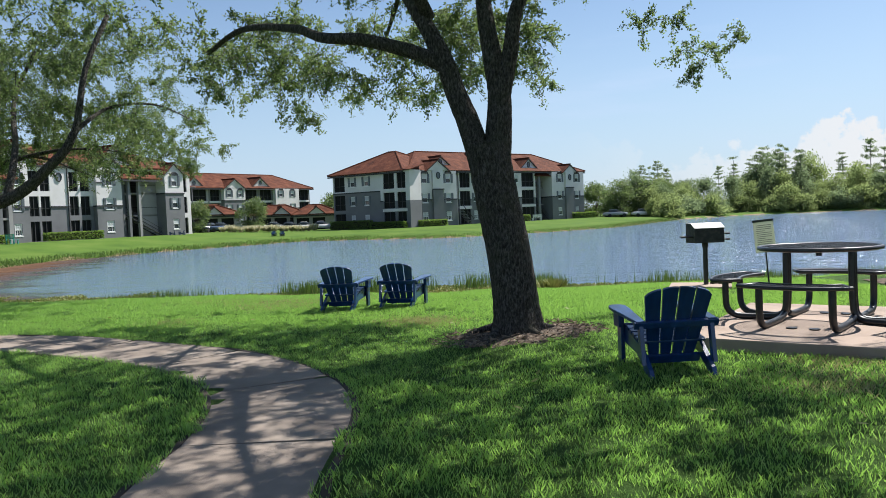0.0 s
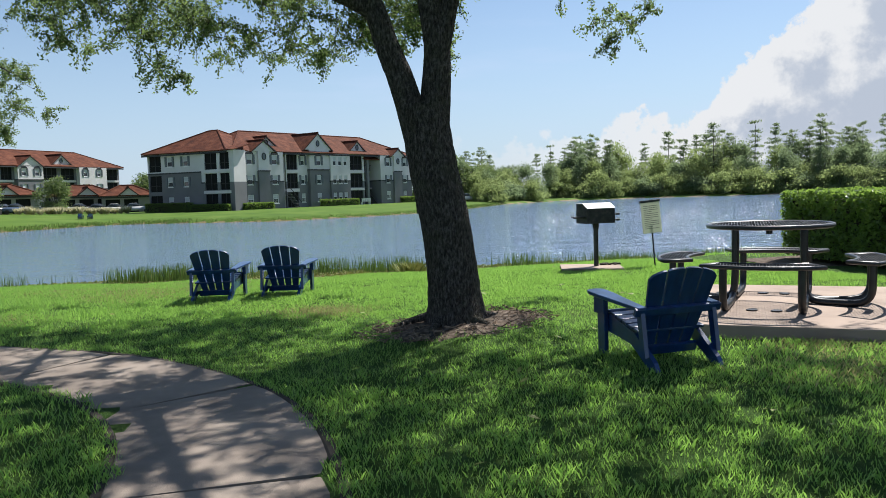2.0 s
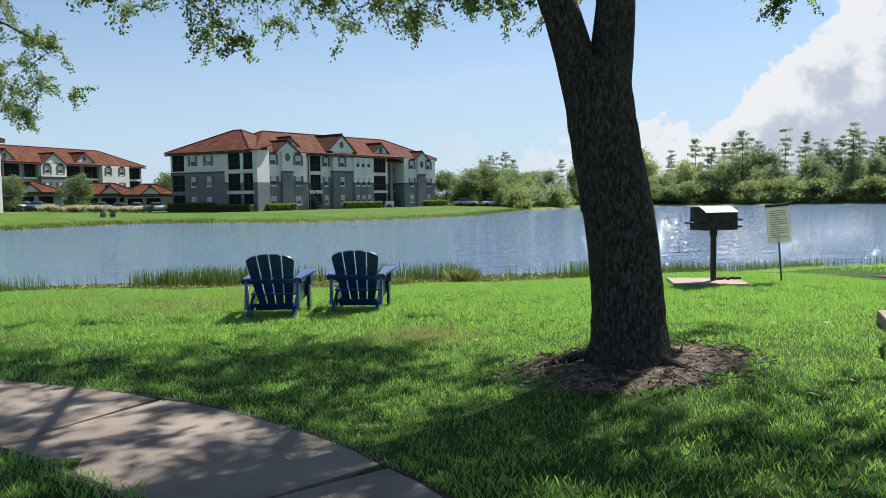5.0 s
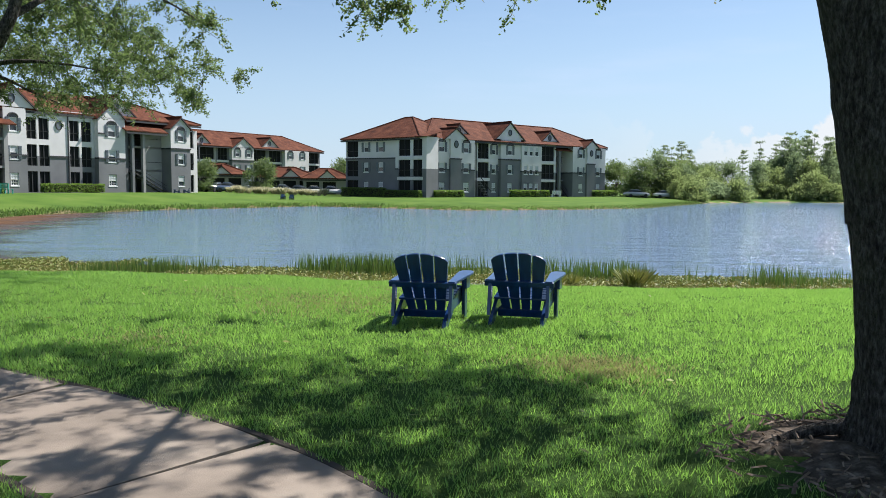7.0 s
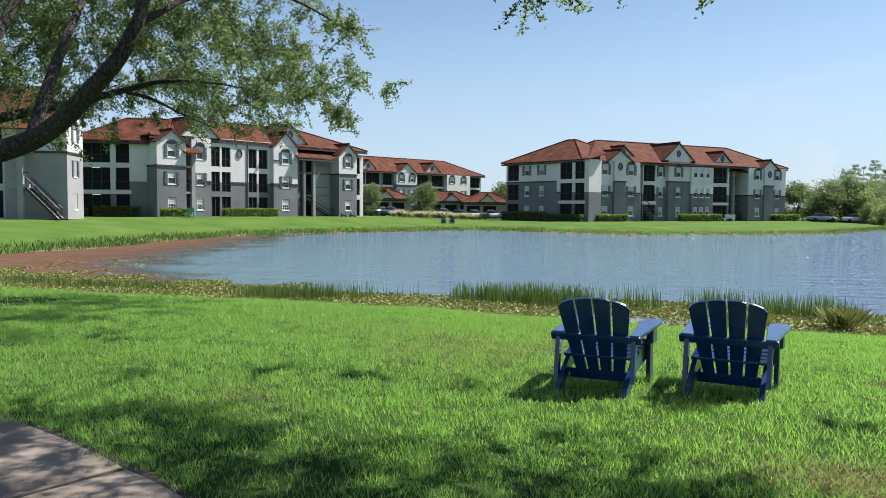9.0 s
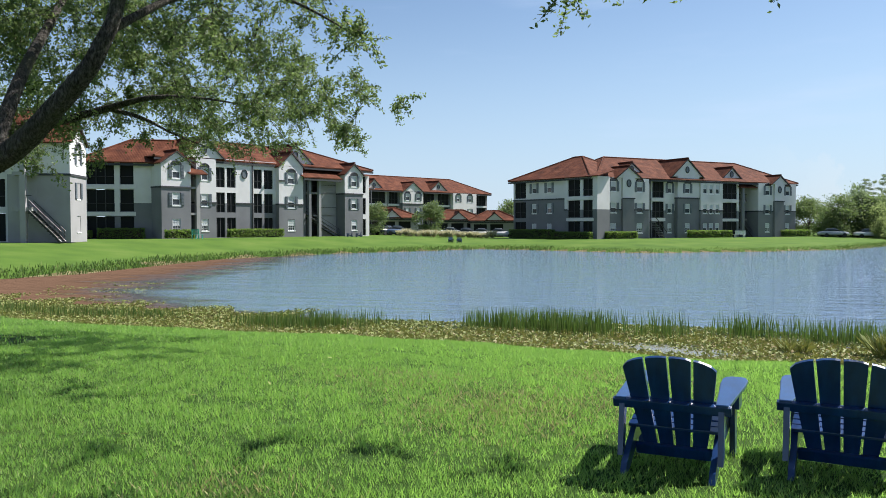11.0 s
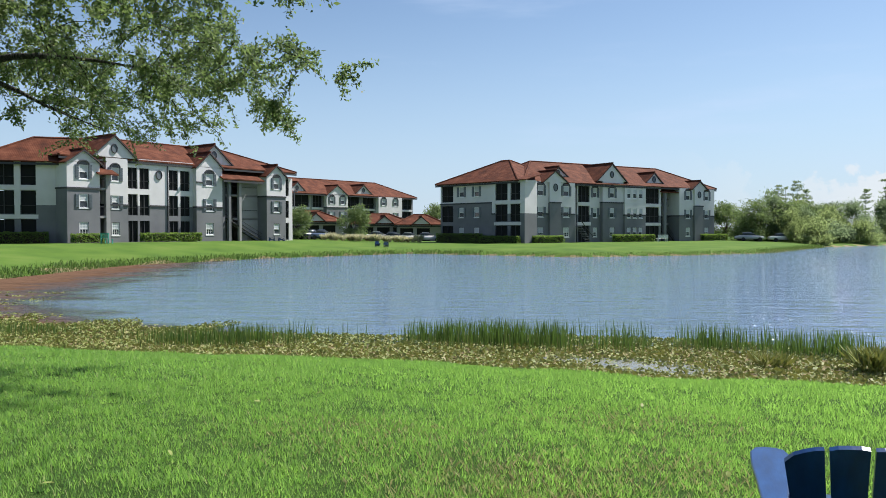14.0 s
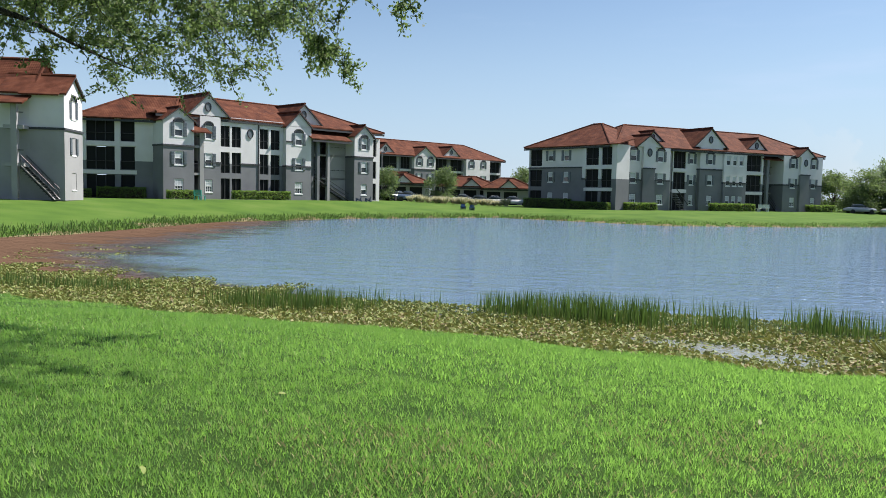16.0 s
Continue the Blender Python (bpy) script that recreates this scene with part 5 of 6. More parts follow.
    hip_roof(b, 0.5, 31.6, 0.4, 13.5, 9.2, 2.9)
    part("back_wall", box(0.5, 31.6, 13.2, 13.5, 0, 8.6), GREY, b)
    part("end_wall", box(31.6, 31.9, 10, 13.2, 0, 8.6), GREY, b)
    # short side turned to the lake
    c = house("white-framed end of the apartment house with large screened balconies", (-61.6, 79.6), (-54.6, 83.2), 0.12)
    holes = [(u, v, z + 0.15, z + 2.55) for u, v in ((0.95, 3.75), (4.35, 5.75)) for z in FLOORS]
    block(c, 0.3, 7.6, 0.0, 6, 8.45, holes, [(4.0, 0), (99, 1)], GW)
    balcony_bay(c, 0.95, 3.75, 0.0, 3, rail=True)
    balcony_bay(c, 4.35, 5.75, 0.0, 1)
    for z in (2.6, 5.55):
        part("balcony_band", box(0.3, 5.95, -0.06, -0.002, z, z + 0.42), WHITE, c)
    part("balcony_column", box(3.8, 4.3, -0.07, -0.002, 2.6, 8.2), WHITE, c)
    hip_roof(c, 0.3, 9.0, 0.0, 9.0, 8.5, 2.9, right=False)
    return b


def point_house():
    """The house standing forward on the far lawn."""
    b = house("three-storey apartment house on the lawn, grey and white, red tile roof", (-9, 118), (21.5, 146), -0.38)
    wins = [(u - 0.55, u + 0.55, z, z + 1.4) for u in (3.1, 7.9) for z in (0.86, 3.76, 6.74)]
    block(b, 1.0, 9.6, -0.4, 9, 8.7, wins, LOWER, GW, band_trim=4.15)
    bm = wall_grid(4.5, 6.6, 0, 8.7, [], -0.75, 0.349, UPPER)
    part("buttress_wall", bm, GW, b)
    part("string_course", box(4.4, 6.7, -0.84, -0.753, 5.66, 5.84), TRIM, b)
    gable_roof(b, 3.3, 7.7, -0.75, 5, 8.75, 1.55, vent=False)
    oval_vent(b, 5.55, -0.75, 7.9, 0.36, 0.5)
    gable_roof(b, 6.0, 10.2, 1.6, 7, 9.6, 1.5)
    for u in (3.1, 7.9):
        three_windows(b, u, -0.3, 1.05)
    part("pillar", box(9.7, 10.2, 0.0, 0.5, 0, 8.0), PALE, b)
    part("stair_back_wall", box(9.6, 11.2, 2.6, 2.8, 0, 8.4), PALE, b)
    for z in FLOORS[1:]:
        part("landing", box(9.61, 11.0, 0.6, 2.6, z - 0.25, z), PALE, b)
    for k in range(10):
        part("stair_step", box(9.8 + k * 0.22, 10.1 + k * 0.22, -1.4, -0.3, 2.3 - k * 0.24, 2.4 - k * 0.24), GREY, b)
    mesh_object("stair_rail", *tube([(9.8, -1.4, 3.3), (12.2, -1.4, 0.9)], 0.06, 6), IRON, b)
    holes = [(11.2, 13.5, z + 0.12, z + 2.5) for z in FLOORS]
    wins = [(14.6 - 0.4, 14.6 + 0.4, z, z + 1.4) for z in (0.86, 3.76, 6.74)]
    block(b, 11.0, 15.6, 0.6, 9, 8.6, holes + wins, [(4.15, 0), (99, 1)], GW)
    balcony_bay(b, 11.2, 13.5, 0.6, 3)
    for z in (2.55, 5.5):
        part("balcony_band", box(11.0, 13.7, 0.53, 0.598, z, z + 0.5), WHITE, b)
    three_windows(b, 14.6, 0.7, 0.8)
    wins = [(17.6 - 0.5, 17.6 + 0.5, z, z + 1.4) for z in (0.86, 3.76, 6.74)]
    block(b, 15.6, 20.0, 0.0, 9, 9.2, wins, [(6.0, 0), (99, 1)], GW, band_trim=6.0)
    gable_roof(b, 14.4, 20.6, 0.0, 7, 9.3, 2.6)
    three_windows(b, 17.6, 0.1, 0.95)
    wins = [(u - 0.42, u + 0.42, z, z + 1.4) for u in (20.9, 22.2, 23.5) for z in (0.86, 3.76, 6.74)]
    block(b, 20.0, 24.6, -0.3, 9, 8.7, wins, [(4.15, 0), (99, 1)], GW, band_trim=4.15)
    for u in (20.9, 22.2, 23.5):
        three_windows(b, u, -0.2, 0.8, "plain", ("plain", "plain"), False)
    holes = [(25.2, 28.3, z + 0.12, z + 2.5) for z in FLOORS]
    block(b, 24.6, 28.7, 0.2, 9, 8.7, holes, [(4.15, 0), (99, 1)], GW)
    balcony_bay(b, 25.2, 28.3, 0.2, 3)
    for z in (2.55, 5.5):
        part("balcony_band", box(24.8, 28.6, 0.13, 0.198, z, z + 0.4), WHITE, b)
    gable_roof(b, 25.6, 29.8, 0.8, 7, 9.3, 1.7)
    stair(b, 28.7, 32.6, 0.4, 4.0, 8.4)
    part("pillar", box(29.3, 29.8, 0.0, 0.4, 0, 7.8), GREY, b)
    slope(b, [((28.4, -0.3, 7.9), (32.6, -0.3, 7.9), (32.6, 2.4, 9.1), (28.4, 2.4, 9.1))])
    wins = [(u - 0.5, u + 0.5, z, z + 1.4) for u in (34.5, 39.2) for z in (0.86, 3.76, 6.74)]
    block(b, 32.4, 41.2, -0.4, 9, 8.6, wins, LOWER, GW, band_trim=4.15)
    bm = wall_grid(35.8, 37.9, 0, 8.6, [], -0.75, 0.349, UPPER)
    part("buttress_wall", bm, GW, b)
    part("string_course", box(35.7, 38.0, -0.84, -0.753, 5.66, 5.84), TRIM, b)
    gable_roof(b, 35.0, 38.8, -0.75, 4, 8.6, 1.3, vent=False)
    oval_vent(b, 36.85, -0.75, 7.6, 0.36, 0.5)
    for u in (34.5, 39.2):
        three_windows(b, u, -0.3, 1.0)
    hip_roof(b, 0.6, 41.2, 0.2, 13.0, 8.75, 3.5)
    part("back_wall", box(0.6, 41.2, 12.7, 13.0, 0, 8.6), GREY, b)
    part("end_wall", box(40.9, 41.2, 9.0, 12.7, 0, 8.6), GREY, b)
    # end elevation towards the near lake
    c = house("end elevation of the lawn apartment house with stacked screened balconies", (-21.6, 125.2), (-8.2, 116.0), -0.38)
    holes = [(u, v, z + 0.12, z + 2.5) for u, v in ((0.25, 2.6), (11.0, 13.2), (13.7, 15.4)) for z in FLOORS]
    wins = [(u - 0.45, u + 0.45, z, z + 1.4) for u in (4.25, 7.2) for z in (0.86, 3.76, 6.74)]
    block(c, 0.0, 10.4, 0.0, 7, 8.6, [h for h in holes if h[0] < 9] + wins, [(5.75, 0), (99, 1)], GW, band_trim=5.75)
    block(c, 10.4, 16.2, -0.35, 2.4, 8.7, [h for h in holes if h[0] > 9], LOWER, GW)
    part("string_course", box(10.35, 10.95, -0.44, -0.353, 4.06, 4.24), TRIM, c)
    for u0, u1, f in ((0.25, 2.6, 0.0), (11.0, 13.2, -0.35), (13.7, 15.4, -0.35)):
        balcony_bay(c, u0, u1, f, 2)
    for z in (2.55, 5.5):
        part("balcony_band", box(10.8, 15.6, -0.42, -0.353, z, z + 0.42), WHITE, c)
    for u in (4.25, 7.2):
        three_windows(c, u, 0.1, 0.9, "plain", ("plain", "plain"))
    hip_roof(c, 0.0, 14.6, 0.0, 13.0, 8.72, 3.55)
    slope(c, [((14.4, -0.9, 8.74), (16.8, -0.9, 8.74), (16.8, 2.6, 9.6), (14.4, 5.0, 10.2))])
    return b


def corner_house():
    """The house end seen nearest, with its outside stair."""
    b = house("pale grey end of an apartment house with an outside stair", (-57.0, 60.9), (-49.15, 64.2), 0.18)
    L = math.hypot(7.85, 3.3)
    holes = [(-0.6, 2.9, z + 0.1, z + 2.5) for z in FLOORS]
    block(b, -1.2, 3.5, 1.2, 5, 8.6, holes, [(99, 0)], [WHITE, WHITE])
    balcony_bay(b, -0.6, 2.9, 1.2, 3)
    part("dark_wall", box(3.5, 5.9, 1.0, 1.3, 0, 8.2), GREY, b)
    block(b, 5.9, L, 0.0, 4.0, 8.7, [], [(5.75, 0), (99, 1)], [PALE, WHITE], band_trim=5.75)
    part("pillar", box(5.0, 5.45, -1.3, -0.85, 0, 7.6), PALE, b)
    for z in FLOORS[1:]:
        part("landing", box(4.4, 5.9, -1.2, 1.0, z - 0.3, z), PALE, b)
        part("landing_rail", box(5.45, 5.9, -1.2, -1.1, z + 0.95, z + 1.02), IRON, b)
    n = 12
    for k in range(n):
        a, z = 8.2 - 2.5 * k / n, 2.6 * (k + 0.5) / n
        part("stair_step", box(a - 0.3, a, -1.25, -0.25, z - 0.07, z), IRON, b)
    for y in (-1.3, -0.2):
        for dz, r in ((0.0, 0.1), (0.9, 0.035), (0.55, 0.02)):
            mesh_object("stair_rail", *tube([(8.2, y, 0.05 + dz), (5.7, y, 2.65 + dz)], r, 6), IRON, b)
        for k in range(7):
            u, z = 8.1 - 2.4 * k / 6, 0.1 + 2.45 * k / 6
            mesh_object("baluster", *tube([(u, y, z), (u, y, z + 0.9)], 0.02, 5), IRON, b)
    slope(b, [((3.2, -1.8, 7.6), (6.1, -1.8, 7.6), (6.1, 1.6, 9.0), (3.2, 1.6, 9.0))])
    slope(b, [((5.3, -0.55, 8.45), (L - 0.2, -0.55, 8.45), (L - 0.2, 2.0, 10.0), (5.3, 2.0, 10.0)), ((5.3, 2.0, 10.0), (L - 0.2, 2.0, 10.0), (L - 0.2, 4.6, 8.45), (5.3, 4.6, 8.45))])
    hip_roof(b, -1.4, 5.4, 1.0, 6, 8.7, 3.0, right=False)
    # window face round the corner
    c = house("white gabled window bay of the corner apartment house", (-49.12, 64.22), (-50.75, 68.1), 0.18)
    wins = [(2.1 - 0.5, 2.1 + 0.5, z, z + 1.4) for z in (0.86, 3.76, 6.74)]
    block(c, 0.0, 4.2, 0.0, 5, 8.7, wins, [(5.75, 0), (99, 1)], [PALE, WHITE], band_trim=5.75)
    gable_roof(c, 0.0, 4.2, 0.0, 5, 8.7, 1.5, vent=False)
    three_windows(c, 2.1, 0.1)


def rear_house():
    """The house behind the car park."""
    b = house("distant three-storey apartment house, dark grey and white, red roof", (-60.0, 148), (-30.0, 197.0), 0.25)
    spans = ((6.4, 12.8, "stair"), (12.8, 16.2, "b"), (16.2, 22.0, "g"), (22.0, 26.6, "b"), (26.6, 31.0, "b"), (31.0, 34.2, "w"), (34.2, 38.4, "w"), (38.4, 42.9, "b"))
    for u0, u1, kind in spans:
        m = (u0 + u1) / 2
        if kind == "b" or kind == "stair":
            holes = [(u0 + 0.5, u1 - 0.5, z + 0.12, z + 2.5) for z in FLOORS]
            block(b, u0, u1, 0.6, 9, 8.5, holes, [(99, 0)], [GREY, GREY] if kind == "b" else [PALE, PALE])
            balcony_bay(b, u0 + 0.5, u1 - 0.5, 0.6, 3)
            for z in (2.6, 5.55):
                part("balcony_band", box(u0 + 0.2, u1 - 0.2, 0.53, 0.597, z, z + 0.4), WHITE, b)
        else:
            us = (m - 1.5, m + 1.5) if kind == "g" else (m,)
            wins = [(u - 0.5, u + 0.5, z, z + 1.4) for u in us for z in (0.86, 3.76, 6.74)]
            block(b, u0, u1, -0.3, 9, 8.6, wins, [(6.0, 0), (99, 1)] if kind == "g" else [(4.15, 0), (99, 1)], GW, band_trim=6.0 if kind == "g" else 4.15)
            for u in us:
                three_windows(b, u, -0.2, 1.0)
            if kind == "g":
                gable_roof(b, u0, u1, -0.3, 7, 8.6, 2.0, vent=False)
    gable_roof(b, 7.0, 11.5, 0.5, 7, 9.0, 1.9)
    gable_roof(b, 24.8, 29.6, 0.5, 7, 9.2, 1.9)
    hip_roof(b, -2.0, 42.9, 0.3, 13.0, 8.75, 3.4)
    part("back_wall", box(-2, 42.9, 12.7, 13.0, 0, 8.6), GREY, b)
    part("side_wall", box(-2, 6.4, 0.9, 1.2, 0, 8.6), GREY, b)
    part("end_wall", box(42.6, 42.9, 9.0, 12.7, 0, 8.6), GREY, b)


lake_house()
point_house()
corner_house()
rear_house()


def garage(P, turn, w, d, label):
    b = empty("garage", label, "garage", pose(P[0], P[1], gz(*P), 0, 0, turn), "garages by the car park")
    holes = [(u, u + 2.2, 0.0, 2.1) for u in np.arange(-w / 2 + 0.5, w / 2 - 2.3, 2.8)]
    part("wall", wall_grid(-w / 2, w / 2, 0, 2.7, holes, 0, 0.25, [(99, 0)]), [PALE], b)
    for h in holes:
        # Each opening is closed with the same flat black sheet.
        part("garage_door", box(h[0], h[1], 0.16, 0.22, 0.0, 2.1), SCREEN_SHADE, b)
    part("side_wall", box(-w / 2, -w / 2 + 0.25, 0.25, d, 0, 2.7), PALE, b)
    part("side_wall", box(w / 2 - 0.25, w / 2, 0.25, d, 0, 2.7), PALE, b)
    hip_roof(b, -w / 2, w / 2, 0, d, 2.75, 1.7, 0.5)
    gable_roof(b, -1.6, 1.6, -0.4, d / 2, 2.75, 1.3, vent=False)


garage((-42.5, 128.5), 40, 9.5, 6, "low garage with a red tile roof and small gable")
garage((-33.5, 138.0), 25, 9.0, 6, "low garage with a red tile roof beside the car park")
garage((-27.0, 137.5), 15, 8.0, 6, "low garage with a plain red tile roof")

# ---- woods, shrubs and small things on the far bank ----


def clumped(n_clumps, per, shape, size, clump_r, flat=0.75):
    """Leaf places for a crown whose clumps lie where shape() puts them."""
    C, A, X, S = [], [], [], []
    for i in range(n_clumps):
        c, r = shape(i)
        r *= clump_r
        d = unit(per)
        d[:, 2] *= flat
        p = np.array(c) + d * r * rng.uniform(0.35, 1.35, (per, 1))
        C.append(p)
        A.append(unit(per) + np.array((0, 0, -0.3)))
        X.append(np.cross(d + unit(per) * 0.5, unit(per)))
        S.append(rng.uniform(0.7, 1.3, per) * size)
    return np.concatenate(C), np.concatenate(A), np.concatenate(X), np.concatenate(S)


def broadleaf_parts(h, spread_r, leaf, mat, n=26, per=70, low=0.18):
    def shape(i):
        t = rng.uniform(low, 1.0)
        rr = spread_r * math.sin(math.pi * min(1, 0.18 + 0.80 * t)) ** 0.7 * rng.uniform(0.3, 1.0)
        a = rng.uniform(0, 6.28)
        return (rr * math.cos(a), rr * math.sin(a), h * (0.06 + 0.88 * t)), rng.uniform(0.7, 1.25)
    C, A, X, S = clumped(n, per, shape, leaf, spread_r * 0.36)
    C[:, 2] = np.maximum(C[:, 2], 0.1)
    crown = cards(C, A, X, S, S * 0.65, mat, "crown", simple=True)
    limbs = [([(0, 0, -0.3), (0.1, 0, h * 0.25), (0, 0.1, h * 0.6)], h * 0.028, h * 0.01)]
    for k in range(4):
        a = k * 1.6
        limbs.append(([(0, 0, h * 0.2), (spread_r * 0.3 * math.cos(a), spread_r * 0.3 * math.sin(a), h * 0.45), (spread_r * 0.6 * math.cos(a), spread_r * 0.6 * math.sin(a), h * 0.65)], h * 0.015, h * 0.004))
    trunk = wood("trunk", limbs, None, 8)
    return trunk, crown


def conifer_parts(h, spread_r, leaf, mat):
    """Feathery open cypress: short level branches in uneven tiers, each carrying flat sprays of needles."""
    tiers = 15
    limbs = [([(0, 0, -0.3), (0.12, 0, h * 0.5), (0, 0, h * 0.97)], h * 0.013, h * 0.003)]
    C = []
    for k in range(tiers):
        t = k / (tiers - 1)
        z = h * (0.34 + 0.64 * t) + rng.uniform(-0.4, 0.4)
        if rng.random() < 0.18:
            continue
        for a in rng.uniform(0, 6.28, 5):
            reach = spread_r * (0.75 + 0.35 * t - 0.62 * t ** 4) * rng.uniform(0.3, 1.1)
            tip = np.array((reach * math.cos(a), reach * math.sin(a), z + rng.uniform(-0.1, 0.5)))
            m = 36
            f = rng.uniform(0.25, 1.08, (m, 1)) ** 0.7
            C.append(np.array((0, 0, z)) * (1 - f) + tip * f + unit(m) * np.array((0.6, 0.6, 0.34)) * rng.uniform(0.2, 1.0, (m, 1)))
    C = np.concatenate(C)
    S = leaf * rng.uniform(0.7, 1.3, len(C))
    crown = cards(C, unit(len(C)) + np.array((0, 0, 0.3)), unit(len(C)), S, S * 0.55, mat, "crown", simple=True)
    return wood("trunk", limbs, None, 6), crown


def plant(name, parts_of, at, turn, scale, label, category, group):
    e = empty(name, label, category, pose(at[0], at[1], at[2], 0, 0, turn) @ Matrix.Diagonal((scale[0], scale[0], scale[1], 1)), group)
    for p in parts_of:
        o = new(p.name.split(".")[0], p.data)
        o.parent = e
    return e


def drop(ob):
    bpy.data.objects.remove(ob)


kinds = [broadleaf_parts(9.5, 4.6, 0.42, HAZED_WOOD_LEAF, 52, 85, 0.05) for _ in range(3)] + [broadleaf_parts(8.0, 4.2, 0.40, HAZED_SCRUB_LEAF, 50, 85, 0.0) for _ in range(2)]
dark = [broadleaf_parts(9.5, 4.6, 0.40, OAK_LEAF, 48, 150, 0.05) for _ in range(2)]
scrub = [broadleaf_parts(4.2, 3.4, 0.36, HAZED_SCRUB_LEAF, 26, 140, 0.0) for _ in range(2)] + [broadleaf_parts(4.0, 3.3, 0.36, HAZED_WOOD_LEAF, 26, 140, 0.0)]
pines = [conifer_parts(14.0, 2.3, 0.30, HAZED_PINE_LEAF) for _ in range(4)]
wood_edge = [(38, 142), (55, 160), (76, 158), (98, 148), (112, 136), (126, 110)]
we = np.array(wood_edge, float)
wl = np.concatenate([[0], np.cumsum(np.hypot(*np.diff(we, axis=0).T))])


def along_edge(s, back):
    x, y = np.interp(s, wl, we[:, 0]), np.interp(s, wl, we[:, 1])
    x2, y2 = np.interp(s + 1, wl, we[:, 0]), np.interp(s + 1, wl, we[:, 1])
    tx, ty = (x2 - x, y2 - y) if s < wl[-1] - 1 else (0.5, -0.85)
    l = math.hypot(tx, ty)
    return x - ty / l * back * -1 * -1, y + tx / l * back


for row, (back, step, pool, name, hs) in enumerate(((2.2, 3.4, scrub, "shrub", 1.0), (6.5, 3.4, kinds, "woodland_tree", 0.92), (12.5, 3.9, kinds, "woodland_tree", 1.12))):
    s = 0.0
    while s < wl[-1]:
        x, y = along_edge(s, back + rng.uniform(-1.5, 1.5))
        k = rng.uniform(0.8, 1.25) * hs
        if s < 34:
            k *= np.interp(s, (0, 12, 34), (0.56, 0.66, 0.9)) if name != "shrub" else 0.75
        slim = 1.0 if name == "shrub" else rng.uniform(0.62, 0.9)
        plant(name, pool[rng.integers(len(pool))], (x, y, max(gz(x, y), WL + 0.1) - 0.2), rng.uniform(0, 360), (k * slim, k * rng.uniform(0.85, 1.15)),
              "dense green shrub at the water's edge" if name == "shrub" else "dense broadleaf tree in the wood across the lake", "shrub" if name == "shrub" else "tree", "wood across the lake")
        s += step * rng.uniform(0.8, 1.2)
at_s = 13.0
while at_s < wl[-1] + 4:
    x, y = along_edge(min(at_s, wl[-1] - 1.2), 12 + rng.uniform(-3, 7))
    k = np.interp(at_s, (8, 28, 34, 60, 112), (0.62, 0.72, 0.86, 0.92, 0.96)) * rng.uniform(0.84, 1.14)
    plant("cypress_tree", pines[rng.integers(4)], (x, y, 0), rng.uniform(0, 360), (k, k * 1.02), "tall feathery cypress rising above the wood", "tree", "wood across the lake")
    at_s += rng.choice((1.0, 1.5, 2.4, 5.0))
# trees round the houses
for x, y, k, pool in ((29, 150, 0.8, 0), (34, 153, 0.85, 1), (39, 156, 0.8, 2), (45, 160, 0.8, 0), (26, 158, 0.8, 1), (-27, 186, 1.0, 0), (-21, 190, 1.0, 1), (-14, 188, 0.95, 2), (-33, 190, 0.9, 1), (-8, 180, 0.9, 0)):
    plant("shade_tree", dark[pool % 2], (x, y, gz(x, y) - 0.1), x * 37 % 360, (k, k * 0.9), "round green tree beside the apartment houses", "tree", "trees by the houses")
for x, y, k in ((-34.5, 124.0, 0.55), (-42.0, 119.5, 0.50)):
    plant("small_tree", dark[1], (x, y, gz(x, y)), 40, (k, k), "small young tree by the car park", "tree", "trees by the houses")
for p in kinds + dark + scrub + pines:
    for o in p:
        drop(o)


def hedge(label, P0, P1, width, height, leaf, count, z0=None, name="hedge"):
    """A clipped hedge: dark solid core for the shade inside, and a skin of small leaves with uneven top."""
    a, b = np.array(P0, float), np.array(P1, float)
    L = np.hypot(*(b - a))
    z0 = gz(*((a + b) / 2)) if z0 is None else z0
    e = empty(name, label, "hedge", pose(a[0], a[1], z0, 0, 0, math.degrees(math.atan2(b[1] - a[1], b[0] - a[0]))))
    n = count
    face = rng.choice(4, n, p=np.array((height * L, height * L, width * L, 2 * height * width)) / (2 * height * L + width * L + 2 * height * width))
    u, w, z = rng.uniform(0, L, n), rng.uniform(0, width, n), rng.uniform(0.06, height, n)
    w = np.where(face == 0, 0, np.where(face == 1, width, w))
    z = np.where(face == 2, height, z)
    u = np.where(face == 3, np.where(rng.random(n) < 0.5, 0, L), u)
    P = np.stack([u, w, z], -1)
    lump = np.array([noise.noise(Vector(p * 2.2)) for p in P])[:, None]
    mid = np.stack([np.clip(u, 0.4, L - 0.4), np.full(n, width / 2), np.clip(z, 0.3, height - 0.4)], -1)
    out = (P - mid) / np.maximum(np.linalg.norm(P - mid, axis=1, keepdims=True), 1e-6)
    P = P + out * (0.09 * lump + rng.uniform(-0.09, 0.03, (n, 1)) - 0.03)
    cards(P, unit(n) + out * 0.6, unit(n), leaf * rng.uniform(0.7, 1.3, n), leaf * 0.6, HEDGE_LEAF, "foliage", e, simple=True)
    # Plain box in dark brown stands for shaded twigs behind the leaves.
    part("core", box(0.12, L - 0.12, 0.12, width - 0.12, 0.05, height - 0.14, bevel=0.08), EARTH_SHADE, e, "solid dark core standing for the shaded twigs inside")
    return e


hedge("thick clipped green hedge beside the picnic pad", (8.15, 16.3), (7.0, 6.5), 1.7, 1.18, 0.075, 62000, 0.0)
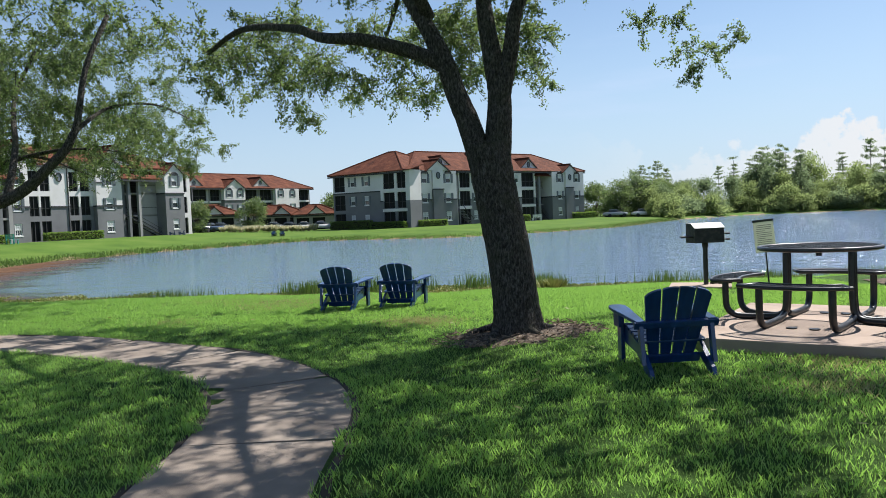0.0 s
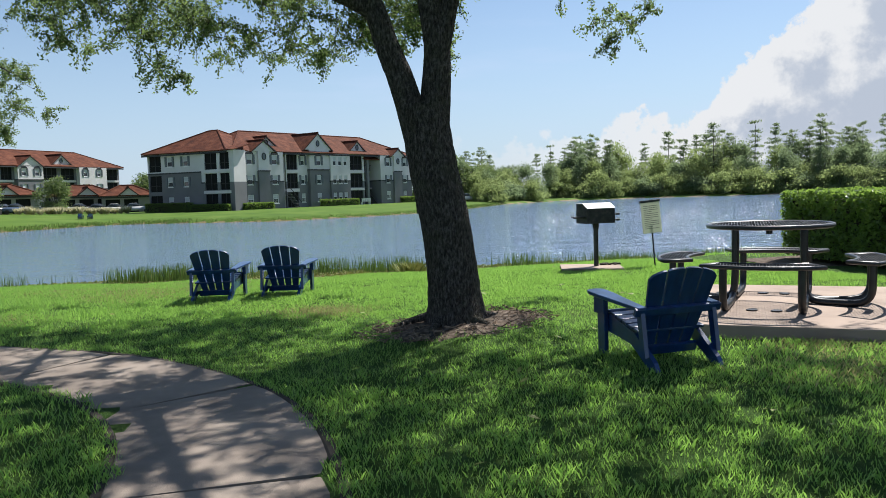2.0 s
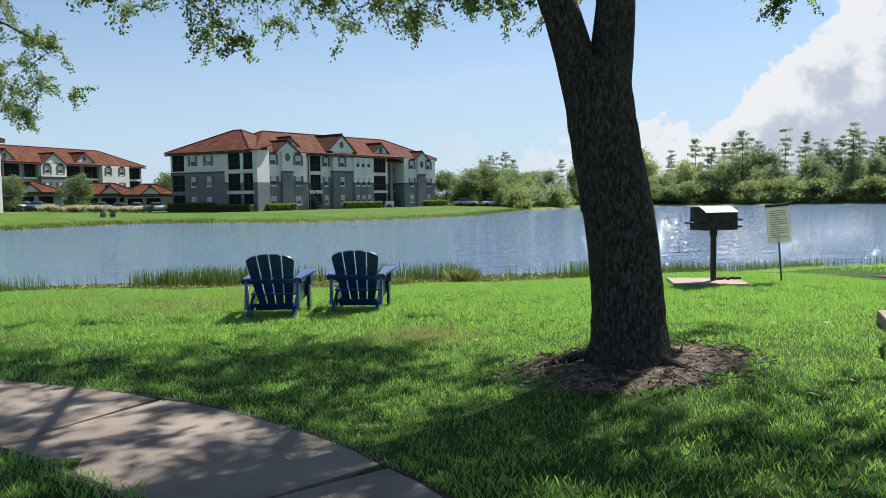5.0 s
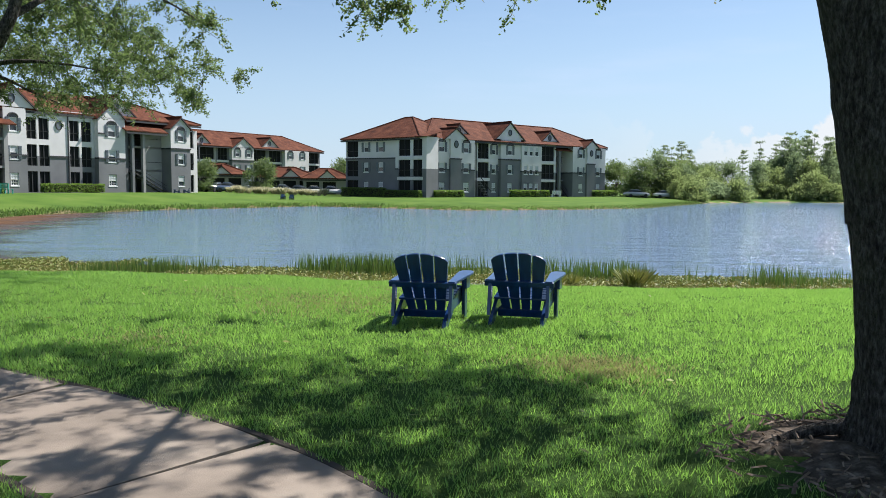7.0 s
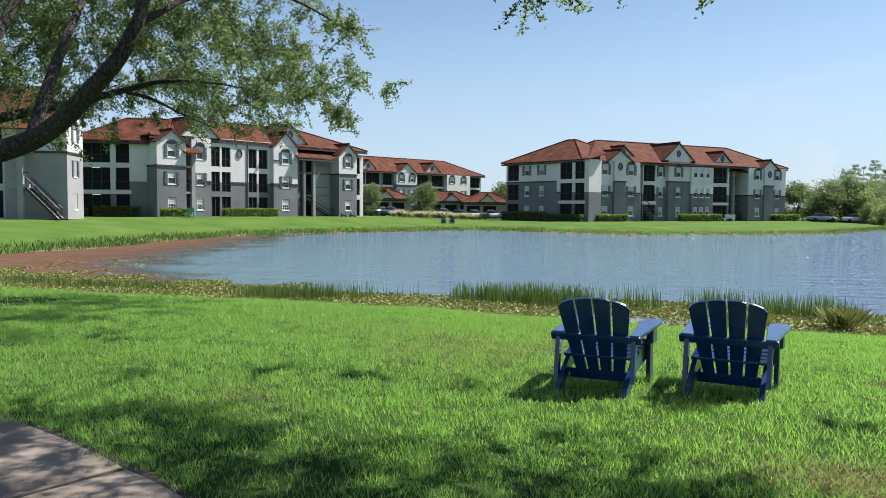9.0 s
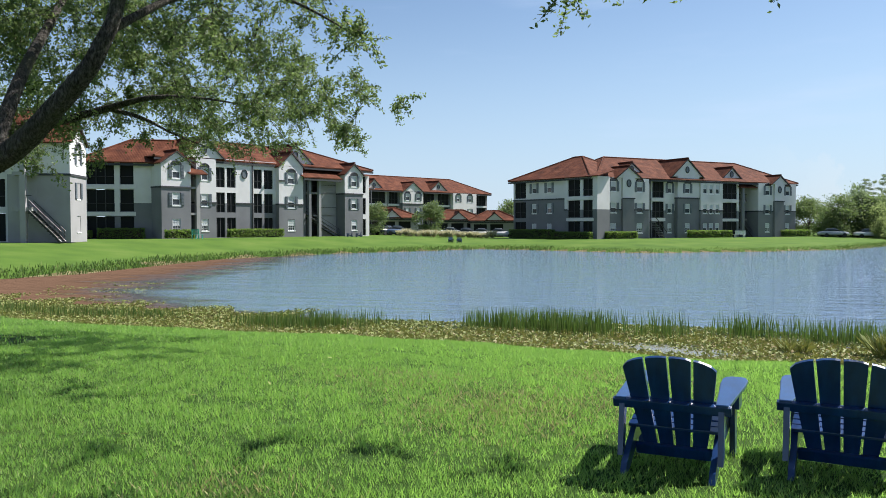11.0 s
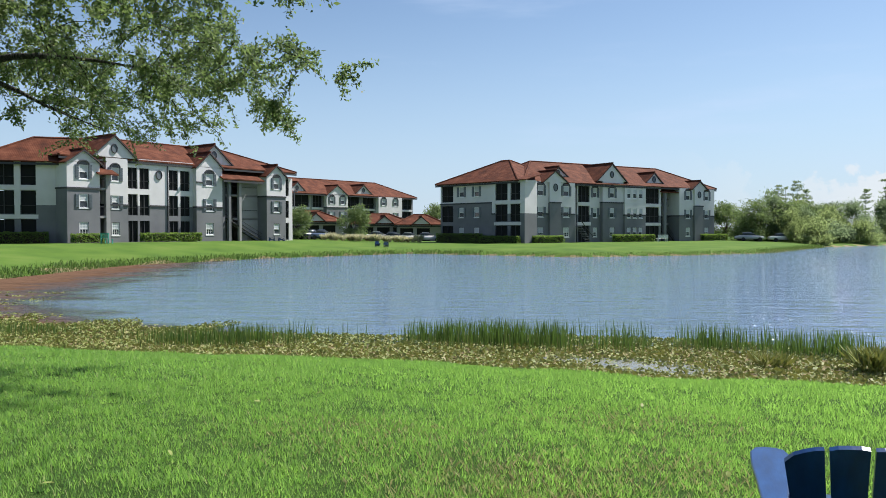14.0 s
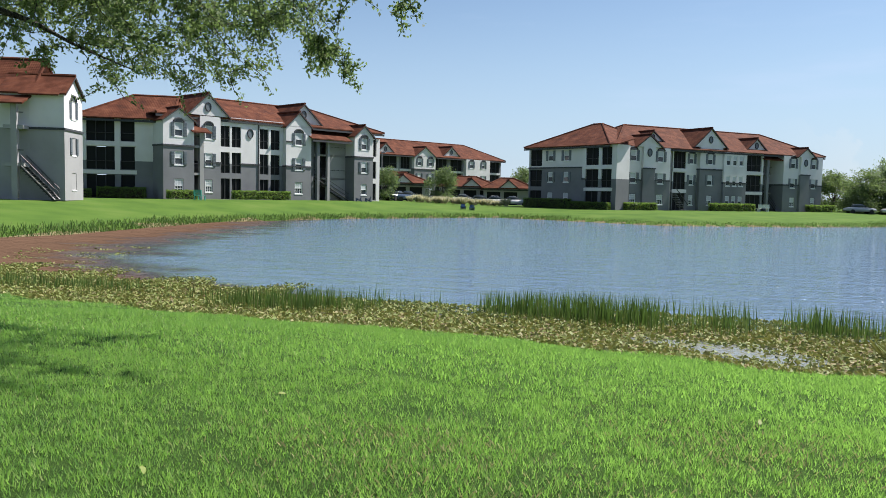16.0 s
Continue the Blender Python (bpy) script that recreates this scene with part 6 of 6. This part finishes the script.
tagged(mesh_object("hedge_bed", [(6.0, 6.0, gz(6.0, 6.0) + 0.012), (7.9, 6.0, gz(7.9, 6.0) + 0.03), (8.8, 16.6, gz(8.8, 16.6) + 0.03), (7.45, 16.6, gz(7.45, 16.6) + 0.012)], [(0, 1, 2, 3)], MULCH), "strip of brown mulch under the hedge", "soil", kind="structure")


def facade_point(P0, P1, u, off):
    a, b = np.array(P0, float), np.array(P1, float)
    d = (b - a) / np.hypot(*(b - a))
    q = a + d * u + np.array((d[1], -d[0])) * off
    return (float(q[0]), float(q[1]))


LH, PH, SH = ((-54, 82.4), (-41, 107.5)), ((-9, 118), (21.5, 146)), ((-61.6, 79.6), (-54.6, 83.2))
EH = ((-21.6, 125.2), (-8.2, 116.0))
for line, u0, u1, off, h in ((LH, 0.2, 3.4, 2.6, 0.95), (LH, 8.5, 16.0, 1.6, 1.0), (SH, -1.2, 1.6, 1.4, 0.9), (SH, 2.2, 7.0, 1.4, 1.15), (PH, 0.5, 6.0, 2.2, 1.0), (PH, 16.0, 24.5, 2.4, 1.1), (PH, 37.0, 43.0, 1.8, 1.1), (EH, 0.5, 9.0, 1.6, 1.3), (EH, 9.2, 16.0, 1.8, 1.0)):
    hedge("low clipped hedge along the apartment house wall", facade_point(*line, u0, off), facade_point(*line, u1, off), 0.9, h, 0.17, int(520 * (u1 - u0)), name="foundation_hedge")


def tussock(at, h, mat, label, name="ornamental_grass", n=160, category="shrub", group="clumps by the car park", spread_r=0.7):
    e = empty(name, label, category, pose(at[0], at[1], gz(*at)), group)
    base = unit(n) * np.array((0.25, 0.25, 0))
    lean = unit(n) * np.array((spread_r, spread_r, 0)) + np.array((0, 0, 1.0))
    cards(base + lean * h * 0.5, lean, unit(n), h * rng.uniform(0.7, 1.15, n), 0.10 * h, mat, "grass_tuft", e)
    return e


for k in range(17):
    t = k / 16
    tussock((-37.0 + 13.0 * t, 116.6 + 4.0 * t + rng.uniform(-0.8, 0.8)), rng.uniform(0.9, 1.35), PLUME, "pale feathery ornamental grass clump by the car park")
tussock((2.9, 27.0), 0.55, WEED, "yellowing grass tussock on the muddy shore", "grass_tussock", 220, "grass", "shore tussocks", 1.0)
tussock((1.2, 27.3), 0.35, WEED, "yellowing grass tussock on the muddy shore", "grass_tussock", 140, "grass", "shore tussocks", 1.0)

TYRE = material("tyre_rubber", (0.02, 0.02, 0.02), 0.8)


def car(at, turn, colour, label):
    e = empty("car", label, "car", pose(at[0], at[1], gz(*at), 0, 0, turn), "cars in the car park")
    paint = material("car_paint", colour, 0.25)
    side = [(-2.2, 0.35), (-2.25, 0.75), (-1.9, 0.95), (-1.35, 1.02), (1.0, 0.98), (2.0, 0.82), (2.2, 0.6), (2.15, 0.32)]
    roof = [(-1.5, 1.0), (-1.0, 1.42), (0.1, 1.46), (0.95, 0.99)]
    for nm, prof, w, mat in (("body", side, 0.88, paint), ("cabin", roof, 0.74, GLASS)):
        bm = bmesh.new()
        a, b = [bm.verts.new((x, -w, z)) for x, z in prof], [bm.verts.new((x, w, z)) for x, z in prof]
        bm.faces.new(a), bm.faces.new(list(reversed(b)))
        for i in range(len(prof)):
            j = (i + 1) % len(prof)
            bm.faces.new((a[i], b[i], b[j], a[j]))
        bmesh.ops.recalc_face_normals(bm, faces=bm.faces)
        bmesh.ops.bevel(bm, geom=list(bm.edges), offset=0.06, segments=2, affect="EDGES")
        part(nm, bm, mat, e, smooth=True)
    part("roof_panel", box(-0.95, 0.12, -0.68, 0.68, 1.40, 1.50, bevel=0.04), paint, e)
    for x in (-1.4, 1.4):
        for y in (-0.8, 0.8):
            mesh_object("wheel", *tube([(x, y - 0.12, 0.33), (x, y + 0.12, 0.33)], 0.33, 16), TYRE, e)


for x, y, turn, c, label in ((-42.5, 121.5, 75, (0.03, 0.035, 0.05), "dark saloon car parked near garages"), (-40.6, 121.0, 70, (0.025, 0.03, 0.04), "dark saloon car parked near garages"),
                             (-38.6, 121.2, 20, (0.10, 0.14, 0.22), "blue grey hatchback parked by garage"), (-34.3, 126.3, 20, (0.62, 0.62, 0.62), "white car parked by ornamental grass"), (-31.6, 126.8, 15, (0.5, 0.5, 0.5), "silver car parked by ornamental grass"),
                             (-29.2, 127.3, 20, (0.04, 0.05, 0.06), "dark saloon car parked near garages"), (-26.6, 127.0, 12, (0.6, 0.58, 0.52), "cream car parked by ornamental grass"), (-24.0, 127.6, 12, (0.55, 0.55, 0.55), "silver car parked by ornamental grass"),
                             (27.5, 146.5, 10, (0.35, 0.36, 0.38), "grey parked car by the wood"), (33.0, 147.5, 5, (0.62, 0.62, 0.62), "white parked car by the wood")):
    car((x, y), turn, c, label)

TEAL = worn("teal_painted_bench", (0.06, 0.34, 0.28), (0.045, 0.27, 0.22), (0.09, 0.40, 0.33), 4.0, 0.5, 40.0, 0.2)


def bench(at, turn, mat, label):
    e = empty("bench", label, "bench", pose(at[0], at[1], gz(*at), 0, 0, turn), "benches on the far bank")
    for k in range(4):
        part("seat_slat", box(-0.85, 0.85, -0.25 + k * 0.13, -0.15 + k * 0.13, 0.43, 0.47), mat, e)
    for k in range(4):
        part("back_slat", box(-0.85, 0.85, 0.27, 0.31, 0.56 + k * 0.13, 0.66 + k * 0.13), mat, e)
    for x in (-0.7, 0.7):
        part("leg", box(x - 0.05, x + 0.05, -0.22, -0.12, 0, 0.43), mat, e)
        part("leg", box(x - 0.05, x + 0.05, 0.20, 0.31, 0, 1.05), mat, e)


bench((-47.9, 81.2), 150, TEAL, "teal painted slatted bench on the far bank")
bench((11.6, 132.5), 200, FRAME, "white slatted bench on the far lawn")
for x, y, turn in ((-39.8, 104.0, 120), (-38.8, 104.7, 125), (-26.0, 103.8, 200), (-24.9, 103.9, 190)):
    adirondack("dark adirondack chair facing the water on the far bank", pose(x, y, gz(x, y), 0, 0, turn))


def lamp_post(at, h, label):
    e = empty("street_lamp", label, "lamp post", pose(at[0], at[1], gz(*at)))
    mesh_object("pole", *tube([(0, 0, 0), (0, 0, h)], [0.10, 0.07], 10), GREY, e)
    mesh_object("base_collar", *tube([(0, 0, 0), (0, 0, 0.4)], 0.16, 10), GREY, e)
    part("lamp_head", box(-0.2, 0.55, -0.16, 0.16, h - 0.1, h + 0.08, bevel=0.04), GREY, e)


lamp_post((-43.5, 122.0), 7.2, "grey street lamp by the car park")
shed = empty("pavilion", "low white roofed shelter beyond the hedge", "shelter", pose(29.5, 26.0, -0.9, 0, 0, -50))
part("roof_slab", box(-4, 6, -2, 2, 1.9, 2.12, bevel=0.04), FRAME, shed)
for x in (-3.6, 5.6):
    for y in (-1.7, 1.7):
        part("post", box(x - 0.12, x + 0.12, y - 0.12, y + 0.12, 0, 1.9), FRAME, shed)

# ---- reeds and marsh weed ----


def blades(P, lean, h, w, mat, name, label, category, bent=None):
    """Upright pointed blades, two triangles each with a bend."""
    n = len(P)
    side = unit(n) * np.array((1, 1, 0))
    side /= np.maximum(np.linalg.norm(side, axis=1, keepdims=True), 1e-6)
    h, w = np.reshape(h, (-1, 1)), np.reshape(w, (-1, 1))
    v = np.empty((n, 4, 3))
    v[:, 0] = P - side * w / 2
    v[:, 1] = P + side * w / 2
    v[:, 2] = P + lean * h * 0.30 + np.array((0, 0, 1)) * h * 0.58 + side * w * 0.42
    v[:, 3] = P + lean * h * 0.85 + np.array((0, 0, 1)) * h
    f = np.arange(n * 4).reshape(-1, 4)
    if bent is not None:      # short far blades are single triangles
        v[~bent, 2] = v[~bent, 3]
        tri = np.concatenate([f[:, [0, 1, 2]], f[bent][:, [0, 2, 3]]])
    else:
        tri = np.concatenate([f[:, [0, 1, 2]], f[:, [0, 2, 3]]])
    o = raw_mesh(name, v.reshape(-1, 3), tri, mat)
    return tagged(o, label, category, kind="stuff")


def shore_y(x):
    near = [(a, b) for a, b in SHORE if b < 37 and a > -32]
    near.sort()
    return np.interp(x, [p[0] for p in near], [p[1] for p in near])


n = 36000
x = rng.uniform(-27, 30, n)
dens = np.array([0.42 + 1.4 * noise.noise(Vector((a * 0.32, 3.1, 0))) + 0.5 * noise.noise(Vector((a * 1.1, 0, 0))) for a in x])
keep = rng.random(n) < np.clip(dens, 0.03, 1) * np.interp(x, (-27, -14, -9, 4, 12, 30), (0.35, 0.6, 1, 1, 0.55, 0.35))
x = x[keep]
y = shore_y(x) + rng.normal(0.25, 0.45, len(x)) + 0.5 * np.sin(x * 0.7)
P = np.stack([x, y, np.minimum(ground_z(x, y, False), WL) - 0.05 + 0 * x], -1)
lean = unit(len(x)) * np.array((0.12, 0.12, 0))
blades(P, lean, rng.uniform(0.30, 0.74, len(x)) * np.interp(x, (-27, -12, -8, 5, 12, 30), (0.5, 0.7, 1.0, 1.05, 0.7, 0.6)), rng.uniform(0.011, 0.021, len(x)), REED, "reeds", "upright green reeds along the near water's edge", "reeds")
n = 78000
x = rng.uniform(-32, 12, n)
y = lawn_edge(x) + rng.uniform(-0.1, 6.0, n)
d = lake_distance(x, y)
pu, pv = (x + 1.35) * 0.94 - (y - 27.0) * 0.35, (x + 1.35) * 0.35 + (y - 27.0) * 0.94
keep = (d > np.where(x < -12, -2.0 - 2.2 * np.sin(x * 0.9) ** 2 * rng.random(n), -1.4)) & (y > lawn_edge(x) - 0.15) & (np.hypot(pu / 2.2, pv / 0.7) > 1 - 0.85 * rng.random(n))
x, y = x[keep], y[keep]
P = np.stack([x, y, np.maximum(ground_z(x, y, False), WL) + 0.03], -1)
cards(P, unit(len(x)) * np.array((1, 1, 0.3)), unit(len(x)), rng.uniform(0.05, 0.14, len(x)), 0.06, WEED, "marsh_weeds", None, simple=True)
tagged(bpy.data.objects["marsh_weeds"], "low yellow green marsh weed on brown mud", "weeds", kind="stuff")
n = 9000
x, y = rng.uniform(-28, -9, n), rng.uniform(29.2, 42, n)
off = np.interp(y, (29, 30.5, 32, 34.5, 38, 44.6), (-8.5, -11.5, -15, -20.5, -23, -26)) - x
drift = np.array([noise.noise(Vector((a * 0.5, b * 0.9, 2))) for a, b in zip(x, y)])
keep = (off > -0.6) & (off < 4.5) & (drift > 0.05) & (lake_distance(x, y) < 0)
x, y = x[keep], y[keep]
cards(np.stack([x, y, np.full(len(x), WL + 0.012)], -1), unit(len(x)) * np.array((1, 1, 0.1)), unit(len(x)) * np.array((1, 1, 0.1)), rng.uniform(0.05, 0.16, len(x)), 0.07, WEED, "floating_weeds", None, simple=True)
tagged(bpy.data.objects["floating_weeds"], "drifting yellow green pondweed on brown shallows", "weeds", kind="stuff")
# puddle between the weeds
ring = []
for a in np.linspace(0, 2 * math.pi, 40, endpoint=False):
    pu, pv = 2.1 * math.cos(a) * (1 + 0.12 * math.sin(3 * a)), 0.85 * math.sin(a) * (1 + 0.25 * math.sin(5 * a))
    ring.append((-1.35 + 0.94 * pu + 0.35 * pv, 27.0 - 0.35 * pu + 0.94 * pv))
tagged(mesh_object("puddle", [(a, b, -1.222) for a, b in ring], [tuple(range(40))], PUDDLE), "still shallow puddle on the muddy shore", "puddle", kind="structure")
# tall turf at the far waterline
n = 42000
seg = [SHORE[i] for i in range(13, 30)]
sg = np.array(seg, float)
sl = np.concatenate([[0], np.cumsum(np.hypot(*np.diff(sg, axis=0).T))])
s = rng.uniform(0, sl[-1], n)
x, y = np.interp(s, sl, sg[:, 0]) + rng.normal(0, 1.2, n), np.interp(s, sl, sg[:, 1]) + rng.normal(0, 1.2, n)
d = lake_distance(x, y)
keep = (d > -0.2) & (d < 3.0)
x, y = x[keep], y[keep]
blades(np.stack([x, y, ground_z(x, y) - 0.02], -1), unit(len(x)) * np.array((0.4, 0.4, 0)), rng.uniform(0.06, 0.20, len(x)) * np.where(x < -12, 1.7, 1.0), rng.uniform(0.025, 0.05, len(x)), REED, "bank_grass", "rough uncut grass along the far waterline", "grass")

# ---- lawn blades ----


def lawn(n, x0, x1, y0, y1, h, w, seed_scale):
    x, y = rng.uniform(x0, x1, n), rng.uniform(y0, y1, n)
    pd = line_distance(x, y, path_line, False)
    keep = (pd > HALF - 0.02 + 0.05 * np.sin(x * 9 + y * 7)) & (y < lawn_edge(x) + 0.05)
    t = np.hypot((x - TREE_AT[0]) / 1.12, (y - TREE_AT[1]) / 0.85)
    keep &= rng.random(n) < ease(t, 0.6, 0.92)
    r = np.stack([x, y], -1) - PAD_CORNER
    a, b = r @ PAD_E1, -(r @ PAD_E2)
    keep &= ~((a > -0.01) & (a < PAD_W + 0.01) & (b > -0.01) & (b < PAD_D + 0.01))
    r = np.stack([x, y], -1) - np.array((4.15, 16.95))
    a, b = r @ np.array((0.95, -0.31)), -(r @ np.array((0.31, 0.95)))
    keep &= ~((a > 0) & (a < 1.05) & (b > 0) & (b < 0.85))
    keep &= ~(np.abs(x - np.interp(y, (6.5, 16.3), (7.0, 8.15))) < 0.75) | (y > 16.4)
    bare = np.array([noise.noise(Vector((a * 0.8, b * 0.8, 5))) for a, b in zip(x[::1], y[::1])])
    keep &= rng.random(n) < np.where(bare > 0.38, 0.45, 1.0)
    tuft = np.array([noise.noise(Vector((a * 7.0, b * 7.0, 1))) + 0.7 * noise.noise(Vector((a * 2.6, b * 2.6, 8))) for a, b in zip(x, y)])
    keep &= rng.random(n) < np.clip(0.74 + 0.7 * tuft, 0.30, 1.0)
    x, y, pd, bare, tuft = x[keep], y[keep], pd[keep], bare[keep], tuft[keep]
    tall = np.where(pd < HALF + 0.14, 1.15, 1.0) * (1 + 0.25 * bare + 0.35 * tuft)
    lean = unit(len(x)) * np.array((0.75, 0.75, 0))
    return np.stack([x, y, ground_z(x, y, False) - 0.004], -1), lean, h * rng.uniform(0.6, 1.3, len(x)) * tall, w * rng.uniform(0.7, 1.3, len(x))


fields = [lawn(450000, -8, 8.5, 4.5, 12.5, 0.040, 0.0053, 1), lawn(560000, -10, 7, 12.5, 19.5, 0.041, 0.0070, 1), lawn(200000, -13, 7, 19.5, 26.5, 0.045, 0.0105, 1), lawn(150000, -20, 16, 19.5, 28.5, 0.054, 0.013, 1), lawn(20000, -9, 8.5, 3.0, 4.5, 0.055, 0.012, 1), lawn(26000, -30, -9, 12, 29, 0.065, 0.022, 1), lawn(16000, 8.5, 25, 10, 29, 0.065, 0.022, 1), lawn(45000, -16, 12, -4, 3.5, 0.062, 0.014, 1), lawn(30000, -18, -9, 3.5, 12.5, 0.062, 0.015, 1)]
grass = [np.concatenate([f[i] for f in fields]) for i in range(4)]
blades(*grass, BLADE, "lawn_grass", "thick bright green mown lawn grass", "grass", bent=grass[0][:, 1] < 9.6)
# worn straw-coloured patches
STRAW = leafy("dry_grass_blade", [(0.0, (0.20, 0.19, 0.075)), (0.5, (0.33, 0.29, 0.13)), (1.0, (0.46, 0.41, 0.22))], (0.40, 0.38, 0.16), 0.35, 0.5)
dry_xy = []
for px, py, pr, count in ((-0.2, 12.9, 0.42, 1700), (-0.5, 13.0, 0.4, 700), (-2.85, 15.6, 0.8, 900), (-4.0, 13.6, 0.5, 420), (3.45, 9.05, 0.40, 900), (-3.05, 16.2, 0.8, 1500), (3.05, 8.2, 0.5, 900), (-1.9, 16.6, 0.7, 900), (-4.2, 17.2, 0.9, 900), (-2.2, 18.2, 0.9, 900), (4.3, 8.3, 0.6, 600)):
    dry_xy.append(np.stack([rng.normal(px, pr * 0.6, count), rng.normal(py, pr * 0.5, count)], -1))
dry_xy = np.concatenate(dry_xy)
blades(np.stack([dry_xy[:, 0], dry_xy[:, 1], ground_z(dry_xy[:, 0], dry_xy[:, 1], False)], -1), unit(len(dry_xy)) * np.array((1.1, 1.1, 0)), rng.uniform(0.02, 0.05, len(dry_xy)), rng.uniform(0.004, 0.008, len(dry_xy)), STRAW, "dry_grass", "worn straw-coloured blades in thin patches of lawn", "grass")
# fallen leaves and chips
for k in range(60):
    x, y = rng.uniform(-6, 4), rng.uniform(7, 19)
    if line_distance(np.array([x]), np.array([y]), path_line, False)[0] < 0.9:
        continue
    m = pose(x, y, gz(x, y) + 0.045, rng.uniform(-25, 25), rng.uniform(-25, 25), rng.uniform(0, 360))
    if k == 0 or "fallen_leaf" not in bpy.data.objects:
        lv = [(-0.035, 0, 0), (-0.012, 0.016, 0.005), (0.02, 0.013, 0.006), (0.04, 0, 0.002), (0.02, -0.013, 0.006), (-0.012, -0.016, 0.005)]
        first = tagged(mesh_object("fallen_leaf", lv, [(0, 1, 2, 3, 4, 5)], WEED), "dry tan leaf lying on the grass", "leaf", "fallen leaves")
        first.matrix_basis = m
    else:
        copy_thing(first, m)
